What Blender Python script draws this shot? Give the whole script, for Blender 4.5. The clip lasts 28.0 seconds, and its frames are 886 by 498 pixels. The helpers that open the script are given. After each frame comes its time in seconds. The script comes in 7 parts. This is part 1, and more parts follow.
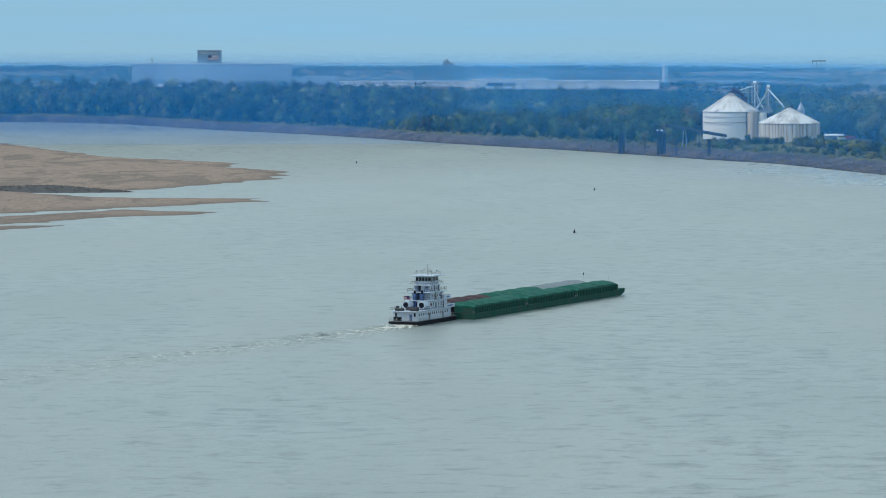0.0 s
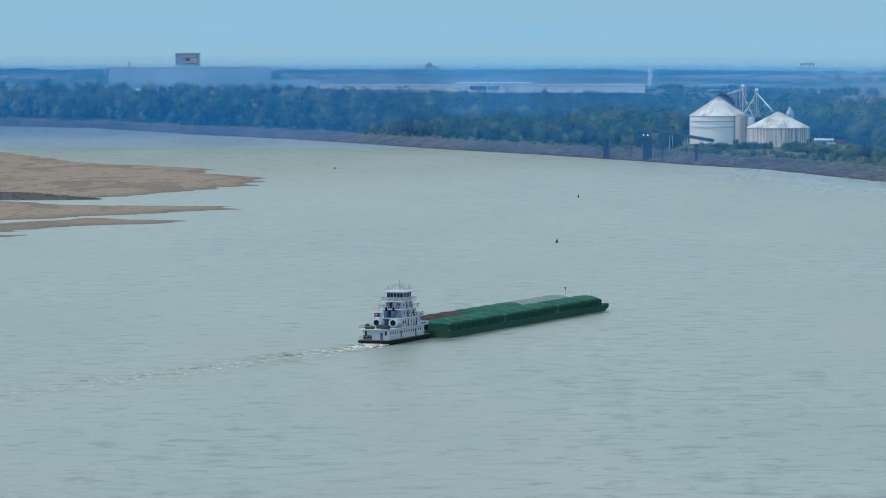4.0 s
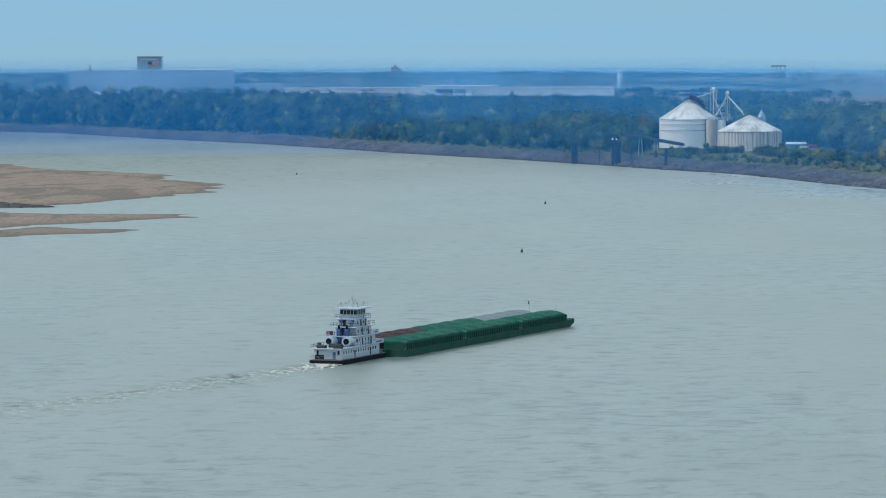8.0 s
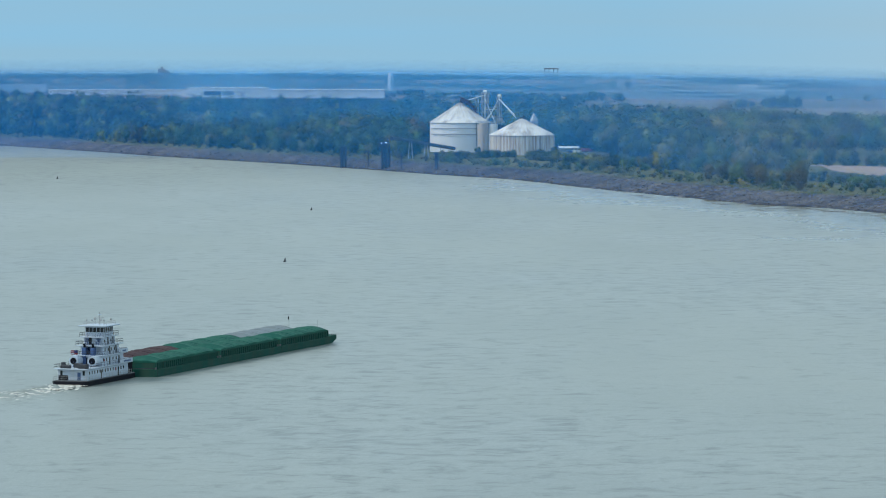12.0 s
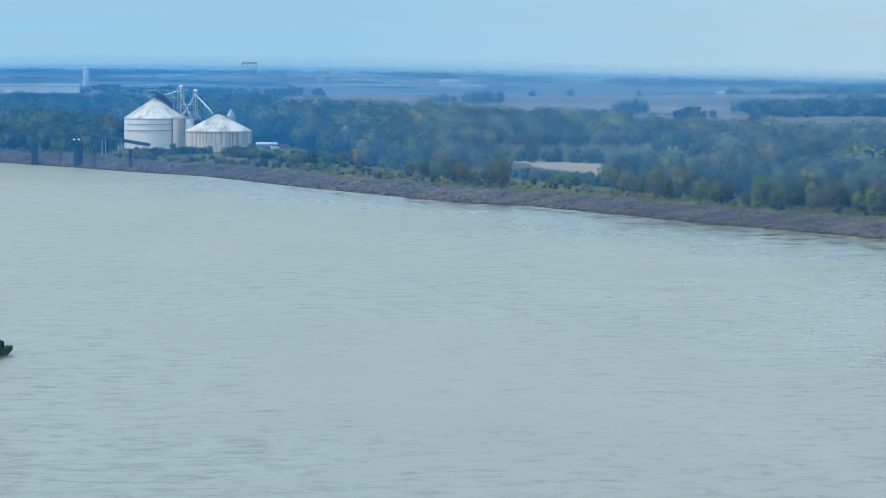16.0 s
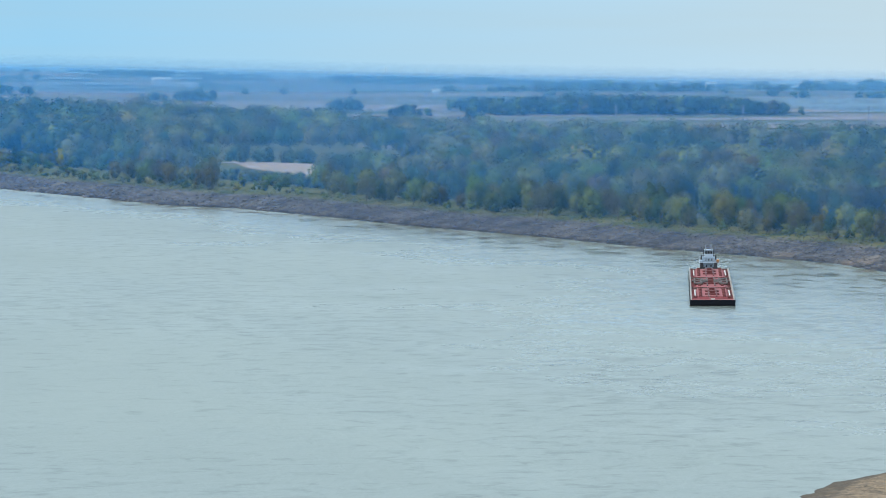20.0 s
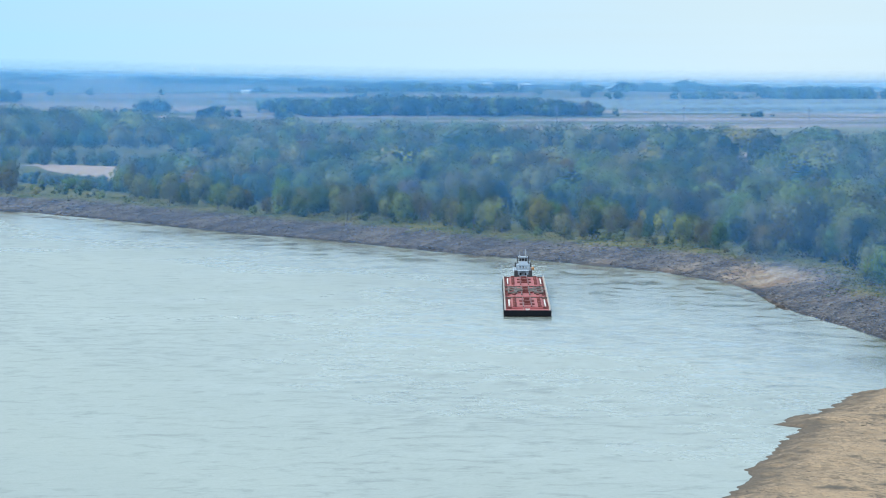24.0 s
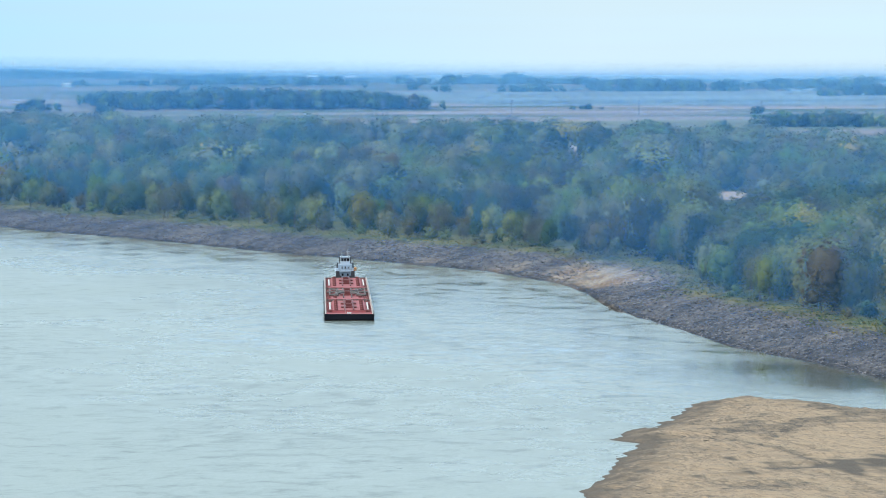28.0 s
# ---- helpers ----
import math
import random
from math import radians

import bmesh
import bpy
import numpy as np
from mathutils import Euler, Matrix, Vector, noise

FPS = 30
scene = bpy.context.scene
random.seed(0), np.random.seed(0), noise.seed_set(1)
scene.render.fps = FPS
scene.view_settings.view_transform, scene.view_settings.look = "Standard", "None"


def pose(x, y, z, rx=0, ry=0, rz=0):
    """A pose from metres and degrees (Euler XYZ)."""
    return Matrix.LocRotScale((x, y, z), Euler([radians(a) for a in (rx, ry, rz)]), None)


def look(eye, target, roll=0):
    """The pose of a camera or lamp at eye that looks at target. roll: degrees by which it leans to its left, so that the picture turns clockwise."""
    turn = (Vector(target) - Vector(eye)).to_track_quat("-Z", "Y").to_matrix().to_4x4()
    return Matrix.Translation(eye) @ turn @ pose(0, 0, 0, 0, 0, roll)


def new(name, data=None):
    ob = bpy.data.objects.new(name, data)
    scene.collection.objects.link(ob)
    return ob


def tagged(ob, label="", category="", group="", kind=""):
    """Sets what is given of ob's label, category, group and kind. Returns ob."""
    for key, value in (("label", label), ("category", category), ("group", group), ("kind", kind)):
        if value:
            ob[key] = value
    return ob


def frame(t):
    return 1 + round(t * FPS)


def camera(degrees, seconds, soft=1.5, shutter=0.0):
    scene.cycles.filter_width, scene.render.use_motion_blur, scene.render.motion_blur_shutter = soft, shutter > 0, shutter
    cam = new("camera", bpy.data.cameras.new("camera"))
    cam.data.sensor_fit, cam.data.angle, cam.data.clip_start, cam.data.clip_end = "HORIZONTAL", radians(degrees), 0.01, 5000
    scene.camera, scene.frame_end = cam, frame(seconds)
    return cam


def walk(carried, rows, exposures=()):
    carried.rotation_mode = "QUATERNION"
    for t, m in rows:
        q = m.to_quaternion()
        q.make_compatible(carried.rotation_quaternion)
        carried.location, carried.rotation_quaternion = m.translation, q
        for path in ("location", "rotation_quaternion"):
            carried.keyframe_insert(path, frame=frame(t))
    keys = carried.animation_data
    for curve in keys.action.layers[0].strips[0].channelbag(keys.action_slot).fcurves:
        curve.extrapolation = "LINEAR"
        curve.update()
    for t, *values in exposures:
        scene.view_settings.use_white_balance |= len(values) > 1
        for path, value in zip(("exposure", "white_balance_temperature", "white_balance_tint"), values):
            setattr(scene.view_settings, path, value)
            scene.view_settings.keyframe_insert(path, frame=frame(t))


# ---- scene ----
cam = camera(11.0, 28.0, 1.0)
# seconds, eye x y z, degrees to the right, up and over
ROWS = [
    (0, 0.00, 0.00, 88.00, 0.0001, -2.5927, -0.019),
    (0.5, 0.49, 11.76, 88.03, 0.0155, -2.6097, 0.010),
    (1, 0.87, 22.94, 88.02, 0.0360, -2.5990, 0.019),
    (1.5, 1.39, 33.31, 87.97, 0.0589, -2.5901, 0.009),
    (2, 1.97, 43.04, 87.88, 0.0778, -2.5795, -0.007),
    (2.5, 2.42, 52.56, 87.76, 0.1109, -2.5698, -0.003),
    (3, 3.00, 62.24, 87.66, 0.1340, -2.5676, -0.009),
    (3.5, 3.46, 71.72, 87.61, 0.1528, -2.5593, -0.019),
    (5.5, 5.33, 108.92, 87.76, 0.2428, -2.5498, -0.062),
    (6, 5.82, 117.82, 87.79, 0.2656, -2.5527, -0.090),
    (6.5, 6.51, 126.20, 87.82, 0.2898, -2.5549, -0.103),
    (7, 7.15, 134.63, 87.83, 0.3143, -2.5410, -0.135),
    (7.5, 7.71, 143.02, 87.84, 0.3973, -2.5291, -0.146),
    (8, 8.16, 151.64, 87.84, 0.5425, -2.5263, -0.142),
    (8.5, 8.50, 160.43, 87.87, 0.8111, -2.5232, -0.125),
    (9, 9.39, 169.75, 87.90, 1.2323, -2.5061, -0.105),
    (9.5, 10.05, 179.21, 87.92, 1.6940, -2.5043, -0.085),
    (10, 11.00, 188.61, 87.92, 2.1429, -2.5113, -0.059),
    (10.5, 11.49, 197.87, 87.91, 2.4517, -2.5074, -0.030),
    (11, 12.39, 207.23, 87.86, 2.7250, -2.5093, -0.017),
    (11.5, 13.26, 216.52, 87.78, 2.9908, -2.4942, 0.023),
    (12, 14.24, 225.79, 87.68, 3.3709, -2.5062, 0.025),
    (12.5, 15.04, 235.10, 87.59, 3.8489, -2.5214, 0.035),
    (14.5, 19.98, 272.62, 87.33, 5.5920, -2.5374, 0.026),
    (15, 21.23, 282.02, 87.28, 6.0789, -2.5428, 0.030),
    (15.5, 22.61, 291.54, 87.27, 6.5692, -2.5582, 0.031),
    (16, 24.10, 301.37, 87.29, 7.0773, -2.5733, 0.046),
    (16.5, 25.92, 310.94, 87.30, 7.5343, -2.5833, 0.071),
    (17, 27.59, 320.43, 87.28, 7.9681, -2.5760, 0.076),
    (17.5, 29.31, 329.41, 87.22, 8.4812, -2.5653, 0.050),
    (18, 31.25, 337.99, 87.16, 9.0107, -2.5638, 0.030),
    (18.5, 33.40, 346.68, 87.10, 9.6070, -2.5658, 0.032),
    (19, 35.63, 355.47, 87.06, 10.0686, -2.5665, 0.045),
    (19.5, 37.57, 364.35, 87.05, 10.5333, -2.5812, 0.053),
    (20, 39.60, 373.06, 87.07, 10.5838, -2.6028, 0.021),
    (20.5, 41.42, 381.74, 87.00, 10.6087, -2.6071, 0.019),
    (22.5, 49.64, 415.69, 86.53, 11.4985, -2.5850, 0.049),
    (23, 51.74, 424.26, 86.40, 11.8609, -2.5850, 0.049),
    (23.5, 53.84, 432.99, 86.26, 12.3516, -2.5923, 0.055),
    (24, 56.05, 441.75, 86.11, 12.9116, -2.5871, 0.058),
    (24.5, 58.08, 450.39, 85.95, 13.3724, -2.5926, 0.067),
    (25, 60.24, 458.82, 85.81, 13.7743, -2.6104, 0.103),
    (25.5, 62.67, 467.28, 85.72, 14.1824, -2.6193, 0.093),
    (26, 65.07, 475.68, 85.65, 14.6184, -2.6351, 0.049),
    (26.5, 67.55, 483.98, 85.58, 14.8948, -2.6459, 0.019),
    (27, 70.00, 492.25, 85.50, 15.0033, -2.6577, 0.005),
    (27.5, 72.36, 500.40, 85.41, 15.0341, -2.6674, -0.005),
    (28, 74.66, 508.34, 85.28, 15.0545, -2.6755, -0.029),
]
STOPS = [(0.0, 0.0), (8.0, -0.04), (12.0, 0.0), (15.0, 0.1), (17.0, 0.25), (20.0, 0.3), (23.0, 0.5), (25.0, 0.62), (28.0, 0.6)]
walk(cam, [(t, pose(x, y, z, 90 + up, 0, -right) @ pose(0, 0, 0, 0, 0, over)) for t, x, y, z, right, up, over in ROWS], STOPS)

# ---- light ----
SUN_UP, SUN_SIDE = 40.0, 262.0
world = bpy.data.worlds.new("sky")
scene.world = world
world.use_nodes = True
wt = world.node_tree
wt.nodes.clear()
w_out = wt.nodes.new("ShaderNodeOutputWorld")
w_bg = wt.nodes.new("ShaderNodeBackground")
w_sky = wt.nodes.new("ShaderNodeTexSky")
w_sky.sky_type, w_sky.sun_disc = "NISHITA", False
w_sky.sun_elevation, w_sky.sun_rotation = radians(SUN_UP), radians(SUN_SIDE)
w_sky.air_density, w_sky.dust_density, w_sky.ozone_density = 1.0, 1.5, 2.0
w_tc = wt.nodes.new("ShaderNodeTexCoord")
w_map = wt.nodes.new("ShaderNodeMapping")
w_map.inputs["Scale"].default_value = (3.0, 3.0, 60.0)
w_noise = wt.nodes.new("ShaderNodeTexNoise")
w_noise.inputs["Scale"].default_value, w_noise.inputs["Detail"].default_value = 2.0, 6.0
w_ramp = wt.nodes.new("ShaderNodeValToRGB")
w_ramp.color_ramp.elements[0].position, w_ramp.color_ramp.elements[1].position = 0.35, 0.75
w_ramp.color_ramp.elements[0].color, w_ramp.color_ramp.elements[1].color = (0.76, 0.76, 0.76, 1), (0.95, 0.95, 0.95, 1)
w_mix = wt.nodes.new("ShaderNodeMixRGB")
w_up = wt.nodes.new("ShaderNodeSeparateXYZ")
w_lift = wt.nodes.new("ShaderNodeMapRange")
w_lift.inputs["From Min"].default_value, w_lift.inputs["From Max"].default_value = 0.02, 0.14
w_tone = wt.nodes.new("ShaderNodeMixRGB")
w_tone.inputs["Color1"].default_value, w_tone.inputs["Color2"].default_value = (2.5, 4.9, 6.9, 1), (5.2, 6.9, 7.8, 1)
wt.links.new(w_tc.outputs["Generated"], w_up.inputs["Vector"])
wt.links.new(w_up.outputs["Z"], w_lift.inputs["Value"])
w_side = wt.nodes.new("ShaderNodeMapRange")
w_side.inputs["From Min"].default_value, w_side.inputs["From Max"].default_value = 0.1, 0.29
w_low = wt.nodes.new("ShaderNodeMixRGB")
w_low.inputs["Color1"].default_value, w_low.inputs["Color2"].default_value = (1.95, 4.15, 6.0, 1), (3.5, 4.75, 5.65, 1)
wt.links.new(w_up.outputs["X"], w_side.inputs["Value"])
wt.links.new(w_side.outputs["Result"], w_low.inputs["Fac"])
wt.links.new(w_low.outputs["Color"], w_tone.inputs["Color1"])
wt.links.new(w_lift.outputs["Result"], w_tone.inputs["Fac"])
wt.links.new(w_tone.outputs["Color"], w_mix.inputs["Color2"])
wt.links.new(w_tc.outputs["Generated"], w_map.inputs["Vector"])
wt.links.new(w_map.outputs["Vector"], w_noise.inputs["Vector"])
wt.links.new(w_noise.outputs["Fac"], w_ramp.inputs["Fac"])
wt.links.new(w_ramp.outputs["Color"], w_mix.inputs["Fac"])
# the sky goes on evenly down to the ground's edge
w_max = wt.nodes.new("ShaderNodeMath")
w_max.operation = "MAXIMUM"
w_max.inputs[1].default_value = 0.03
w_vec = wt.nodes.new("ShaderNodeCombineXYZ")
wt.links.new(w_up.outputs["Z"], w_max.inputs[0])
wt.links.new(w_up.outputs["X"], w_vec.inputs["X"])
wt.links.new(w_up.outputs["Y"], w_vec.inputs["Y"])
wt.links.new(w_max.outputs["Value"], w_vec.inputs["Z"])
wt.links.new(w_vec.outputs["Vector"], w_sky.inputs["Vector"])
wt.links.new(w_sky.outputs["Color"], w_mix.inputs["Color1"])
wt.links.new(w_mix.outputs["Color"], w_bg.inputs["Color"])
w_bg.inputs["Strength"].default_value = 0.13
wt.links.new(w_bg.outputs["Background"], w_out.inputs["Surface"])
sun = new("sun", bpy.data.lights.new("sun", "SUN"))
sun.data.energy, sun.data.angle, sun.data.color = 1.9, radians(12), (1.0, 0.95, 0.88)
# the sky's sun turns clockwise from +y
_a, _e = radians(SUN_SIDE), radians(SUN_UP)
sun.matrix_world = look((0, 0, 300), Vector((0, 0, 300)) - Vector((math.sin(_a) * math.cos(_e), math.cos(_a) * math.cos(_e), math.sin(_e))))

# ---- materials ----


def nodes_of(name):
    m = bpy.data.materials.new(name)
    m.use_nodes = True
    nt = m.node_tree
    return m, nt, nt.nodes["Principled BSDF"]


def put(nt, kind, **sets):
    n = nt.nodes.new(kind)
    for key, value in sets.items():
        n.inputs[key.replace("_", " ")].default_value = value
    return n


def surface(name, colour, rough=0.6, metal=0.0, vary=0.25, scale=0.6, bump=0.15, bump_scale=6.0, streak=0.0, second=None, amount=0.5, island=0.0, obj=0.0):
    """A weathered surface: a base colour that shifts at two scales, optional stain colour and vertical streaks, fine relief."""
    m, nt, bsdf = nodes_of(name)
    link = nt.links.new
    tc = put(nt, "ShaderNodeTexCoord")
    big = put(nt, "ShaderNodeTexNoise", Scale=scale, Detail=5.0, Roughness=0.6)
    fine = put(nt, "ShaderNodeTexNoise", Scale=bump_scale, Detail=4.0)
    link(tc.outputs["Object"], fine.inputs["Vector"])
    if streak:
        mp = put(nt, "ShaderNodeMapping", Scale=(streak, streak, 0.06))
        link(tc.outputs["Object"], mp.inputs["Vector"])
        link(mp.outputs["Vector"], big.inputs["Vector"])
    else:
        link(tc.outputs["Object"], big.inputs["Vector"])
    ramp = put(nt, "ShaderNodeValToRGB")
    ramp.color_ramp.elements[0].position, ramp.color_ramp.elements[1].position = 0.42, 0.68
    link(big.outputs["Fac"], ramp.inputs["Fac"])
    mix = put(nt, "ShaderNodeMixRGB", Color1=(*colour, 1), Color2=(*(second or [c * (1 - vary) for c in colour]), 1))
    scl = put(nt, "ShaderNodeMath")
    scl.operation = "MULTIPLY"
    scl.inputs[1].default_value = amount if second else 1.0
    link(ramp.outputs["Color"], scl.inputs[0])
    link(scl.outputs["Value"], mix.inputs["Fac"])
    hsv = put(nt, "ShaderNodeHueSaturation")
    span = put(nt, "ShaderNodeMapRange", To_Min=1 - vary * 0.5, To_Max=1 + vary * 0.5)
    link(fine.outputs["Fac"], span.inputs["Value"])
    link(mix.outputs["Color"], hsv.inputs["Color"])
    value = span.outputs["Result"]
    if island or obj:
        src = put(nt, "ShaderNodeNewGeometry").outputs["Random Per Island"] if island else put(nt, "ShaderNodeObjectInfo").outputs["Random"]
        k = island or obj
        rnd = put(nt, "ShaderNodeMapRange", To_Min=1 - k, To_Max=1 + k)
        link(src, rnd.inputs["Value"])
        mul = put(nt, "ShaderNodeMath")
        mul.operation = "MULTIPLY"
        link(value, mul.inputs[0])
        link(rnd.outputs["Result"], mul.inputs[1])
        value = mul.outputs["Value"]
    link(value, hsv.inputs["Value"])
    link(hsv.outputs["Color"], bsdf.inputs["Base Color"])
    bsdf.inputs["Roughness"].default_value, bsdf.inputs["Metallic"].default_value = rough, metal
    if bump:
        b = put(nt, "ShaderNodeBump", Strength=bump, Distance=0.1)
        link(fine.outputs["Fac"], b.inputs["Height"])
        link(b.outputs["Normal"], bsdf.inputs["Normal"])
    return m


def leaf_material(name, colour, hue=0.03):
    """Foliage: per-clump shifts of hue and value, a little light let through."""
    m, nt, bsdf = nodes_of(name)
    link = nt.links.new
    geo = put(nt, "ShaderNodeNewGeometry")
    noise_n = put(nt, "ShaderNodeTexNoise", Scale=0.035, Detail=2.0)
    tc = put(nt, "ShaderNodeTexCoord")
    link(tc.outputs["Object"], noise_n.inputs["Vector"])
    hsv = put(nt, "ShaderNodeHueSaturation", Color=(*colour, 1))
    v1 = put(nt, "ShaderNodeMapRange", To_Min=0.72, To_Max=1.25)
    link(geo.outputs["Random Per Island"], v1.inputs["Value"])
    h1 = put(nt, "ShaderNodeMapRange", From_Min=0.3, From_Max=0.7, To_Min=0.5 - hue, To_Max=0.5 + hue)
    link(noise_n.outputs["Fac"], h1.inputs["Value"])
    tint = put(nt, "ShaderNodeAttribute")
    tint.attribute_name = "tree_tone"
    v2 = put(nt, "ShaderNodeMapRange", To_Min=0.42, To_Max=1.4)
    link(tint.outputs["Fac"], v2.inputs["Value"])
    mul = put(nt, "ShaderNodeMath")
    mul.operation = "MULTIPLY"
    link(v1.outputs["Result"], mul.inputs[0])
    link(v2.outputs["Result"], mul.inputs[1])
    link(mul.outputs["Value"], hsv.inputs["Value"])
    link(h1.outputs["Result"], hsv.inputs["Hue"])
    link(hsv.outputs["Color"], bsdf.inputs["Base Color"])
    bsdf.inputs["Roughness"].default_value = 0.75
    bsdf.inputs["Specular IOR Level"].default_value = 0.1
    # thin leaves let half of the light through
    thin = put(nt, "ShaderNodeBsdfTranslucent")
    link(hsv.outputs["Color"], thin.inputs["Color"])
    both = put(nt, "ShaderNodeMixShader", Fac=0.4)
    link(bsdf.outputs["BSDF"], both.inputs[1])
    link(thin.outputs["BSDF"], both.inputs[2])
    link(both.outputs["Shader"], nt.nodes["Material Output"].inputs["Surface"])
    return m


LEAVES = [leaf_material(f"leaf_{n}", c) for n, c in (
    ("mid_green", (0.130, 0.180, 0.055)), ("dark_green", (0.060, 0.105, 0.052)), ("grey_green", (0.178, 0.190, 0.095)),
    ("yellow_green", (0.30, 0.25, 0.06)), ("russet", (0.150, 0.134, 0.072)), ("willow", (0.190, 0.215, 0.075)))]
BARK = surface("bark", (0.16, 0.13, 0.10), 0.9, vary=0.4, bump=0.5)
ROCK = surface("riprap_stone", (0.135, 0.122, 0.118), 0.9, vary=0.4, scale=0.05, bump=0.5, bump_scale=3, second=(0.24, 0.19, 0.15), amount=0.6, island=0.5)


def water_material():
    m, nt, bsdf = nodes_of("river_water")
    link = nt.links.new
    tc = put(nt, "ShaderNodeTexCoord")
    # quiet water along the bank lies in slicks and riffles; the backwater inside the sandbar lies still
    lee = put(nt, "ShaderNodeAttribute")
    lee.attribute_name = "lee"
    still_w = put(nt, "ShaderNodeAttribute")
    still_w.attribute_name = "backwater"
    slick = put(nt, "ShaderNodeTexNoise", Scale=0.085, Detail=7.0, Roughness=0.66, Distortion=0.8)
    slick_mp = put(nt, "ShaderNodeMapping", Scale=(0.8, 0.55, 1), Rotation=(0, 0, radians(-12)))
    link(tc.outputs["Object"], slick_mp.inputs["Vector"])
    link(slick_mp.outputs["Vector"], slick.inputs["Vector"])
    patch = put(nt, "ShaderNodeMapRange", From_Min=0.41, From_Max=0.53)
    link(slick.outputs["Fac"], patch.inputs["Value"])

    def blend(a, b, fac):
        n = put(nt, "ShaderNodeMapRange")
        n.clamp = False
        for src, key in ((a, "To Min"), (b, "To Max")):
            if isinstance(src, float):
                n.inputs[key].default_value = src
            else:
                link(src, n.inputs[key])
        link(fac, n.inputs["Value"])
        return n.outputs["Result"]

    calm_at = blend(blend(1.0, blend(0.16, 1.0, patch.outputs["Result"]), lee.outputs["Fac"]), 0.07, still_w.outputs["Fac"])
    bumps = None
    for sx, sy, size, strength, dist in ((1.0, 0.7, 0.5, 0.5, 0.3), (0.8, 0.6, 0.14, 0.5, 0.8), (1.0, 0.35, 0.02, 0.3, 2.0)):
        mp = put(nt, "ShaderNodeMapping", Scale=(sx, sy, 1), Rotation=(0, 0, radians(-10)))
        link(tc.outputs["Object"], mp.inputs["Vector"])
        n = put(nt, "ShaderNodeTexNoise", Scale=size, Detail=5.0, Roughness=0.65, Distortion=0.5)
        link(mp.outputs["Vector"], n.inputs["Vector"])
        b = put(nt, "ShaderNodeBump", Distance=dist)
        still = put(nt, "ShaderNodeMath")
        still.operation = "MULTIPLY"
        still.inputs[1].default_value = strength
        link(calm_at, still.inputs[0])
        link(still.outputs["Value"], b.inputs["Strength"])
        link(n.outputs["Fac"], b.inputs["Height"])
        if bumps:
            link(bumps.outputs["Normal"], b.inputs["Normal"])
        bumps = b
    link(bumps.outputs["Normal"], bsdf.inputs["Normal"])
    mp = put(nt, "ShaderNodeMapping", Scale=(1, 0.3, 1), Rotation=(0, 0, radians(-14)))
    link(tc.outputs["Object"], mp.inputs["Vector"])
    silt = put(nt, "ShaderNodeTexNoise", Scale=0.012, Detail=5.0, Roughness=0.6, Distortion=0.8)
    link(mp.outputs["Vector"], silt.inputs["Vector"])
    mix = put(nt, "ShaderNodeMixRGB", Color1=(0.196, 0.227, 0.218, 1), Color2=(0.287, 0.315, 0.287, 1))
    link(silt.outputs["Fac"], mix.inputs["Fac"])
    # riffles where the current folds, in loose fields; dark shading painted into base colour
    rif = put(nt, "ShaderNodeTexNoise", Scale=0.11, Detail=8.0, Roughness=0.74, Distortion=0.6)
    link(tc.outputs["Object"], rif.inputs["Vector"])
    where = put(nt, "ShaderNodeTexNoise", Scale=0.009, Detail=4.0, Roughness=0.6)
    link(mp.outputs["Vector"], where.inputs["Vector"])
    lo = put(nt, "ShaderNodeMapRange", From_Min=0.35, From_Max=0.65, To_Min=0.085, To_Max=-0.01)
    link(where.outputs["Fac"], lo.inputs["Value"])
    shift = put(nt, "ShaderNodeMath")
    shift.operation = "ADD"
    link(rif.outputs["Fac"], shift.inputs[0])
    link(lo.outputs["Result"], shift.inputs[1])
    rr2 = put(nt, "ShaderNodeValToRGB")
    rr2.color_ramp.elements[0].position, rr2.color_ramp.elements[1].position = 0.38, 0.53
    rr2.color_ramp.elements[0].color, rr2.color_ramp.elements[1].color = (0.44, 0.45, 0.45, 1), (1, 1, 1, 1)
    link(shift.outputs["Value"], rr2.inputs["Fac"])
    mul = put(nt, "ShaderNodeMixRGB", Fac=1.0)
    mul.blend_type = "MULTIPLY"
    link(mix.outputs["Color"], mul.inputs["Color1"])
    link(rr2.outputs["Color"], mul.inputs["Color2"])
    # slack water is clearer; its darker base colour also carries the trees' reflection
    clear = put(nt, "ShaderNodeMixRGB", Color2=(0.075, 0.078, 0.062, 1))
    darken = blend(blend(0.0, 0.18, lee.outputs["Fac"]), 0.8, still_w.outputs["Fac"])
    link(darken, clear.inputs["Fac"])
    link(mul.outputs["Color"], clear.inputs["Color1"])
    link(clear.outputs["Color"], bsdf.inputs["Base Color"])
    rr = put(nt, "ShaderNodeMapRange", From_Min=0.35, From_Max=0.65, To_Min=0.36, To_Max=0.30)
    link(where.outputs["Fac"], rr.inputs["Value"])
    gloss = blend(blend(rr.outputs["Result"], blend(0.07, 0.22, patch.outputs["Result"]), lee.outputs["Fac"]), 0.06, still_w.outputs["Fac"])
    # the open reach upstream is ruffled all over by small waves
    ruffled = put(nt, "ShaderNodeAttribute")
    ruffled.attribute_name = "ruffled"
    link(blend(gloss, 0.62, ruffled.outputs["Fac"]), bsdf.inputs["Roughness"])
    bsdf.inputs["IOR"].default_value = 1.33
    return m


WATER = water_material()


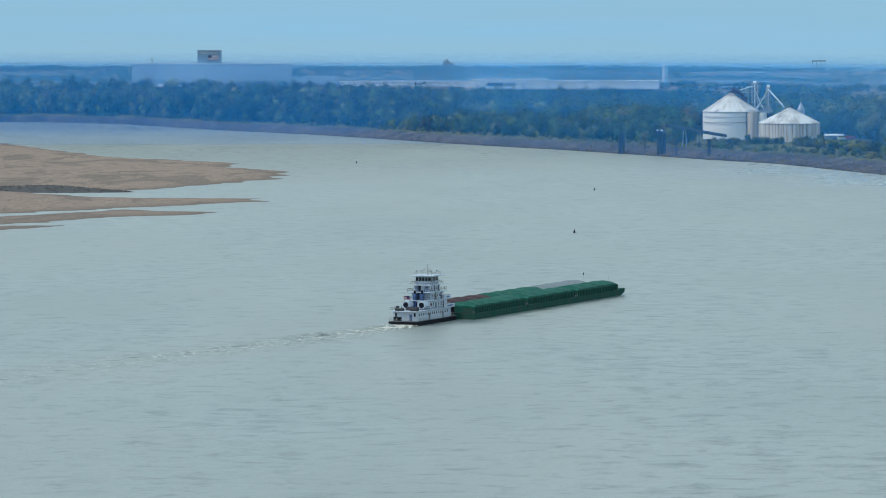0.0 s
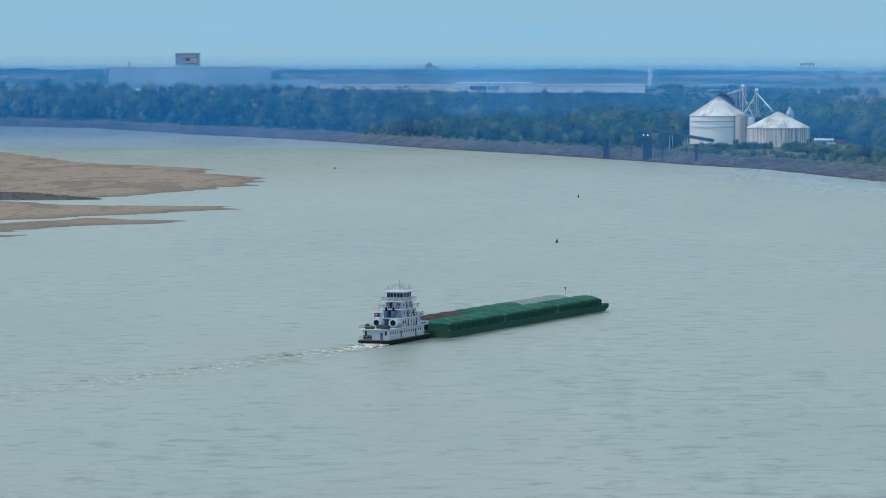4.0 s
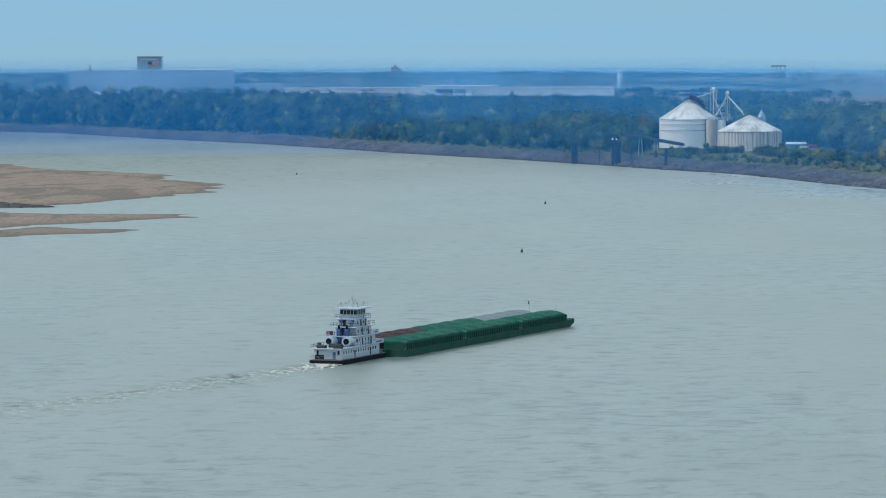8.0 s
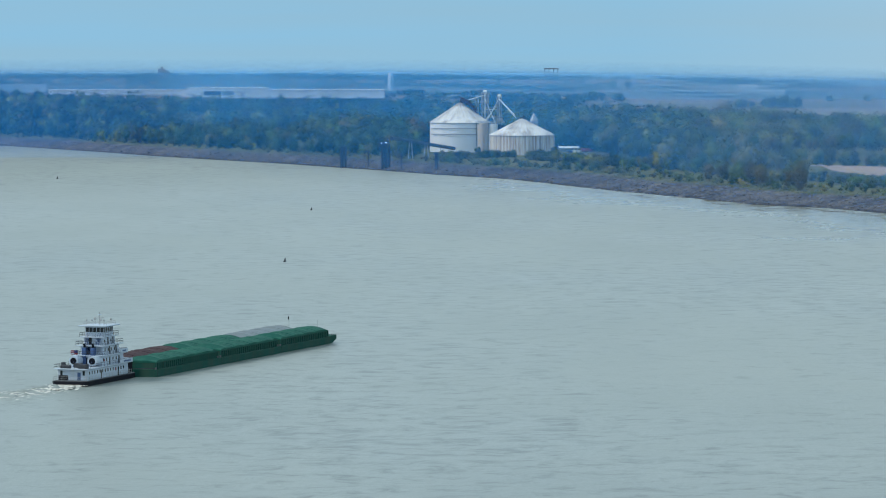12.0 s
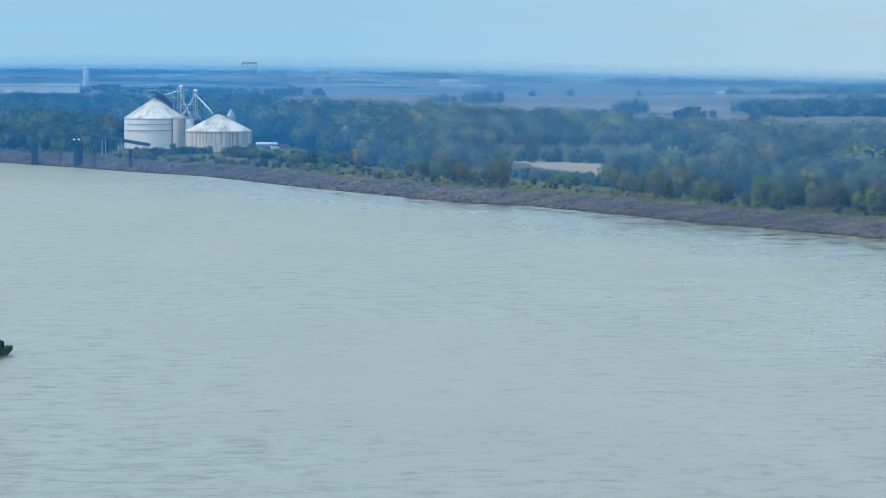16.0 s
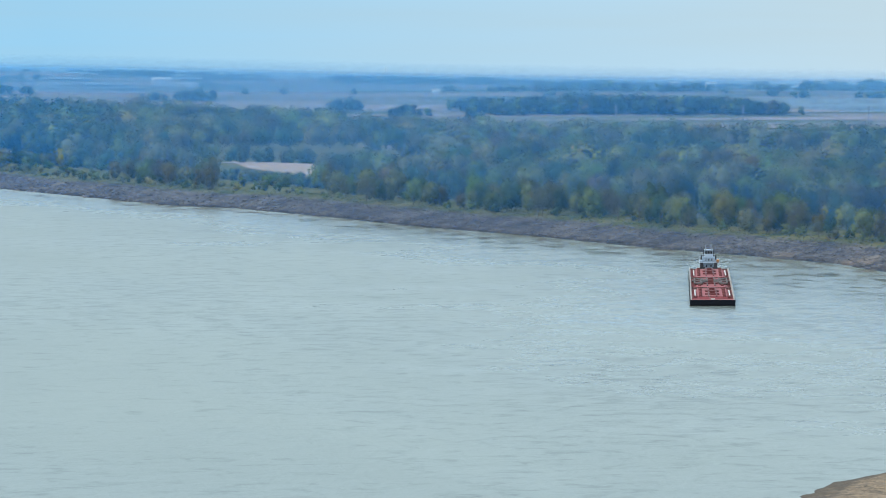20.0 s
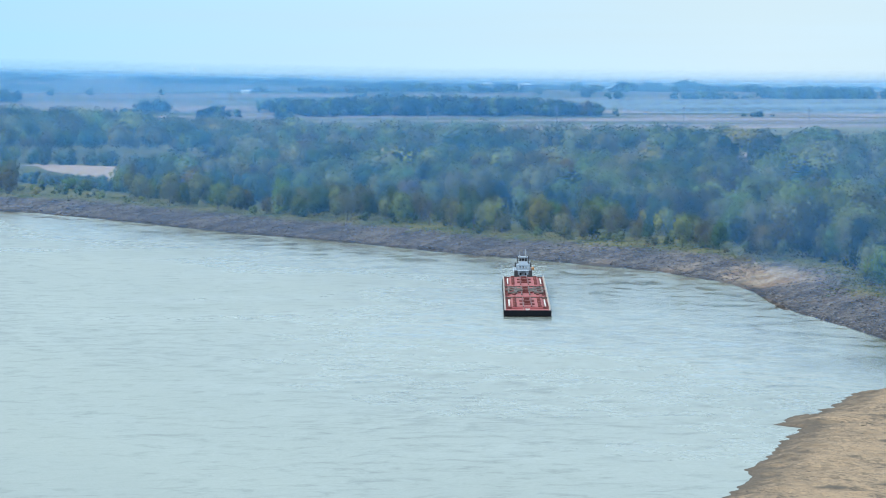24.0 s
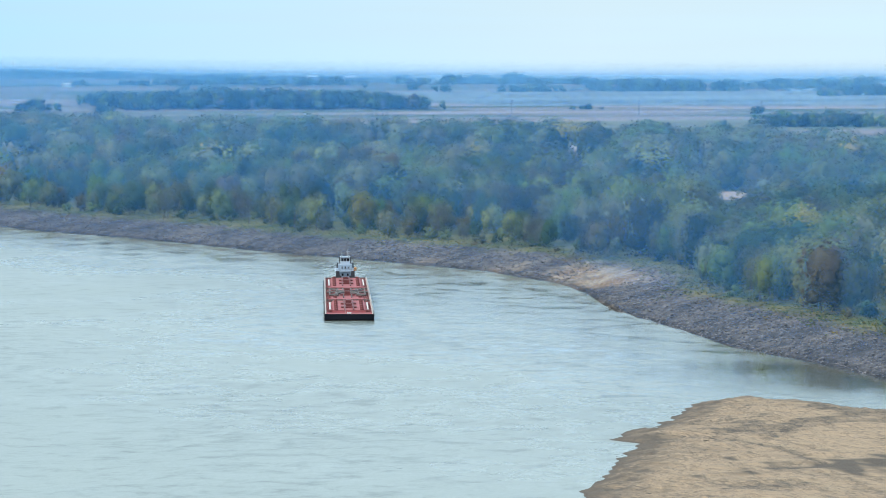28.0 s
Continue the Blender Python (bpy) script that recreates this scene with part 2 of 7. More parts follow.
def ground_material():
    """Bank mud and stone, grass strip and far fields, told apart by the zone stored on the mesh; field strips follow the plan map."""
    m, nt, bsdf = nodes_of("land")
    link = nt.links.new
    zone = put(nt, "ShaderNodeVertexColor")
    zone.layer_name = "zone"
    sep = put(nt, "ShaderNodeSeparateColor")
    link(zone.outputs["Color"], sep.inputs["Color"])
    uv = put(nt, "ShaderNodeUVMap")
    uv.uv_map = "plan"
    tc = put(nt, "ShaderNodeTexCoord")

    def two(c1, c2, src, lo=0.4, hi=0.62):
        r = put(nt, "ShaderNodeValToRGB")
        r.color_ramp.elements[0].position, r.color_ramp.elements[1].position = lo, hi
        r.color_ramp.elements[0].color, r.color_ramp.elements[1].color = (*c1, 1), (*c2, 1)
        link(src, r.inputs["Fac"])
        return r.outputs["Color"]

    def noise_at(scale, src, detail=5.0, stretch=None):
        n = put(nt, "ShaderNodeTexNoise", Scale=scale, Detail=detail, Roughness=0.65)
        if stretch:
            mp = put(nt, "ShaderNodeMapping", Scale=stretch)
            link(src, mp.inputs["Vector"])
            src = mp.outputs["Vector"]
        link(src, n.inputs["Vector"])
        return n.outputs["Fac"]

    stone = two((0.085, 0.078, 0.078), (0.20, 0.17, 0.15), noise_at(0.05, tc.outputs["Object"], 8.0), 0.42, 0.66)
    clay = two((0.30, 0.20, 0.13), (0.44, 0.36, 0.27), noise_at(0.06, tc.outputs["Object"], 6.0), 0.40, 0.6)
    bare = put(nt, "ShaderNodeMath")
    bare.operation = "ADD"
    link(sep.outputs["Red"], bare.inputs[0])
    link(noise_at(0.035, tc.outputs["Object"], 8.0), bare.inputs[1])
    bare_r = put(nt, "ShaderNodeMapRange", From_Min=0.62, From_Max=0.80)
    link(bare.outputs["Value"], bare_r.inputs["Value"])
    soil = put(nt, "ShaderNodeMixRGB")
    link(bare_r.outputs["Result"], soil.inputs["Fac"])
    link(stone, soil.inputs["Color1"])
    link(clay, soil.inputs["Color2"])
    # the rim that the river has just left is still wet
    up = put(nt, "ShaderNodeSeparateXYZ")
    link(tc.outputs["Object"], up.inputs["Vector"])
    wet = put(nt, "ShaderNodeMapRange", From_Min=0.25, From_Max=1.3, To_Min=0.5, To_Max=1.0)
    link(up.outputs["Z"], wet.inputs["Value"])
    damp = put(nt, "ShaderNodeMixRGB", Fac=1.0)
    damp.blend_type = "MULTIPLY"
    link(soil.outputs["Color"], damp.inputs["Color1"])
    link(wet.outputs["Result"], damp.inputs["Color2"])
    mud = damp.outputs["Color"]
    dark = two((0.45, 0.45, 0.47), (1.1, 1.1, 1.1), noise_at(0.4, tc.outputs["Object"], 8.0), 0.38, 0.62)
    mudd = put(nt, "ShaderNodeMixRGB", Fac=1.0)
    mudd.blend_type = "MULTIPLY"
    link(mud, mudd.inputs["Color1"])
    link(dark, mudd.inputs["Color2"])
    grass = two((0.075, 0.095, 0.038), (0.20, 0.17, 0.06), noise_at(0.05, tc.outputs["Object"], 7.0), 0.42, 0.62)
    # far fields: strips in the plan map, each with its own tone
    mp = put(nt, "ShaderNodeMapping", Scale=(1.1, 3.6, 1))
    link(uv.outputs["UV"], mp.inputs["Vector"])
    vor = put(nt, "ShaderNodeTexVoronoi", Scale=1.6)
    vor.distance = "CHEBYCHEV"
    link(mp.outputs["Vector"], vor.inputs["Vector"])
    sepv = put(nt, "ShaderNodeSeparateColor")
    link(vor.outputs["Color"], sepv.inputs["Color"])
    ramp = put(nt, "ShaderNodeValToRGB")
    els = ramp.color_ramp.elements
    els[0].position, els[0].color = 0.0, (0.17, 0.14, 0.12, 1)
    els[1].position, els[1].color = 1.0, (0.11, 0.14, 0.08, 1)
    for at, c in ((0.3, (0.37, 0.29, 0.235)), (0.55, (0.28, 0.215, 0.18)), (0.75, (0.15, 0.165, 0.10))):
        e = els.new(at)
        e.color = (*c, 1)
    link(sepv.outputs["Red"], ramp.inputs["Fac"])
    rows = two((0.8, 0.8, 0.8), (1.1, 1.1, 1.1), noise_at(9.0, uv.outputs["UV"], 4.0, (0.3, 1.6, 1)))
    fld = put(nt, "ShaderNodeMixRGB", Fac=1.0)
    fld.blend_type = "MULTIPLY"
    link(ramp.outputs["Color"], fld.inputs["Color1"])
    link(rows, fld.inputs["Color2"])
    m1 = put(nt, "ShaderNodeMixRGB")
    link(sep.outputs["Green"], m1.inputs["Fac"])
    link(mudd.outputs["Color"], m1.inputs["Color1"])
    link(grass, m1.inputs["Color2"])
    m2 = put(nt, "ShaderNodeMixRGB")
    link(sep.outputs["Blue"], m2.inputs["Fac"])
    link(m1.outputs["Color"], m2.inputs["Color1"])
    link(fld.outputs["Color"], m2.inputs["Color2"])
    link(m2.outputs["Color"], bsdf.inputs["Base Color"])
    bsdf.inputs["Roughness"].default_value = 0.95
    bsdf.inputs["Specular IOR Level"].default_value = 0.1
    b = put(nt, "ShaderNodeBump", Strength=0.5, Distance=0.5)
    link(noise_at(1.2, tc.outputs["Object"]), b.inputs["Height"])
    link(b.outputs["Normal"], bsdf.inputs["Normal"])
    return m


LAND = ground_material()


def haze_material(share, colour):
    """An added sheet that imitates haze: mostly clear, the rest a blue tint that scatters daylight; it thins out to
    nothing at the ground.
    """
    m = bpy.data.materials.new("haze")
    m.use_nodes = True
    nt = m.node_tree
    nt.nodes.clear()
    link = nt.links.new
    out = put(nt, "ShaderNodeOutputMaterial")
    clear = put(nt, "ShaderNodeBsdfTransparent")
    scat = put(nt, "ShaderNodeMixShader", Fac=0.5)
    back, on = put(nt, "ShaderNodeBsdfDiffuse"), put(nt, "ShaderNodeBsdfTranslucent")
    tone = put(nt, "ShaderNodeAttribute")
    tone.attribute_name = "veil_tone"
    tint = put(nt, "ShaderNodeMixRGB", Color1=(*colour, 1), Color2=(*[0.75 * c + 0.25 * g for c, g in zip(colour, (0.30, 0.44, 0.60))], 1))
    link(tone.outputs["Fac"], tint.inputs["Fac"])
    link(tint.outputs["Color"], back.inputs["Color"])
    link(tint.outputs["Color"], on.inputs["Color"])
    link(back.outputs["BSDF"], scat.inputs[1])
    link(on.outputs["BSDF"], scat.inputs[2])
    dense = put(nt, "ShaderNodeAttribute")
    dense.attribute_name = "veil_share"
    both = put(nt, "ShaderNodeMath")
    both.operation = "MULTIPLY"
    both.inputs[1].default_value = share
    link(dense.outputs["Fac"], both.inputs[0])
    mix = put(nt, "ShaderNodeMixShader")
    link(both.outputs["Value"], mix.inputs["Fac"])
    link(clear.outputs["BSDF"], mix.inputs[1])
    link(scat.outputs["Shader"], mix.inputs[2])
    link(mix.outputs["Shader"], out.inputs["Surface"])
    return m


# ---- building helpers ----
RNG = np.random.default_rng(7)


def mesh_np(name, verts, quads, mats, index=None, smooth=False, normals=None):
    """A mesh object's data from arrays of corners and four-sided (or three-sided) faces."""
    verts, quads = np.asarray(verts, np.float32), np.asarray(quads, np.int32)
    me = bpy.data.meshes.new(name)
    n, k = quads.shape
    me.vertices.add(len(verts))
    me.vertices.foreach_set("co", verts.ravel())
    me.loops.add(n * k)
    me.loops.foreach_set("vertex_index", quads.ravel())
    me.polygons.add(n)
    me.polygons.foreach_set("loop_start", np.arange(0, n * k, k, dtype=np.int32))
    if index is not None:
        me.polygons.foreach_set("material_index", np.asarray(index, np.int32))
    if smooth:
        me.polygons.foreach_set("use_smooth", np.ones(n, bool))
    for m in mats:
        me.materials.append(m)
    me.update(calc_edges=True)
    me.validate()
    if normals is not None:
        me.normals_split_custom_set_from_vertices(np.asarray(normals, np.float32))
    return me


def part(name, bm, material, parent=None, label="", smooth=False):
    """One bmesh as ONE mesh object, under a thing or a part."""
    me = bpy.data.meshes.new(name)
    bm.normal_update()
    bm.to_mesh(me)
    bm.free()
    if smooth:
        me.polygons.foreach_set("use_smooth", np.ones(len(me.polygons), bool))
    me.materials.append(material)
    ob = new(name, me)
    ob.parent = parent
    if label:
        ob["label"] = label
    return ob


def piece(name, me, parent, m):
    """A part that shares its mesh with its fellows, at the pose m within its parent."""
    ob = new(name, me)
    ob.parent = parent
    ob.matrix_basis = m
    return ob


def shape(name, bm, material):
    me = bpy.data.meshes.new(name)
    bm.normal_update()
    bm.to_mesh(me)
    bm.free()
    me.materials.append(material)
    return me


def thing(name, label, category, m=None, group="", kind=""):
    ob = tagged(new(name), label, category, group, kind)
    if m is not None:
        ob.matrix_world = m
    return ob


def box(bm, x0, x1, y0, y1, z0, z1, bevel=0.0):
    vs = [bm.verts.new((x, y, z)) for x in (x0, x1) for y in (y0, y1) for z in (z0, z1)]
    fs = [bm.faces.new([vs[i] for i in f]) for f in ((0, 1, 3, 2), (4, 6, 7, 5), (0, 4, 5, 1), (2, 3, 7, 6), (0, 2, 6, 4), (1, 5, 7, 3))]
    if bevel:
        bmesh.ops.bevel(bm, geom=list({e for f in fs for e in f.edges}), offset=bevel, segments=1, affect="EDGES")
    return bm


def boxes(*sizes, bevel=0.0):
    bm = bmesh.new()
    for s in sizes:
        box(bm, *s, bevel=bevel)
    return bm


def rod(bm, a, b, r, r2=None, sides=8):
    """A round bar from a to b."""
    a, b = Vector(a), Vector(b)
    q = (b - a).to_track_quat("Z", "Y").to_matrix()
    r2 = r if r2 is None else r2
    rings = []
    for p, rr in ((a, r), (b, r2)):
        rings.append([bm.verts.new(p + q @ Vector((rr * math.cos(6.2832 * i / sides), rr * math.sin(6.2832 * i / sides), 0))) for i in range(sides)])
    for i in range(sides):
        j = (i + 1) % sides
        bm.faces.new((rings[0][i], rings[0][j], rings[1][j], rings[1][i]))
    bm.faces.new(rings[0][::-1])
    bm.faces.new(rings[1])
    return bm


def rods(*spans, r=0.05, sides=6):
    bm = bmesh.new()
    for a, b in spans:
        rod(bm, a, b, r, sides=sides)
    return bm


def prism(bm, outline, z0, z1):
    """An upright block over an outline of (x, y)."""
    lo = [bm.verts.new((x, y, z0)) for x, y in outline]
    hi = [bm.verts.new((x, y, z1)) for x, y in outline]
    n = len(outline)
    for i in range(n):
        bm.faces.new((lo[i], lo[(i + 1) % n], hi[(i + 1) % n], hi[i]))
    bm.faces.new(lo[::-1])
    bm.faces.new(hi)
    return bm


def sweep(bm, sections):
    """Skin through sections of equally many points, ends closed."""
    rings = [[bm.verts.new(p) for p in s] for s in sections]
    n = len(rings[0])
    for a, b in zip(rings, rings[1:]):
        for i in range(n):
            bm.faces.new((a[i], a[(i + 1) % n], b[(i + 1) % n], b[i]))
    bm.faces.new(rings[0][::-1])
    bm.faces.new(rings[-1])
    bmesh.ops.recalc_face_normals(bm, faces=bm.faces)
    return bm


def ring_profile(bm, profile, sides=32, centre=(0, 0)):
    """A turned body from (radius, height) steps."""
    rings = [[bm.verts.new((centre[0] + r * math.cos(6.28319 * i / sides), centre[1] + r * math.sin(6.28319 * i / sides), z)) for i in range(sides)] for r, z in profile]
    for a, b in zip(rings, rings[1:]):
        for i in range(sides):
            j = (i + 1) % sides
            bm.faces.new((a[i], a[j], b[j], b[i]))
    bm.faces.new(rings[0][::-1])
    bm.faces.new(rings[-1])
    return bm


# ---- plan: river bank, distance ----
SHORE = np.array([(-1400, 5080), (-900, 5050), (-620, 5020), (-440, 4980), (-344, 4870), (-211, 4510), (-118, 4305), (-42, 4083), (17, 3904), (98, 3702), (139, 3580), (169, 3490), (195, 3401),
                  (240, 3285), (284, 3040), (310, 2930), (342, 2779), (372, 2730), (405, 2580), (425, 2470), (451, 2390), (475, 2270), (495, 2200), (519, 2100), (521, 2009),
                  (509, 1934), (495, 1873), (485, 1774), (476, 1695), (477, 1631), (475, 1574), (482, 1400), (505, 1200), (570, 900), (700, 500), (900, 0)], float)
NEAR, DEEP = 4450.0, 4850.0


def eye_for(x, y):
    """Where the eye stands, more or less, when it sees that side of the country."""
    s = np.clip(np.degrees(np.arctan2(x, y)) / 15.0, 0, 1)
    return 5 + 65 * s, 90 + 400 * s


def far(p):
    """Lays country further off than NEAR into a shallow relief that ends at DEEP, in the same directions. Gives the places and the sizes' scale."""
    p = np.atleast_2d(np.asarray(p, float))
    ex, ey = eye_for(p[:, 0], p[:, 1])
    e = np.stack([ex, ey, np.full(len(p), 87.0)], -1)
    d = np.hypot(p[:, 0] - ex, p[:, 1] - ey)
    near = np.where(d < NEAR, d, NEAR + (DEEP - NEAR) * (1 - (NEAR / np.maximum(d, NEAR)) ** 1.4))
    k = near / np.maximum(d, 1)
    return e + (p - e) * k[:, None], k


def horizon(az):
    """How far the flat country can be seen, by direction."""
    return np.interp(az, [-8, 3, 5.5, 7.5, 9.5, 12, 15, 24], [13800, 13400, 12200, 10700, 9500, 8500, 7900, 7600])


def shore_gap(x, y):
    """Metres from the water's edge; minus out on the river."""
    best = np.full(np.shape(x), 1e9)
    side = np.zeros(np.shape(x))
    for (ax, ay), (bx, by) in zip(SHORE, SHORE[1:]):
        dx, dy = bx - ax, by - ay
        t = np.clip(((x - ax) * dx + (y - ay) * dy) / (dx * dx + dy * dy), 0, 1)
        d = np.hypot(x - ax - t * dx, y - ay - t * dy)
        s = (x - ax) * dy - (y - ay) * dx
        side = np.where(d < best, -s, side)
        best = np.minimum(best, d)
    return np.where(side > 0, best, -best)


SHORE_AZ = np.degrees(np.arctan2(SHORE[:, 0], SHORE[:, 1]))
SHORE_D = np.hypot(SHORE[:, 0], SHORE[:, 1])


def shore_at(az):
    return np.interp(az, SHORE_AZ, SHORE_D)


def wavy(x, y, size, seed=0):
    """Smooth roughness between about -1 and 1, cheap, for many places at once."""
    out = 0
    for k in range(4):
        a = 1.3 + 2.1 * k + seed
        out = out + np.sin((x * math.cos(a) + y * math.sin(a)) / size * (1.7 ** (k / 2)) * 3.1 + 1.7 * k + seed) * np.cos((y * math.cos(a) - x * math.sin(a)) / size * (1.5 ** (k / 2)) * 2.3 + seed * 2.2) / 2.4
    return out


def bank_width(x, y):
    return np.clip(24 + 8 * wavy(x, y, 260.0, 3), 14, 42)


def bank_height(gap, x, y):
    w = bank_width(x, y)
    t = np.clip(gap / w, -1, 3)
    rise = np.where(t < 1, 6.0 * np.clip(t, -1, 1) ** 1.0, 6.0 + 2.0 * np.clip((t - 1) / 1.2, 0, 1))
    rough = 0.45 * wavy(x, y, 9.0, 1) + 0.35 * wavy(x, y, 3.7, 2)
    # low ledges along the shore, left by the falling river
    step = gap / 5.5 + 0.8 * wavy(x, y, 40.0, 6) + 0.25 * wavy(x, y, 11.0, 2)
    rough = rough + 0.55 * (np.abs((step % 1.0) - 0.3) - 0.35)
    return rise + rough * np.clip((gap + 4) / 6, 0, 1) * np.clip(2.2 - t, 0.15, 1)

# ---- the setting ----
BACK_AZ = [-8, -5.5, -3.4, -1.3, 0.8, 2.9, 5.4, 7.4, 8.7, 9.3, 11.1, 13.5, 15.3, 16.4, 17.6, 20, 30]
BACK_D = [8000, 7600, 7000, 6400, 5800, 5400, 5050, 4450, 4100, 3750, 3620, 3530, 3414, 3290, 3130, 3000, 2600]
wx = np.concatenate([[-7000, -3000, -1800, -1200, -900, -750], np.arange(-600, 1000, 10.0), [1400, 3000, 7000]])
wy = np.concatenate([[-7000, -2000, 0, 500], np.arange(900, 5200, 16.0), [5300, 5500, 5800, 6200, 7000]])
WX, WY = np.meshgrid(wx, wy, indexing="ij")
ids = np.arange(WX.size).reshape(WX.shape)
w_at = np.stack([WX, WY, 0 * WX], -1).reshape(-1, 3)
w_at = np.where(((w_at[:, 1] > 3000) & (np.abs(w_at[:, 0]) < w_at[:, 1]))[:, None], far(w_at)[0], w_at)
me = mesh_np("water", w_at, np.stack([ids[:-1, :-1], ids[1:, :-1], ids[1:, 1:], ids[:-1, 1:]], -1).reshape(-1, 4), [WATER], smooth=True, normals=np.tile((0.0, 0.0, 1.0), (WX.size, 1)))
w_gap = -shore_gap(WX, WY)
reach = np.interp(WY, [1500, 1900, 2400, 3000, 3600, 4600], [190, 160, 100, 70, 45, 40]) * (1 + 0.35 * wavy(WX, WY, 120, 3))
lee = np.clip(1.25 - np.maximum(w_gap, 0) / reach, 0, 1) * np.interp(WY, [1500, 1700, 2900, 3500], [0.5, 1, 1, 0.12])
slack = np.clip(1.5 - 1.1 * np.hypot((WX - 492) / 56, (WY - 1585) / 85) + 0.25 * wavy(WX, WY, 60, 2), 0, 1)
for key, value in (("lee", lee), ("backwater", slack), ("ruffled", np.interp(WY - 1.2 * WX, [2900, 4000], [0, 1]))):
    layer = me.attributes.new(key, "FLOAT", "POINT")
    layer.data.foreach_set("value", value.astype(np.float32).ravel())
water = tagged(new("water", me), "wide silty grey-green river with small ripples", "river", kind="structure")

az = np.unique(np.concatenate([np.arange(-17, -6.5, 0.5), np.arange(-6.5, 19.5, 0.08), np.arange(19.5, 45.1, 0.5)]))
off = np.unique(np.concatenate([[-12, -6, -3], np.arange(0, 140, 2.5), np.arange(140, 320, 6), np.geomspace(320, 11500, 46)]))
A, O = np.meshgrid(np.radians(az), off, indexing="ij")
D = shore_at(np.degrees(A)) + O
D = np.where((O < 0) & (D > 4380), shore_at(np.degrees(A)), D)
GX, GY = D * np.sin(A), D * np.cos(A)
gap = shore_gap(GX, GY)
GZ = bank_height(gap, GX, GY)
# far off, the sheet ends at the water's edge itself
GZ = np.where((O < 0) & (D > 4380), 0.0, GZ)
w = bank_width(GX, GY)
GZ = GZ - 0.02 * np.maximum(0, np.hypot(GX, GY) - horizon(np.degrees(A)))
places, _ = far(np.stack([GX, GY, GZ], -1).reshape(-1, 3))
na, no = A.shape
idx = np.arange(na * no).reshape(na, no)
quads = np.stack([idx[:-1, :-1], idx[1:, :-1], idx[1:, 1:], idx[:-1, 1:]], -1).reshape(-1, 4)[:, ::-1]
me = mesh_np("ground", places, quads, [LAND], smooth=True)
grass_share = np.clip((gap + 4 * wavy(GX, GY, 14.0, 5) - w * 0.92) / 7, 0, 1)
field_share = np.clip((np.hypot(GX, GY) - np.interp(np.degrees(A), BACK_AZ, BACK_D) + 40) / 60, 0, 1)
# bare clay and sand show most round the bend below the tall trees, with one smooth sandy patch
bare_share = 0.12 * np.exp(-((GY - 2040) / 190) ** 2) * (GX < 640) + 0.10 * np.exp(-((GY - 3060) / 120) ** 2) + 0.40 * np.exp(-((GX - 532) / 11) ** 2 - ((GY - 2000) / 48) ** 2)
zone = np.stack([bare_share, grass_share, field_share, np.ones_like(gap)], -1).reshape(-1, 4)
layer = me.color_attributes.new("zone", "FLOAT_COLOR", "POINT")
layer.data.foreach_set("color", zone.astype(np.float32).ravel())
uvs = me.uv_layers.new(name="plan")
loop_v = np.empty(len(me.loops), np.int32)
me.loops.foreach_get("vertex_index", loop_v)
uvs.data.foreach_set("uv", (np.stack([GX, GY], -1).reshape(-1, 2)[loop_v] / 1000).astype(np.float32).ravel())
ground = tagged(new("ground", me), "muddy stony river bank with grass and flat farm fields behind", "ground", kind="structure")


def inside(poly, x, y):
    poly = np.asarray(poly, float)
    hit = np.zeros(np.shape(x), bool)
    for (ax, ay), (bx, by) in zip(poly, np.roll(poly, -1, 0)):
        cross = ((ay > y) != (by > y)) & (x < (bx - ax) * (y - ay) / (by - ay + 1e-9) + ax)
        hit ^= cross
    return hit


def edge_gap(o, X, Y):
    """Metres inward from an outline; minus outside."""
    o = np.asarray(o, float)
    d = np.full(np.shape(X), 1e9)
    for (ax, ay), (bx, by) in zip(o, np.roll(o, -1, 0)):
        dx, dy = bx - ax, by - ay
        t = np.clip(((X - ax) * dx + (Y - ay) * dy) / (dx * dx + dy * dy + 1e-9), 0, 1)
        d = np.minimum(d, np.hypot(X - ax - t * dx, Y - ay - t * dy))
    return np.where(inside(o, X, Y), d, -d)


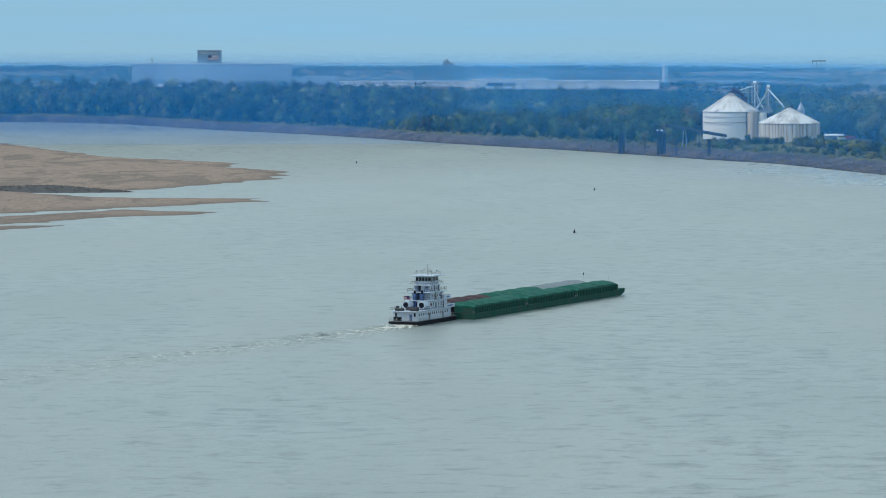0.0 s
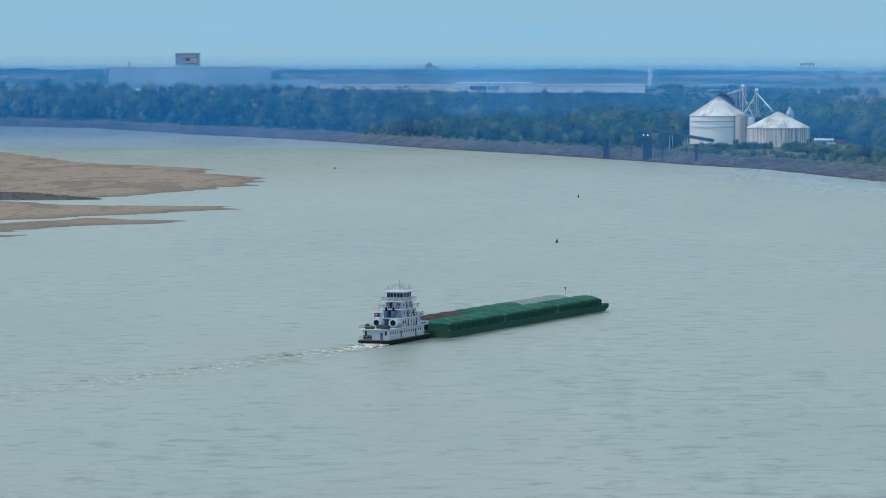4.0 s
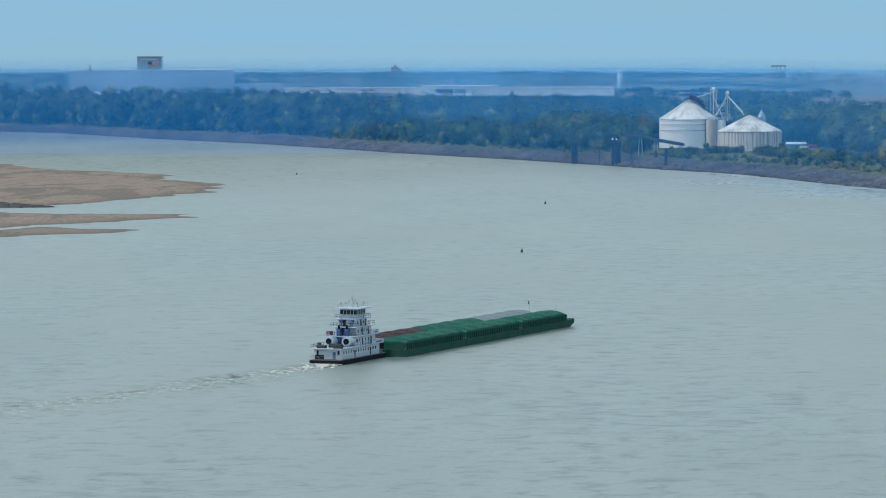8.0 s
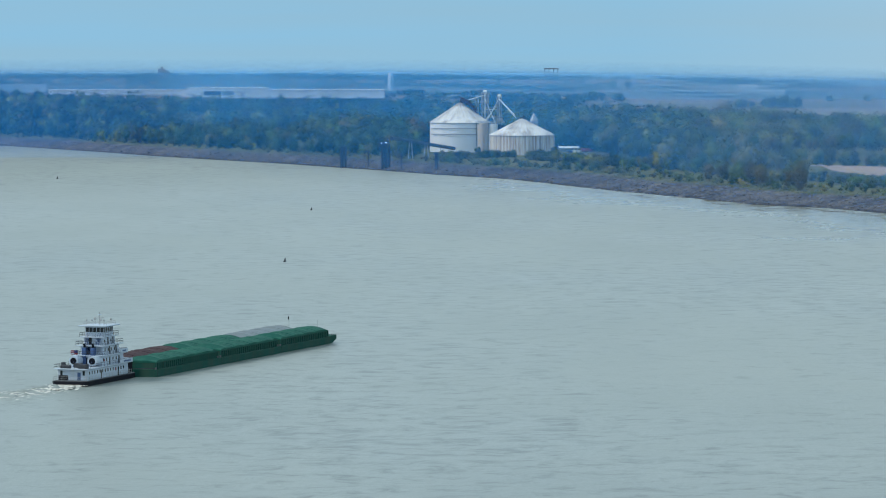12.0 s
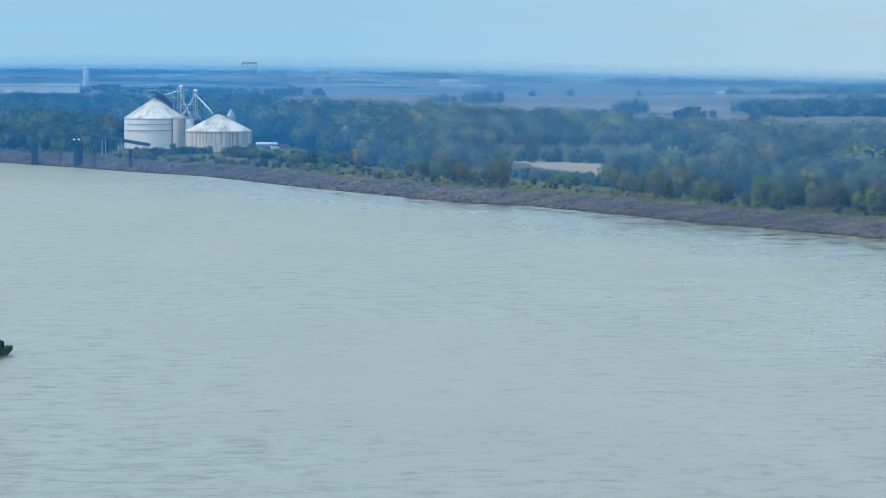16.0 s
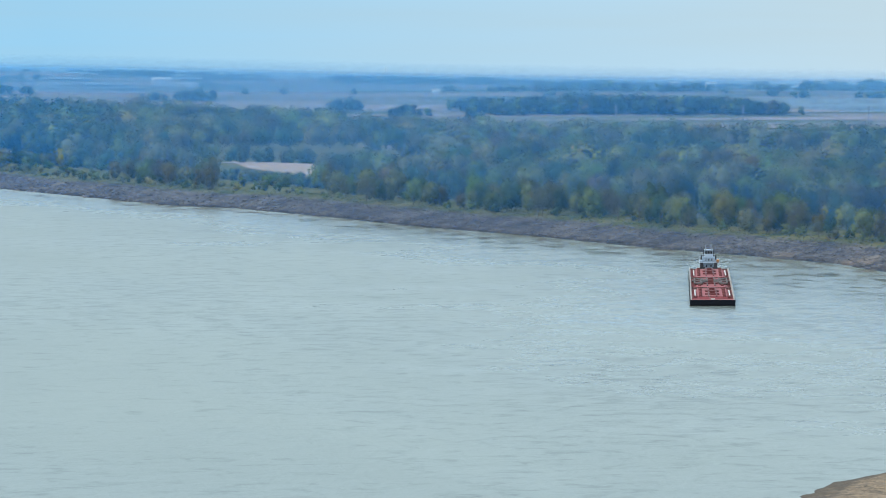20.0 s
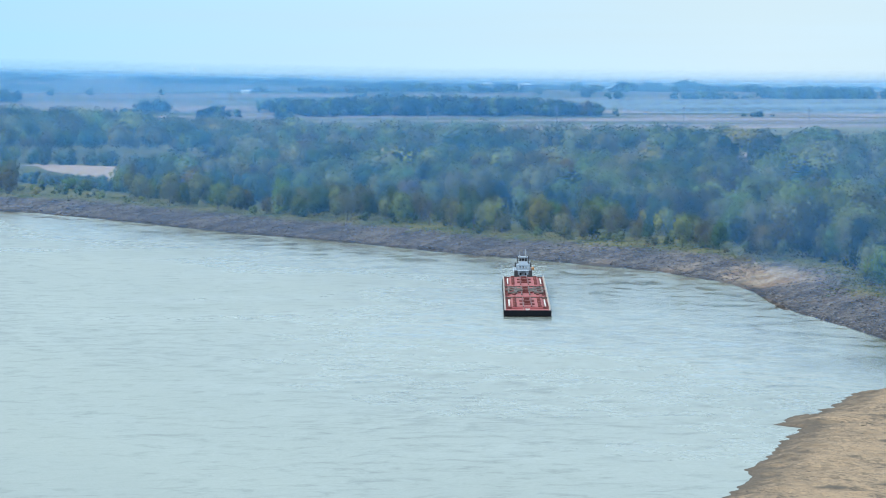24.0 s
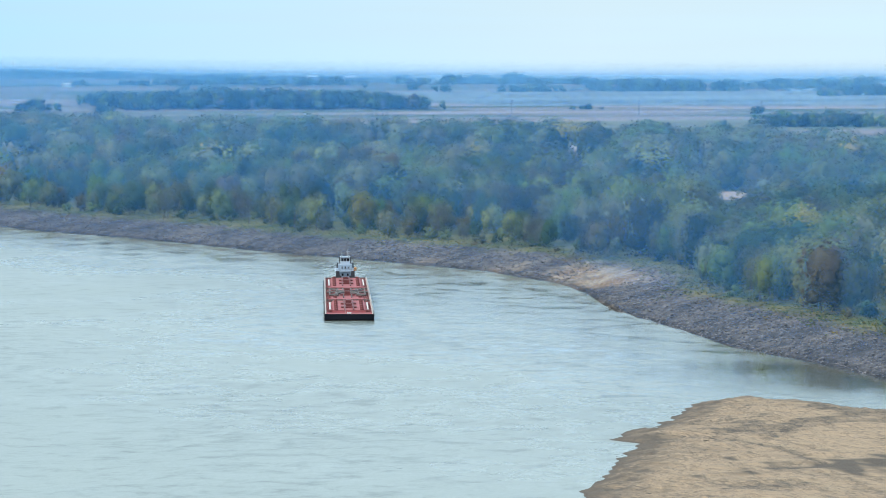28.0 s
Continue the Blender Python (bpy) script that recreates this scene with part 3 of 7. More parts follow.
def sandbar(name, outline, top, label, material, step=3.0, shelf=12.0, ripple=0.12, fingers=0.0, cuts=0.0, damp_spots=(), rim=3.0):
    """A low bank of sand: a gently domed sheet that dips under the water at its outline."""
    o = np.array(outline, float)
    x0, y0 = o.min(0) - 4
    x1, y1 = o.max(0) + 4
    sx, sy = step, step * 2.0
    X, Y = np.meshgrid(np.arange(x0, x1 + sx, sx), np.arange(y0, y1 + sy, sy), indexing="ij")
    d = edge_gap(o, X, Y) + (1.2 + 0.4 * step) * wavy(X, Y, 11.0, 4) + fingers * wavy(X * 0.25, Y, 26.0, 5)
    Z = top * (1 - np.exp(-np.maximum(d, 0) / shelf)) + np.minimum(d, 0) * 0.12 + ripple * (wavy(X, Y, 16, 8) + 0.6 * wavy(X * 0.4, Y, 5, 9)) * np.clip(d / 6, 0, 1)
    # small cut banks one above another, near the water
    level = d / 4.0 + 0.9 * wavy(X, Y, 30.0, 3) + 0.4 * wavy(X, Y, 9.0, 7)
    Z = Z + 0.5 * cuts * ((level % 1.0) ** 3 - 0.25) * np.clip(d / 2, 0, 1) * np.exp(-np.maximum(d, 0) / 26)
    damp = np.clip(0.9 * wavy(X, Y * 0.35, 38, 6) + 0.5 * wavy(X, Y * 0.4, 13, 1) - 0.35, 0, 1) * 0.8
    # the cut faces' shade is painted into the damp mask as dark strips
    damp = np.maximum(damp, cuts * np.clip(((level % 1.0) - 0.5) * 6, 0, 1) * np.exp(-np.maximum(d - 3, 0) / 14))
    damp = np.maximum(damp, np.clip(1.35 - d / rim + 0.45 * wavy(X, Y, 9, 3) + 0.45 * wavy(X, Y, 3.5, 8), 0, 1) * 0.95)
    for cx, cy, rx, ry in damp_spots:
        damp = np.maximum(damp, np.clip(2.2 - 1.9 * np.hypot((X - cx) / rx, (Y - cy) / ry) + 1.1 * wavy(X, Y * 0.5, 12, 2) + 0.8 * wavy(X, Y * 0.4, 4.5, 6), 0, 1))
    n, k = X.shape
    ids = np.arange(n * k).reshape(n, k)
    q = np.stack([ids[:-1, :-1], ids[1:, :-1], ids[1:, 1:], ids[:-1, 1:]], -1).reshape(-1, 4)
    keep = (Z.ravel()[q] > -0.5).any(1)
    me = mesh_np(name, np.stack([X, Y, Z], -1).reshape(-1, 3), q[keep], [material], smooth=True)
    layer = me.attributes.new("damp_shade_share", "FLOAT", "POINT")
    layer.data.foreach_set("value", damp.astype(np.float32).ravel())
    return tagged(new(name, me), label, "sandbar", kind="structure")


def sand_material(name, dry, damp, lean):
    """Sand laid down in long curved ribbons, dry and damp, with ripples."""
    m, nt, bsdf = nodes_of(name)
    link = nt.links.new
    tc = put(nt, "ShaderNodeTexCoord")
    out = None
    for scale, size, lo, hi, share in (((1.0, 0.30, 1), 0.02, 0.53, 0.58, 0.9), ((1.0, 0.16, 1), 0.11, 0.5, 0.64, 0.5), ((1.0, 0.35, 1), 0.6, 0.48, 0.58, 0.6)):
        mp = put(nt, "ShaderNodeMapping", Scale=scale, Rotation=(0, 0, radians(lean)))
        link(tc.outputs["Object"], mp.inputs["Vector"])
        n = put(nt, "ShaderNodeTexNoise", Scale=size, Detail=8.0, Roughness=0.65, Distortion=1.3)
        link(mp.outputs["Vector"], n.inputs["Vector"])
        r = put(nt, "ShaderNodeMapRange", From_Min=lo, From_Max=hi, To_Max=share)
        link(n.outputs["Fac"], r.inputs["Value"])
        if out is None:
            out = r.outputs["Result"]
        else:
            add = put(nt, "ShaderNodeMath")
            add.operation = "ADD"
            link(r.outputs["Result"], add.inputs[0])
            link(out, add.inputs[1])
            out = add.outputs["Value"]
    # strand lines left by the falling river
    wob = put(nt, "ShaderNodeTexNoise", Scale=0.06, Detail=4.0)
    link(tc.outputs["Object"], wob.inputs["Vector"])
    sz = put(nt, "ShaderNodeSeparateXYZ")
    link(tc.outputs["Object"], sz.inputs["Vector"])
    ph = put(nt, "ShaderNodeMath")
    ph.operation = "MULTIPLY_ADD"
    ph.inputs[1].default_value = 24.0
    lift = put(nt, "ShaderNodeMath")
    lift.operation = "MULTIPLY"
    lift.inputs[1].default_value = 30.0
    link(wob.outputs["Fac"], lift.inputs[0])
    link(sz.outputs["Z"], ph.inputs[0])
    link(lift.outputs["Value"], ph.inputs[2])
    sn = put(nt, "ShaderNodeMath")
    sn.operation = "SINE"
    link(ph.outputs["Value"], sn.inputs[0])
    line = put(nt, "ShaderNodeMapRange", From_Min=0.3, From_Max=0.9, To_Max=0.8)
    link(sn.outputs["Value"], line.inputs["Value"])
    low = put(nt, "ShaderNodeMapRange", From_Min=0.6, From_Max=2.3, To_Min=1.0, To_Max=0.3)
    link(sz.outputs["Z"], low.inputs["Value"])
    ml = put(nt, "ShaderNodeMath")
    ml.operation = "MULTIPLY"
    link(line.outputs["Result"], ml.inputs[0])
    link(low.outputs["Result"], ml.inputs[1])
    add = put(nt, "ShaderNodeMath")
    add.operation = "ADD"
    link(ml.outputs["Value"], add.inputs[0])
    link(out, add.inputs[1])
    out = add.outputs["Value"]
    half = put(nt, "ShaderNodeMath")
    half.operation = "MULTIPLY"
    half.inputs[1].default_value = 0.7
    link(out, half.inputs[0])
    sep = put(nt, "ShaderNodeSeparateXYZ")
    link(tc.outputs["Object"], sep.inputs["Vector"])
    wet = put(nt, "ShaderNodeMapRange", From_Min=0.1, From_Max=1.15, To_Min=1.0, To_Max=0.0)
    link(sep.outputs["Z"], wet.inputs["Value"])
    top = put(nt, "ShaderNodeMath")
    top.operation = "MAXIMUM"
    spot = put(nt, "ShaderNodeAttribute")
    spot.attribute_name = "damp_shade_share"
    most = put(nt, "ShaderNodeMath")
    most.operation = "MAXIMUM"
    link(half.outputs["Value"], most.inputs[0])
    link(spot.outputs["Fac"], most.inputs[1])
    link(most.outputs["Value"], top.inputs[0])
    link(wet.outputs["Result"], top.inputs[1])
    mix = put(nt, "ShaderNodeMixRGB", Color1=(*dry, 1), Color2=(*damp, 1))
    link(top.outputs["Value"], mix.inputs["Fac"])
    link(mix.outputs["Color"], bsdf.inputs["Base Color"])
    bsdf.inputs["Roughness"].default_value = 0.9
    fine = put(nt, "ShaderNodeTexNoise", Scale=0.6, Detail=5.0)
    link(tc.outputs["Object"], fine.inputs["Vector"])
    drift = put(nt, "ShaderNodeTexNoise", Scale=0.16, Detail=6.0, Roughness=0.6, Distortion=1.0)
    link(mp.outputs["Vector"], drift.inputs["Vector"])
    b0 = put(nt, "ShaderNodeBump", Strength=0.8, Distance=2.2)
    link(drift.outputs["Fac"], b0.inputs["Height"])
    b = put(nt, "ShaderNodeBump", Strength=0.7, Distance=0.35)
    link(b0.outputs["Normal"], b.inputs["Normal"])
    link(fine.outputs["Fac"], b.inputs["Height"])
    link(b.outputs["Normal"], bsdf.inputs["Normal"])
    return m


SAND = sand_material("river_sand", (0.29, 0.205, 0.155), (0.14, 0.105, 0.085), 80)
SAND_PALE = sand_material("pale_sand", (0.35, 0.24, 0.15), (0.085, 0.062, 0.045), 60)
sandbar("sandbar", [(-520, 4100), (-381, 3953), (-308, 3669), (-248, 3456), (-187, 3358), (-148, 3296), (-152, 3193), (-107, 3096), (-109, 2920), (-140, 2828), (-164, 2752), (-185, 2700), (-300, 2760), (-520, 2900)], 1.6, "broad flat tan sandbar beside the river", SAND, 5.0, fingers=9.0, cuts=0.3)
sandbar("sandbar", [(-520, 2740), (-261, 2705), (-201, 2590), (-168, 2568), (-106, 2564), (-101, 2519), (-126, 2484), (-148, 2442), (-179, 2410), (-210, 2362), (-230, 2335), (-520, 2300)], 1.1, "low tan sand spit with wet margins", SAND, 3.0, fingers=6.0, cuts=0.3)
sandbar("sandbar", [(-520, 2285), (-222, 2301), (-193, 2355), (-166, 2396), (-141, 2374), (-119, 2369), (-123, 2331), (-165, 2294), (-189, 2244), (-212, 2202), (-520, 2190)], 0.8, "low tan sand spit with a pool behind", SAND, 3.0, fingers=6.0, cuts=0.3)
sandbar("sandbar", [(-520, 2180), (-211, 2186), (-195, 2192), (-180, 2193), (-188, 2169), (-202, 2149), (-206, 2137), (-520, 2110)], 0.6, "low wet sand bar barely above the water", SAND, 2.5, fingers=4.0, cuts=0.3)
PALE_BAR = [(258, 1195), (268, 1220), (282, 1246), (298, 1268), (308, 1289), (319, 1312), (321, 1328), (331, 1347), (351, 1395), (363, 1420), (359, 1430), (364, 1437), (367, 1447), (376, 1455), (387, 1477), (407, 1519), (423, 1528), (432, 1512), (440, 1486), (470, 1430), (500, 1330), (512, 1180), (255, 1180)]
sandbar("sandbar", PALE_BAR, 2.6, "pale rippled sandbar with dark damp stretches", SAND_PALE, 0.8, 14.0, 0.3, cuts=0.8, damp_spots=((405, 1338, 42, 20), (352, 1270, 24, 10), (430, 1300, 40, 12), (457, 1440, 12, 45)), rim=10.0)

# haze over the country: added blue-tinted sheets imitate damp air, two along the shore and the rest in long arcs, that
# thin out at the ground and over the horizon
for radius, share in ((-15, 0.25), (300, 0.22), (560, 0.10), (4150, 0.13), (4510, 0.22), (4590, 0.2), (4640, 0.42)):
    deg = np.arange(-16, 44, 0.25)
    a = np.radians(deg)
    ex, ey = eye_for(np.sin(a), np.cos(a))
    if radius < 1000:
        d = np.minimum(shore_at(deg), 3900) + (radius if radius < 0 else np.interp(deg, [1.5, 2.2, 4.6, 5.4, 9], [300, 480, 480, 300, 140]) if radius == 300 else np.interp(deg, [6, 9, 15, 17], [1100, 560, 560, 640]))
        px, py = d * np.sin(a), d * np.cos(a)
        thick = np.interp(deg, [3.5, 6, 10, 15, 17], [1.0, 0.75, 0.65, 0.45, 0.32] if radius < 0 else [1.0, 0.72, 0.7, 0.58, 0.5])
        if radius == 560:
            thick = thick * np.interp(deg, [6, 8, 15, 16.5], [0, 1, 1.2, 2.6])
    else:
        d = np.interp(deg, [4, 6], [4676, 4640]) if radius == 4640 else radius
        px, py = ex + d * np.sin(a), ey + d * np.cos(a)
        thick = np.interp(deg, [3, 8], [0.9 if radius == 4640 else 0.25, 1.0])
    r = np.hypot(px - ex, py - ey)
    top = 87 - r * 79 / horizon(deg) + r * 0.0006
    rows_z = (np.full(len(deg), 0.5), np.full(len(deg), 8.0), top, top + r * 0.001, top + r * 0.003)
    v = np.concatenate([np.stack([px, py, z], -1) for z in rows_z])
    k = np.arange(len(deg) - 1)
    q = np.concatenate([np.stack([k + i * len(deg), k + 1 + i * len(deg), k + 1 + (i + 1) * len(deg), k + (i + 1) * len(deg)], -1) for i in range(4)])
    me = mesh_np("haze_sheet", v, q, [haze_material(share, (0.04, 0.38, 0.97) if radius < 4500 else (0.27, 0.64, 0.98))])
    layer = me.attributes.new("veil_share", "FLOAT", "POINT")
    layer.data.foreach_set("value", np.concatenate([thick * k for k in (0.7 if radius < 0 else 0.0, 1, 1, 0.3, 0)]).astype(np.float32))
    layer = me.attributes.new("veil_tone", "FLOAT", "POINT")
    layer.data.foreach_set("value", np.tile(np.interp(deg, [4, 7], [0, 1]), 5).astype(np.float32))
    tagged(new("haze_sheet", me), "thin blue-tinted sheet imitating haze over the far country", "haze", kind="structure")

# ---- woods ----


def ball():
    """Corners and faces of a unit ball of 20 faces."""
    bm = bmesh.new()
    bmesh.ops.create_icosphere(bm, subdivisions=1, radius=1.0)
    v = np.array([p.co[:] for p in bm.verts])
    f = np.array([[p.index for p in g.verts] for g in bm.faces])
    bm.free()
    return v, f


BALL = ball()


def crown(n, rng, wide=0.40, low=0.1, lumps=8, size=0.03, girth=(0.15, 0.25), dense=True, limbs=0):
    """A crown one metre tall: fine leaf faces over the outside of a few upright, uneven boughs. Gives faces, shading normals and which faces are wood."""
    c = np.zeros((lumps, 3))
    rad = rng.uniform(*girth, lumps)[:, None] * np.array((1.0, 1.0, 1.25))
    lift = np.linspace(0, 1, lumps) ** 0.85
    c[:, 2] = np.clip(low + rad[:, 2] * 0.7 + (1.0 - low - rad[:, 2] * 1.6) * np.clip(lift + rng.uniform(-0.08, 0.08, lumps), 0, 1), low + 0.05, 1.0 - rad[:, 2] * 0.95)
    reach = np.maximum(0.02, wide * np.sqrt(np.clip(1 - ((c[:, 2] - 0.40) / 0.62) ** 2, 0.02, 1)) - rad[:, 0] * 0.7)
    a = np.arange(lumps) * 2.4 + rng.uniform(-0.6, 0.6, lumps)
    rr = reach * rng.uniform(0.55, 1.0, lumps)
    c[:, 0], c[:, 1] = rr * np.cos(a), rr * np.sin(a)
    m = n * 3
    which = rng.choice(lumps, m, p=rad[:, 0] ** 2 / (rad[:, 0] ** 2).sum())
    d = rng.normal(size=(m, 3))
    d /= np.linalg.norm(d, axis=1)[:, None]
    p = c[which] + d * rad[which] * rng.uniform(0.80, 1.10, m)[:, None]
    depth = np.min(np.linalg.norm((p[:, None] - c[None]) / rad[None], axis=2), axis=1)
    good = np.flatnonzero((depth > 0.76) & (p[:, 2] > low * 0.5))
    good = np.concatenate([good, np.arange(m)])[:n]
    p, d = p[good], d[good]
    soft = d * 0.6 + (p - np.array((0, 0, 0.40))) * 1.2 + np.array((0, 0, 0.12))
    soft /= np.linalg.norm(soft, axis=1)[:, None]
    nrm = soft + rng.normal(scale=0.3, size=(n, 3))
    nrm /= np.linalg.norm(nrm, axis=1)[:, None]
    t1 = np.cross(nrm, rng.normal(size=(n, 3)))
    t1 /= np.linalg.norm(t1, axis=1)[:, None]
    t2 = np.cross(nrm, t1)
    s = size * rng.uniform(0.55, 1.45, n)[:, None]
    v = np.stack([p - t1 * s - t2 * s * 0.6, p + t1 * s - t2 * s * 0.5, p + t2 * s * 1.1 + nrm * s * 0.2], 1)
    # the shaded inside of each bough, uneven and closed
    bv, bf = BALL
    cores, core_n = [], []
    for k in range(lumps if dense else 0):
        w = bv * rad[k] * rng.uniform(0.5, 0.74, len(bv))[:, None] + c[k]
        w[:, 2] = np.maximum(w[:, 2], low * 0.3)
        q = bv * 0.55 + (w - np.array((0, 0, 0.40))) * 1.3 + np.array((0, 0, 0.05))
        cores.append(w[bf])
        core_n.append((q / np.linalg.norm(q, axis=1)[:, None])[bf])
    # bare limbs that show through
    sticks, stick_n = [], []
    for k in range(limbs):
        a0, tilt, r = rng.uniform(0, 6.283), rng.uniform(0.05, 0.4), 0.006
        foot = np.array((math.cos(a0) * wide * 0.35, math.sin(a0) * wide * 0.35, 0.0))
        tip = foot * 1.2 + np.array((math.cos(a0) * tilt, math.sin(a0) * tilt, rng.uniform(0.5, 0.97)))
        for side in (np.array((1.0, 0, 0)), np.array((0, 1.0, 0))):
            sticks.append([[foot - side * r, foot + side * r, tip]])
            stick_n.append(np.tile(np.array((0.3, -0.8, 0.5)), (1, 3, 1)))
    wood = np.zeros(len(v) + sum(len(q) for q in cores) + len(sticks), bool)
    wood[len(wood) - len(sticks):] = True
    v = np.concatenate([v] + cores + [np.array(q) for q in sticks])
    soft = np.concatenate([np.repeat(soft[:, None], 3, axis=1)] + core_n + stick_n)
    return v.astype(np.float32), soft.astype(np.float32), wood


def tone_layer(me, tones):
    """One tone a tree, kept on its corners."""
    layer = me.attributes.new("tree_tone", "FLOAT", "POINT")
    layer.data.foreach_set("value", np.asarray(tones, np.float32))


def woods(name, x, y, z, h, kinds, label, crowns, wide=1.0):
    """Many far trees as one mesh: crowns set at places with heights."""
    pos, k = far(np.stack([x, y, z], -1))
    vs, mats, tones, norms = [], [], [], []
    turn = RNG.uniform(0, 6.283, len(h))
    pick = RNG.integers(0, len(crowns), len(h))
    tone = RNG.random(len(h))
    girth = RNG.uniform(0.85, 1.2, len(h)) * wide
    for i in range(len(h)):
        c, nr, wood = crowns[pick[i]]
        s, cs, sn = h[i] * k[i], math.cos(turn[i]), math.sin(turn[i])
        o = np.empty_like(c)
        o[..., 0] = (c[..., 0] * cs - c[..., 1] * sn) * s * girth[i] + pos[i, 0]
        o[..., 1] = (c[..., 0] * sn + c[..., 1] * cs) * s * girth[i] + pos[i, 1]
        o[..., 2] = c[..., 2] * s + pos[i, 2]
        vs.append(o.reshape(-1, 3))
        nn = np.stack([nr[..., 0] * cs - nr[..., 1] * sn, nr[..., 0] * sn + nr[..., 1] * cs, nr[..., 2]], -1)
        norms.append(nn.reshape(-1, 3))
        mats.append(np.where(wood, len(LEAVES), kinds[i]))
        tones.append(np.full(len(c) * 3, tone[i]))
    v = np.concatenate(vs)
    me = mesh_np(name, v, np.arange(len(v)).reshape(-1, 3), LEAVES + [BARK], np.concatenate(mats), normals=np.concatenate(norms))
    tone_layer(me, np.concatenate(tones))
    return tagged(new(name, me), label, "trees", kind="stuff")


CLEAR = [[(200, 3640), (330, 3600), (335, 3700), (318, 3860), (200, 3860)], [(180, 3480), (325, 2990), (372, 3010), (345, 3300), (300, 3560)], [(195, 3480), (300, 3400), (350, 3560), (335, 3700), (318, 3860), (200, 3860)], [(448, 2900), (530, 2900), (535, 3370), (430, 3400)], [(700, 2545), (780, 2515), (905, 2480), (930, 2560), (790, 2640), (735, 2655)],
         [(318, 3480), (405, 3130), (428, 3140), (352, 3560)], [(398, 2640), (446, 2925), (520, 3240), (452, 3340), (395, 3120), (372, 2800)]]


def scatter(az0, az1, d0, d1, space, clear=True):
    """Places in woods between two directions, set closer near than far."""
    xs, ys = [], []
    d = d0
    while d < d1:
        s = space(d)
        a = np.radians(np.arange(az0, az1, math.degrees(s / d)))
        dd = d + RNG.uniform(-0.5, 0.5, len(a)) * s * 1.6
        a = a + RNG.uniform(-0.5, 0.5, len(a)) * s / d
        xs.append(dd * np.sin(a))
        ys.append(dd * np.cos(a))
        d += s * 1.6
    x, y = np.concatenate(xs), np.concatenate(ys)
    ang = np.degrees(np.arctan2(x, y))
    g = shore_gap(x, y)
    keep = (g > bank_width(x, y) + 6) & (np.hypot(x, y) < np.interp(ang, BACK_AZ, BACK_D))
    for c in CLEAR if clear else CLEAR[:1]:
        keep &= ~inside(c, x, y)
    return x[keep], y[keep], g[keep]


def kinds_for(x, y, n, weights):
    """A kind of leaf for each tree; neighbours tend to be of one kind."""
    order = np.argsort(np.argsort(wavy(x, y, 110, 4) + 0.6 * wavy(x, y, 37, 9) + RNG.normal(scale=0.75, size=n))) / max(n, 1)
    return np.searchsorted(np.cumsum(weights) / sum(weights), np.clip(order, 0, 0.9999), side="right")


FAR_CROWNS = [crown(120, RNG, 0.40, 0.03, 4, 0.05, (0.2, 0.3)) for _ in range(8)]
BUSH_CROWNS = [crown(90, RNG, 0.46, 0.0, 4, 0.06, (0.22, 0.32)) for _ in range(6)]
MID_CROWNS = [crown(300, RNG, 0.40, 0.03, 5, 0.036, (0.17, 0.27), limbs=2) for _ in range(8)]
TOP_CROWNS = [crown(230, RNG, 0.40, 0.48, 4, 0.028, (0.17, 0.25)) for _ in range(8)]
NEAR_CROWNS = [crown(900, RNG, 0.38, 0.03, 9, 0.024, (0.15, 0.25), limbs=4) for _ in range(10)]
TINY_CROWNS = [crown(16, RNG, 0.5, 0.0, 3, 0.1, (0.28, 0.36)) for _ in range(6)]

x, y, g = scatter(-8, 6.4, 3300, 8000, lambda d: 11.5 + max(0, d - 4300) * 0.016)
h = np.clip(6 + g * 0.13, 6, 23) * RNG.uniform(0.75, 1.25, len(x)) + 3 * wavy(x, y, 90, 2)
woods("woodland", x, y, np.full(len(x), 7.3), np.clip(h, 4, 29), kinds_for(x, y, len(x), [3, 8, 1.5, 0.15, 0.2, 0.6]), "dense dark green riverside woodland with lower willows in front", FAR_CROWNS)
x, y, g = scatter(6.4, 23, 1500, 5000, lambda d: 15.0 + max(0, d - 2200) * 0.002)
inland = np.clip((g - 60) / 260, 0, 1)
h = (np.clip(8 + g * 0.10, 8, 17) + 5 * inland) * RNG.uniform(0.74, 1.28, len(x)) + 3.5 * wavy(x, y, 80, 2)
ang, dist = np.degrees(np.arctan2(x, y)), np.hypot(x, y)
h = np.where((ang > 15.3) & (dist < 2300), np.clip(h * 1.3, 14, 24), h)
# directions and distances from the end of the walk: the dip before the far clearing, and the tall row behind it
e_az, e_d = np.degrees(np.arctan2(x - 74, y - 505)), np.hypot(x - 74, y - 505)
h = np.where((e_az > 18.3) & (e_az < 19.0) & (e_d > 1640) & (e_d < 2200), np.minimum(h, np.maximum(2.0, 78 - e_d * 0.0385)), h)
hollow = (e_az > 11.0) & (e_az < 17.3) & (g > 300 + 50 * wavy(x, y, 120, 8)) & (e_d < 2690)
h = np.where(hollow, np.minimum(h, RNG.uniform(6, 14, len(x))), h)
h = np.where((e_az > 11.0) & (e_d > 2690), np.clip(h, 20, 27), h)
h = np.where((e_az > 17.2) & (e_d > 2260), np.clip(h, 23, 29), h)
kind_of, h = kinds_for(x, y, len(x), [5, 3, 5, 0.5, 0.35, 3]), np.clip(h, 4, 31)
behind = (g > bank_width(x, y) + 190) & ~((e_az > 16.8) & (e_d < 2420)) & ~((e_az > 11.0) & (e_d > 2690) & (e_d < 2740))
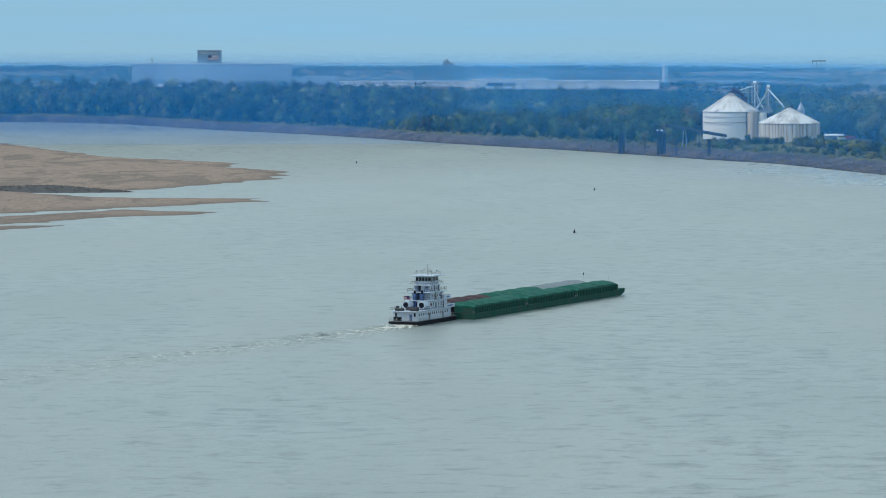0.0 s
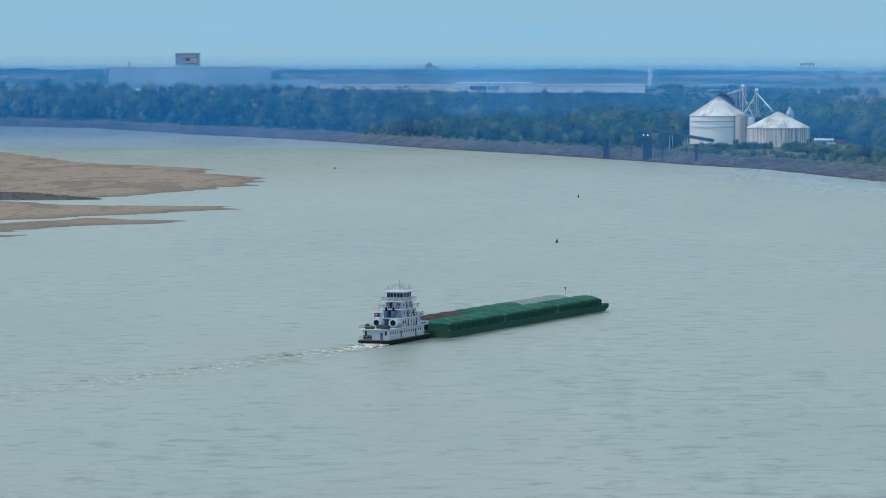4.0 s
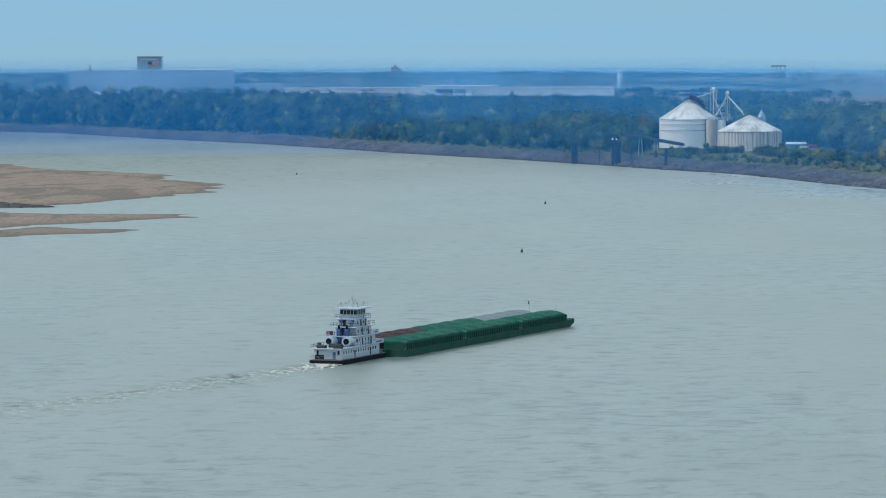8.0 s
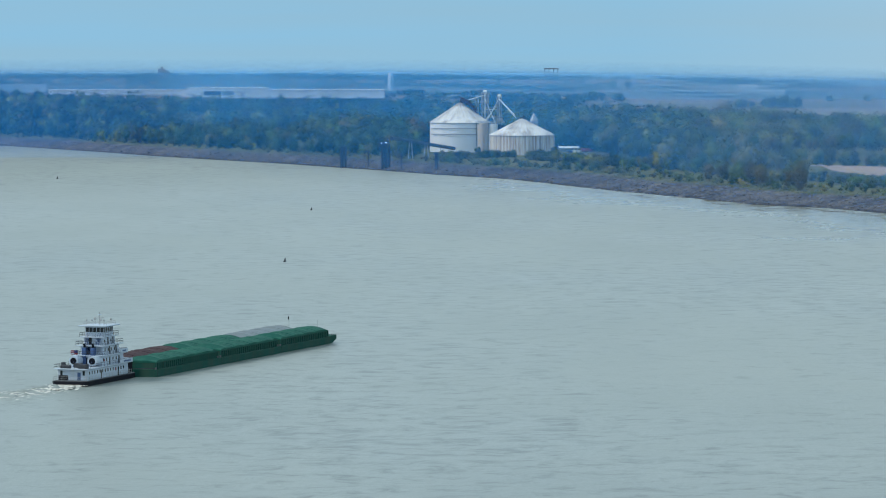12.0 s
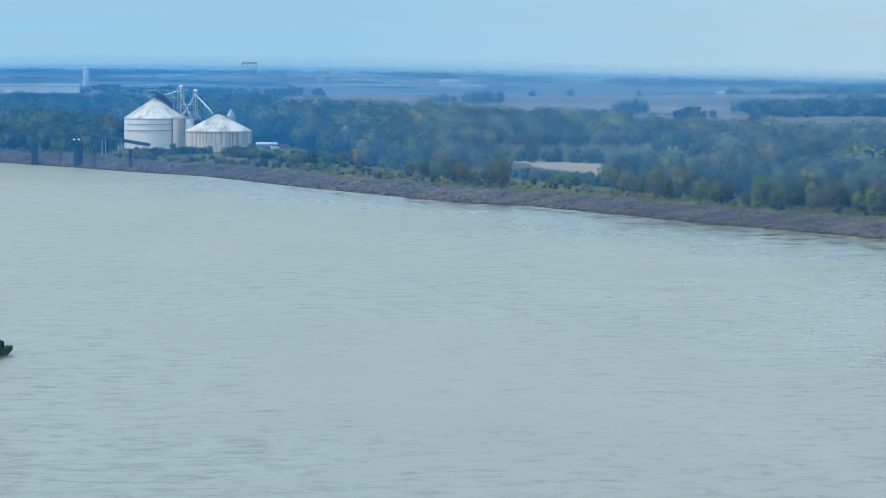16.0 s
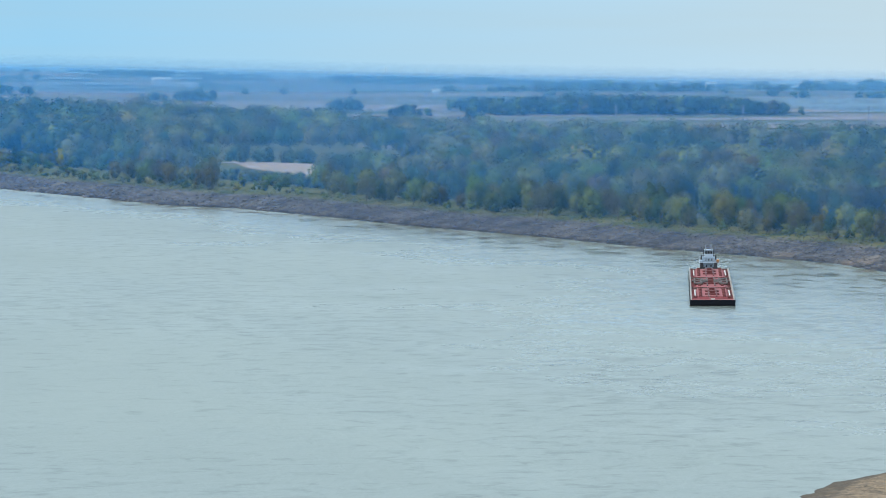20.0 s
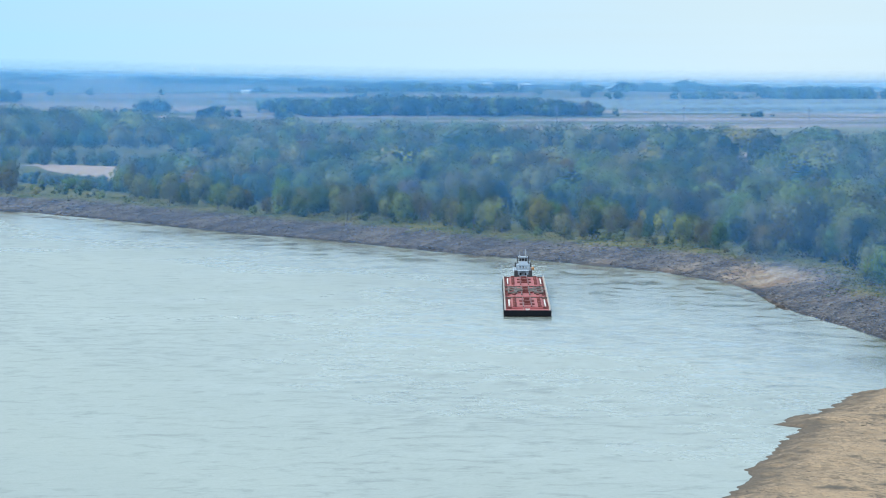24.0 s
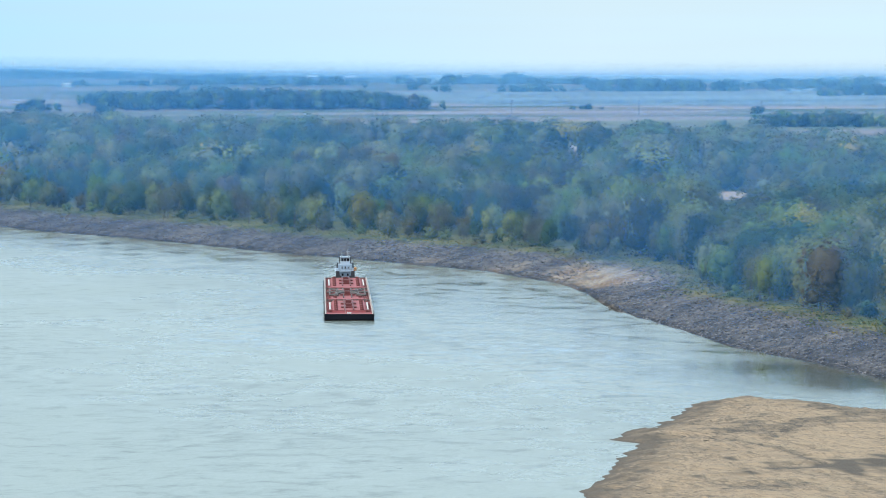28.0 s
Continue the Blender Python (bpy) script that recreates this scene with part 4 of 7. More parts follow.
for pick, crowns, words in (((dist < 2650) & ~behind, NEAR_CROWNS, "mixed green and yellowing bottomland woods behind the bank"), (behind, TOP_CROWNS, "closed tops of the woods behind"), ((dist >= 2650) & ~behind, MID_CROWNS, "tall mixed woods along the edge of the fields")):
    woods("woodland", x[pick], y[pick], np.full(pick.sum(), 7.3), h[pick], kind_of[pick], words, crowns)
# low willows and bushes along the top of the bank
x, y, g = scatter(-8, 23, 1500, 5000, lambda d: 8.0, False)
keep = (g < bank_width(x, y) + 24) & (RNG.random(len(x)) < 0.5)
x, y, g = x[keep], y[keep], g[keep]
woods("bank_bushes", x, y, bank_height(g, x, y) - 0.3, RNG.uniform(1.8, 5.5, len(x)), kinds_for(x, y, len(x), [4, 1, 3, 2, 0.4, 4]), "low willows and bushes along the top of the bank", BUSH_CROWNS, 1.3)

# bushes over the rough ground between the bank and the yard
x, y, g = scatter(3.4, 8.6, 2850, 3700, lambda d: 8.5, False)
keep = (g < bank_width(x, y) + 26 + 60 * np.clip(wavy(x, y, 60, 2), 0, 1)) & (RNG.random(len(x)) < 0.7) & (np.hypot(x - 274, y - 3646) > 32)
x, y, g = x[keep], y[keep], g[keep]
woods("bank_bushes", x, y, bank_height(g, x, y) - 0.3, RNG.uniform(2.2, 6.0, len(x)), kinds_for(x, y, len(x), [4, 4, 3, 0.5, 0.3, 3]), "rough bushes between the bank and the silo yard", BUSH_CROWNS, 1.3)

# thickets before the silos and along the edge of the tilled field
THICKETS = (([(206, 3520), (245, 3560), (262, 3572), (292, 3500)], 60, 3.5, 7), ([(270, 3500), (300, 3395), (330, 3270), (362, 3140), (384, 3060)], 190, 4, 9), ([(305, 3420), (352, 3260), (400, 3120)], 90, 3.5, 8), ([(318, 3290), (352, 3205), (372, 3160)], 16, 9, 14),
            ([(377, 3060), (401, 2940), (415, 2835), (434, 2800), (455, 2790)], 190, 3, 8), ([(400, 3100), (424, 2985), (446, 2930)], 60, 2.5, 5.5), ([(470, 2905), (484, 2960), (500, 3010)], 24, 7, 15), ([(452, 3345), (490, 3290), (522, 3180)], 30, 6, 12))
for line, n, h0, h1 in THICKETS:
    at = RNG.uniform(0, len(line) - 1, n)
    lx, ly = np.array(line, float).T
    x, y = np.interp(at, range(len(lx)), lx) + RNG.normal(scale=4, size=n), np.interp(at, range(len(ly)), ly) + RNG.normal(scale=8, size=n)
    woods("thicket", x, y, np.full(n, 7.2), RNG.uniform(h0, h1, n), kinds_for(x, y, n, [4, 4, 2, 0.6, 0.3, 3]), "thicket of willows and bushes behind the bank", MID_CROWNS, 1.25)

# far tree lines over the fields
for share, h0, h1, step, thin in ((1.0, 4, 10, 6, -0.7), (0.95, 6, 15, 6, 0.1), (0.88, 5, 12, 6, 0.3), (0.83, 5, 11, 6, 0.5), (0.78, 5, 11, 6, 0.5), (0.73, 5, 11, 6, 0.5), (0.68, 5, 10, 7, 0.55), (0.62, 6, 11, 7, 0.6), (0.56, 6, 11, 7, 0.6)):
    a = np.arange(-8.5, 24, math.degrees(step / 9500))
    a = a + RNG.normal(scale=0.01, size=len(a))
    d = share * horizon(a) + 250 * np.sin(a * 1.3 + share * 40) * (share < 1) - 60 + RNG.normal(scale=90, size=len(a))
    x, y = d * np.sin(np.radians(a)), d * np.cos(np.radians(a))
    more = np.interp(a, [4.0, 6.0], [0.75, 0.0]) * (share < 0.98)
    keep = (wavy(x, y, 1100, share * 13) + 0.45 * wavy(x, y, 120, 2) > thin - more) & (np.hypot(x, y) > np.interp(a, BACK_AZ, BACK_D) + 900) & ((share > 0.75) | (a < 5.5)) & (RNG.random(len(a)) < np.where(share < 0.9, 0.75, 1.0))
    x, y = x[keep], y[keep]
    if not len(x):
        continue
    hh = RNG.uniform(h0, h1, len(x)) * (1 + 0.3 * wavy(x, y, 260, 3))
    woods("tree_line", x, y, np.full(len(x), 7.5), hh, kinds_for(x, y, len(x), [4, 5, 1, 0.1, 0.1, 0.3]), "far line of trees across flat farmland", TINY_CROWNS, 2.0)

# ---- paints ----
WHITE = surface("white_paint", (0.46, 0.54, 0.64), 0.45, vary=0.12, scale=0.5, bump=0.05, second=(0.45, 0.43, 0.40), amount=0.3, streak=1.5)
HULL = surface("black_hull", (0.006, 0.008, 0.014), 0.8, vary=0.4, scale=0.5, bump=0.1, second=(0.014, 0.014, 0.018), amount=0.5)
GLASS_DARK = surface("dark_glass", (0.012, 0.016, 0.02), 0.12, vary=0.1, bump=0)
GREY_PAINT = surface("grey_paint", (0.30, 0.39, 0.50), 0.55, vary=0.2, scale=0.5, second=(0.25, 0.25, 0.25), amount=0.4, streak=1.5)
BLUE = surface("blue_paint", (0.045, 0.10, 0.24), 0.5, vary=0.2, bump=0.05)
DECK = surface("deck_paint", (0.11, 0.12, 0.13), 0.8, vary=0.4, scale=0.8)
STEEL = surface("galvanised_steel", (0.42, 0.43, 0.43), 0.5, 0.5, vary=0.25, scale=0.4)
GREEN_COVER = surface("green_cover", (0.010, 0.086, 0.066), 0.75, vary=0.35, scale=0.3, second=(0.030, 0.150, 0.105), amount=0.7)
GREEN_HULL = surface("green_hull", (0.012, 0.080, 0.064), 0.8, vary=0.3, scale=0.25, second=(0.055, 0.075, 0.055), amount=0.55, streak=0.8)
RUST_COVER = surface("rusty_cover", (0.046, 0.024, 0.030), 0.7, vary=0.35, scale=0.2, second=(0.10, 0.06, 0.055), amount=0.6)
GREY_COVER = surface("grey_cover", (0.16, 0.20, 0.225), 0.6, vary=0.25, scale=0.2, second=(0.14, 0.15, 0.15), amount=0.6)
RED_DECK = surface("red_deck", (0.36, 0.095, 0.105), 0.8, vary=0.3, scale=0.18, second=(0.24, 0.075, 0.06), amount=0.7)
RED_DARK = surface("dark_red_fittings", (0.16, 0.035, 0.035), 0.6, vary=0.3)
PIPE = surface("deck_pipes", (0.10, 0.075, 0.07), 0.6, vary=0.4)
FLAG_RED = surface("flag_red", (0.22, 0.035, 0.045), 0.8, vary=0.1, bump=0)
FLAG_BLUE = surface("flag_blue", (0.02, 0.03, 0.12), 0.8, vary=0.1, bump=0)
SILO_WHITE = surface("silo_sheet", (0.84, 0.84, 0.82), 0.5, 0.0, vary=0.12, scale=0.25, bump=0.05, second=(0.66, 0.65, 0.60), amount=0.35, streak=0.8)


for dull in (HULL, GREEN_COVER, GREEN_HULL, RUST_COVER):
    dull.node_tree.nodes["Principled BSDF"].inputs["Specular IOR Level"].default_value = 0.15


def roof_material():
    """Pale steel roof sheets with soot and rust washed down from the peak."""
    m, nt, bsdf = nodes_of("silo_roof")
    link = nt.links.new
    tc = put(nt, "ShaderNodeTexCoord")
    fan = put(nt, "ShaderNodeTexGradient")
    fan.gradient_type = "RADIAL"
    link(tc.outputs["Object"], fan.inputs["Vector"])
    sep = put(nt, "ShaderNodeSeparateXYZ")
    link(tc.outputs["Object"], sep.inputs["Vector"])
    vec = put(nt, "ShaderNodeCombineXYZ")
    turn = put(nt, "ShaderNodeMath")
    turn.operation = "MULTIPLY"
    turn.inputs[1].default_value = 45.0
    down = put(nt, "ShaderNodeMath")
    down.operation = "MULTIPLY"
    down.inputs[1].default_value = 0.12
    link(fan.outputs["Fac"], turn.inputs[0])
    link(sep.outputs["Z"], down.inputs[0])
    link(turn.outputs["Value"], vec.inputs["X"])
    link(down.outputs["Value"], vec.inputs["Y"])
    n = put(nt, "ShaderNodeTexNoise", Scale=1.0, Detail=6.0, Roughness=0.7)
    link(vec.outputs["Vector"], n.inputs["Vector"])
    patch = put(nt, "ShaderNodeTexNoise", Scale=0.09, Detail=3.0)
    link(tc.outputs["Object"], patch.inputs["Vector"])
    add = put(nt, "ShaderNodeMath")
    add.operation = "ADD"
    link(n.outputs["Fac"], add.inputs[0])
    link(patch.outputs["Fac"], add.inputs[1])
    r = put(nt, "ShaderNodeValToRGB")
    r.color_ramp.elements[0].position, r.color_ramp.elements[1].position = 0.46, 0.64
    r.color_ramp.elements[0].color, r.color_ramp.elements[1].color = (0.80, 0.77, 0.70, 1), (0.22, 0.18, 0.15, 1)
    half = put(nt, "ShaderNodeMath")
    half.operation = "MULTIPLY"
    half.inputs[1].default_value = 0.5
    link(add.outputs["Value"], half.inputs[0])
    link(half.outputs["Value"], r.inputs["Fac"])
    link(r.outputs["Color"], bsdf.inputs["Base Color"])
    bsdf.inputs["Roughness"].default_value = 0.5
    return m


SILO_ROOF = roof_material()
SILO_RUST = surface("rust_streaked_sheet", (0.76, 0.73, 0.65), 0.6, 0.0, vary=0.2, scale=0.5, bump=0.05, second=(0.30, 0.20, 0.13), amount=0.95, streak=1.6)
CONCRETE = surface("concrete", (0.58, 0.51, 0.42), 0.9, vary=0.25, scale=0.2, second=(0.3, 0.24, 0.19), amount=0.5, streak=0.5)
DARK_STEEL = surface("dark_steel", (0.035, 0.04, 0.05), 0.7, vary=0.4, scale=0.4)
FOAM = surface("foam", (0.78, 0.76, 0.70), 0.7, vary=0.1, bump=0.3, bump_scale=2)


def rail(spans, height=1.05, gap=2.0, r=0.035):
    """A deck rail along spans: posts, top and middle bars."""
    bm = bmesh.new()
    for a, b in spans:
        a, b = Vector(a), Vector(b)
        n = max(1, round((b - a).length / gap))
        for i in range(n + 1):
            p = a.lerp(b, i / n)
            rod(bm, p, p + Vector((0, 0, height)), r, sides=4)
        for k in (0.5, 1.0):
            rod(bm, a + Vector((0, 0, height * k)), b + Vector((0, 0, height * k)), r, sides=4)
    return bm


def heading(x, y, degrees, z=0.0):
    """x of the thing points along the compass direction, seen from above clockwise from +y."""
    return pose(x, y, z, 0, 0, 90 - degrees)


# ---- covered hopper barges ----
def hopper_barge(place, cover_mat, hull_mat, label, front_rake, length=50.6, beam=10.0):
    top = thing("hopper_barge", label, "barge", place, "barges of the tow")
    deck, coam = 2.0, 3.7
    bm = bmesh.new()
    h = beam / 2
    prof = [(0, -0.9), (length - (8 if front_rake else 0.1), -0.9), (length, deck - 0.9 if front_rake else -0.9), (length, deck + (0.35 if front_rake else 0)), (length - 9, deck), (0, deck)]
    a = [bm.verts.new((x, -h, z)) for x, z in prof]
    b = [bm.verts.new((x, h, z)) for x, z in prof]
    n = len(prof)
    for i in range(n):
        bm.faces.new((a[i], a[(i + 1) % n], b[(i + 1) % n], b[i]))
    bm.faces.new(a)
    bm.faces.new(b[::-1])
    bmesh.ops.recalc_face_normals(bm, faces=bm.faces)
    part("hull", bm, hull_mat, top)
    bm = bmesh.new()
    for s in (-1, 1):
        box(bm, 0.1, length - 0.3, s * (h + 0.05) - 0.06, s * (h + 0.05) + 0.06, deck - 0.45, deck - 0.2)
        box(bm, 0.1, length - 9, s * (h + 0.05) - 0.05, s * (h + 0.05) + 0.05, 0.55, 0.7)
    part("rub_rail", bm, hull_mat, top)
    c0, c1 = 1.2, length - (6.2 if front_rake else 1.2)
    ch = h - 0.75
    part("coaming", boxes((c0, c1, -ch, ch, deck - 0.05, coam)), hull_mat, top)
    k = int((c1 - c0) / 1.6)
    stay = shape("stay", boxes((-0.24, 0.24, -0.13, 0.13, deck, coam + 0.03)), hull_mat)
    for s in (-1, 1):
        for i in range(k + 1):
            piece("stay", stay, top, pose(c0 + (c1 - c0) * i / k, s * (ch + 0.1), 0))
        part("coaming_lip", boxes((c0, c1, s * (ch + 0.1) - 0.14, s * (ch + 0.1) + 0.14, coam - 0.02, coam + 0.14)), hull_mat, top)
    covers = 8
    w = (c1 - c0) / covers
    for i in range(covers):
        x0, x1 = c0 + i * w, c0 + (i + 1) * w
        lift = 0.0 if i % 2 else 0.14
        bm = bmesh.new()
        secs = []
        for x, sink in ((x0 - 0.1, 0.05), (x0 + 0.12, 0.0), ((x0 + x1) / 2 - 0.1, -0.1), ((x0 + x1) / 2, -0.16), ((x0 + x1) / 2 + 0.1, -0.1), (x1 - 0.12, 0.0), (x1 + 0.1, 0.05)):
            end = min(1.0, 0.25 + min(x - c0 + 0.12, c1 - x + 0.12) / 2.0) if (i in (0, covers - 1)) else 1.0
            ring = []
            for q in range(11):
                u = -1 + q / 5
                ring.append((x, u * (ch + 0.22), coam + 0.1 + lift - sink + 1.35 * end * math.cos(u * 1.32) ** 0.8 * 1.0))
            ring += [(x, ch + 0.22, coam), (x, -ch - 0.22, coam)]
            secs.append(ring)
        sweep(bm, secs)
        part("cover", bm, cover_mat, top)
    post = shape("bollard", rods(((-0.25, 0, 0), (-0.25, 0, 0.6)), ((0.25, 0, 0), (0.25, 0, 0.6)), r=0.15, sides=7), DECK)
    for x in (0.6, length - 1.2 if not front_rake else length - 3.0):
        for s in (-1, 1):
            piece("bollard", post, top, pose(x, s * (h - 0.5), deck))
    if front_rake:
        part("bow_rail", rail([((length - 0.4, -h + 0.3, deck + 0.3), (length - 0.4, h - 0.3, deck + 0.3))], 0.9), STEEL, top)
    return top


TOW_AZ = 20.3
TOW = Vector((-12.4, 1418.0, 0))
FWD = Vector((math.sin(radians(TOW_AZ)), math.cos(radians(TOW_AZ)), 0))
STAR = Vector((FWD.y, -FWD.x, 0))
BOAT_L = 37.0


def tow_place(ahead, star):
    p = TOW + FWD * ahead + STAR * star
    return heading(p.x, p.y, TOW_AZ)


for row in range(3):
    for side, (cover, words) in zip((-5.03, 5.03), (((RUST_COVER, "covered hopper barge with rust-brown arched covers"), (GREEN_COVER, "covered hopper barge with green arched covers"), (GREY_COVER, "covered hopper barge with pale grey arched covers"))[row],
                                                  (GREEN_COVER, "covered hopper barge, green hull and green arched covers"))):
        hopper_barge(tow_place(BOAT_L + 0.6 + row * 51.0, side), cover, GREEN_HULL, words + (", raked bow" if row == 2 else ""), row == 2)


# ---- the towboat ----
def towboat(place):
    top = thing("towboat", "white five-deck river towboat with black hull and twin stacks", "boat", place)
    bm = bmesh.new()
    hull = [(0, -4.4), (0.4, -4.75), (34, -4.75), (36.6, -4.2), (36.6, 4.2), (34, 4.75), (0.4, 4.75), (0, 4.4)]
    prism(bm, hull, -1.0, 1.25)
    part("hull", bm, HULL, top)
    bm = bmesh.new()
    prism(bm, [(x * 0.998 + 0.03, y * 0.992) for x, y in hull], 1.25, 1.36)
    part("main_deck", bm, DECK, top)
    for s in (-1, 1):
        part("push_knee", boxes((36.2, 37.0, s * 2.9 - 0.5, s * 2.9 + 0.5, -0.2, 4.2), bevel=0.08), HULL, top)
    pane = shape("window", boxes((-0.34, 0.34, -0.05, 0.05, -0.4, 0.4)), GLASS_DARK)
    tall_pane = shape("window", boxes((-0.06, 0.06, -0.3, 0.3, -0.6, 0.6)), GLASS_DARK)
    side_door = shape("door", boxes((-0.4, 0.4, -0.06, 0.06, -1.0, 1.0)), GLASS_DARK)
    blue_door = shape("door", boxes((-0.45, 0.45, -0.06, 0.06, -1.0, 1.0)), BLUE)
    decks = [("deckhouse", 2.2, 31.5, 4.2, 1.36, 4.3), ("second_deckhouse", 13.6, 29.5, 3.7, 4.5, 7.0), ("third_deckhouse", 16.0, 27.5, 3.2, 7.2, 9.5), ("fourth_deckhouse", 17.0, 25.8, 2.7, 9.7, 11.7)]
    for n, (name, x0, x1, w, z0, z1) in enumerate(decks):
        house = part(name, boxes((x0, x1, -w, w, z0, z1), bevel=0.12), WHITE, top)
        step = 1.9 if n == 0 else 2.3
        k = int((x1 - x0 - 1.5) / step)
        for s in (-1, 1):
            for i in range(k):
                piece("window", pane, house, pose(x0 + 1.2 + i * step, s * w, z1 - 1.0))
            for x in (x0 + (x1 - x0) * 0.3, x0 + (x1 - x0) * 0.72):
                piece("door", side_door, house, pose(x + 0.95, s * w, z0 + 1.08))
        for yy in ((-1.8,) if n == 0 else (0.8,)):
            piece("door", blue_door if n == 0 else side_door, house, pose(x0, yy, z0 + 1.1, 0, 0, 90))
        if n == 0:
            part("stern_vent", boxes((x0 - 0.08, x0 + 0.05, 1.2, 3.9, z0 + 0.1, z0 + 1.3)), HULL, house, "black stern opening")
            for yy in (3.1, -3.1):
                piece("window", tall_pane, house, pose(x0, yy, z1 - 1.0))
    # deck plates over each house, with rails
    plates = [("boiler_deck", 0.8, 33.5, 4.75, 4.3), ("texas_deck", 12.5, 31.0, 4.3, 7.0), ("upper_deck", 14.0, 29.0, 3.9, 9.5), ("pilot_deck", 15.5, 27.0, 3.4, 11.7)]
    for name, x0, x1, w, z in plates:
        plate = part(name, boxes((x0, x1, -w, w, z, z + 0.2), bevel=0.04), WHITE, top)
        part("rail", rail([((x0 + 0.1, -w + 0.1, z + 0.2), (x0 + 0.1, w - 0.1, z + 0.2)), ((x0 + 0.1, -w + 0.1, z + 0.2), (x1 - 0.1, -w + 0.1, z + 0.2)), ((x0 + 0.1, w - 0.1, z + 0.2), (x1 - 0.1, w - 0.1, z + 0.2)), ((x1 - 0.1, -w + 0.1, z + 0.2), (x1 - 0.1, w - 0.1, z + 0.2))]), DARK_STEEL, plate)
    # name boards along the deck edges, as plain bars
    for x0, x1, w, z in ((24, 33.4, 4.78, 4.45), (25.5, 30.9, 4.33, 7.15)):
        part("bulwark", boxes((x0, x1, -w - 0.03, -w + 0.03, z, z + 1.0), (x0, x1, w - 0.03, w + 0.03, z, z + 1.0), (x1 - 0.05, x1 + 0.05, -w, w, z, z + 1.0)), WHITE, top)
        for s in (-1, 1):
            part("name_bar", boxes((x0 + (x1 - x0) * 0.3, x1 - 1.6, s * (w + 0.046) - 0.014, s * (w + 0.046) + 0.014, z + 0.3, z + 0.7)), BLUE, top)
    # pilothouse
    ph = part("pilothouse", boxes((18.0, 24.6, -2.6, 2.6, 11.9, 13.0), (18.0, 24.6, -2.6, 2.6, 14.2, 14.55), bevel=0.06), WHITE, top)
    part("window_band", boxes((18.1, 24.5, -2.52, 2.52, 13.0, 14.2)), GLASS_DARK, ph, "dark band of pilothouse windows")
    mullion = shape("mullion", boxes((-0.06, 0.06, -0.05, 0.05, 13.0, 14.2)), WHITE)
    for i in range(6):
        for s in (-1, 1):
            piece("mullion", mullion, ph, pose(18.05 + i * 1.3, s * 2.56, 0))
            if 0 < i < 5:
                piece("mullion", mullion, ph, pose(21.3 + s * 3.25, -2.55 + i * 1.02, 0))
    part("roof", boxes((16.3, 26.3, -4.0, 4.0, 14.55, 14.85), bevel=0.08), WHITE, ph, "broad white overhanging roof")
    part("roof_rail", rail([((17.3, -3.0, 14.85), (17.3, 3.0, 14.85)), ((17.3, -3.0, 14.85), (25.3, -3.0, 14.85)), ((17.3, 3.0, 14.85), (25.3, 3.0, 14.85)), ((25.3, -3, 14.85), (25.3, 3, 14.85))], 0.9, 1.5), STEEL, ph)
    mast = part("mast", rods(((21.5, 0, 14.85), (21.5, 0, 18.2)), r=0.12), STEEL, ph)
    part("yard_arm", boxes((21.4, 21.6, -1.4, 1.4, 16.6, 16.75)), STEEL, mast)
    part("radar_bar", boxes((20.4, 22.6, -0.12, 0.12, 17.3, 17.5), bevel=0.04), WHITE, mast)
    for y, x in ((-2.4, 18.4), (-1.2, 19.4), (1.2, 19.0), (2.4, 18.4), (2.2, 24.2), (-2.2, 24.2), (0.6, 24.0)):
        bm = bmesh.new()
        rod(bm, (x, y, 14.85), (x, y, 15.95), 0.05, sides=5)
        box(bm, x - 0.25, x + 0.25, y - 0.25, y + 0.25, 15.9, 16.35, bevel=0.08)
        part("searchlight", bm, STEEL, ph)
    # stacks
    for y in (-2.6, 2.6):
        bm = bmesh.new()
        rod(bm, (9.4, y, 5.95), (13.6, y, 5.95), 1.3, sides=22)
        stack = part("engine_intake", bm, WHITE, top, "round white ventilator facing aft", smooth=False)
        bm = bmesh.new()
        rod(bm, (9.3, y, 5.95), (9.45, y, 5.95), 0.85, sides=22)
        part("intake_mouth", bm, HULL, stack)
        bm = boxes((13.0, 14.6, y * 0.45 - 0.55, y * 0.45 + 0.55, 4.5, 9.2), bevel=0.15)
        funnel = part("funnel", bm, BLUE, top, "blue exhaust funnel")
        bm = bmesh.new()
        for q in (-0.35, 0.35):
            rod(bm, (13.8 + q, y * 0.45, 9.2), (13.5 + q, y * 0.45, 10.2), 0.2, sides=8)
        part("exhaust_pipe", bm, HULL, funnel)
    for s in (-1, 1):
        for a, b in (((9.0, 2.2 * s, 4.5), (12.2, 2.2 * s, 7.1)), ((14.2, 0.6 * s, 7.2), (16.4, 0.6 * s, 9.6)), ((15.6, 1.6 * s, 9.7), (17.4, 1.6 * s, 11.8))):
            bm = bmesh.new()
            for o in (-0.35, 0.35):
                rod(bm, Vector(a) + Vector((0, o, 0)), Vector(b) + Vector((0, o, 0)), 0.09, sides=4)
                rod(bm, Vector(a) + Vector((0, o, 1)), Vector(b) + Vector((0, o, 1)), 0.05, sides=4)
            for i in range(9):
                p = Vector(a).lerp(Vector(b), (i + 0.5) / 9)
                box(bm, p.x - 0.12, p.x + 0.12, p.y - 0.35, p.y + 0.35, p.z - 0.03, p.z + 0.03)
            part("stair", bm, BLUE, top)
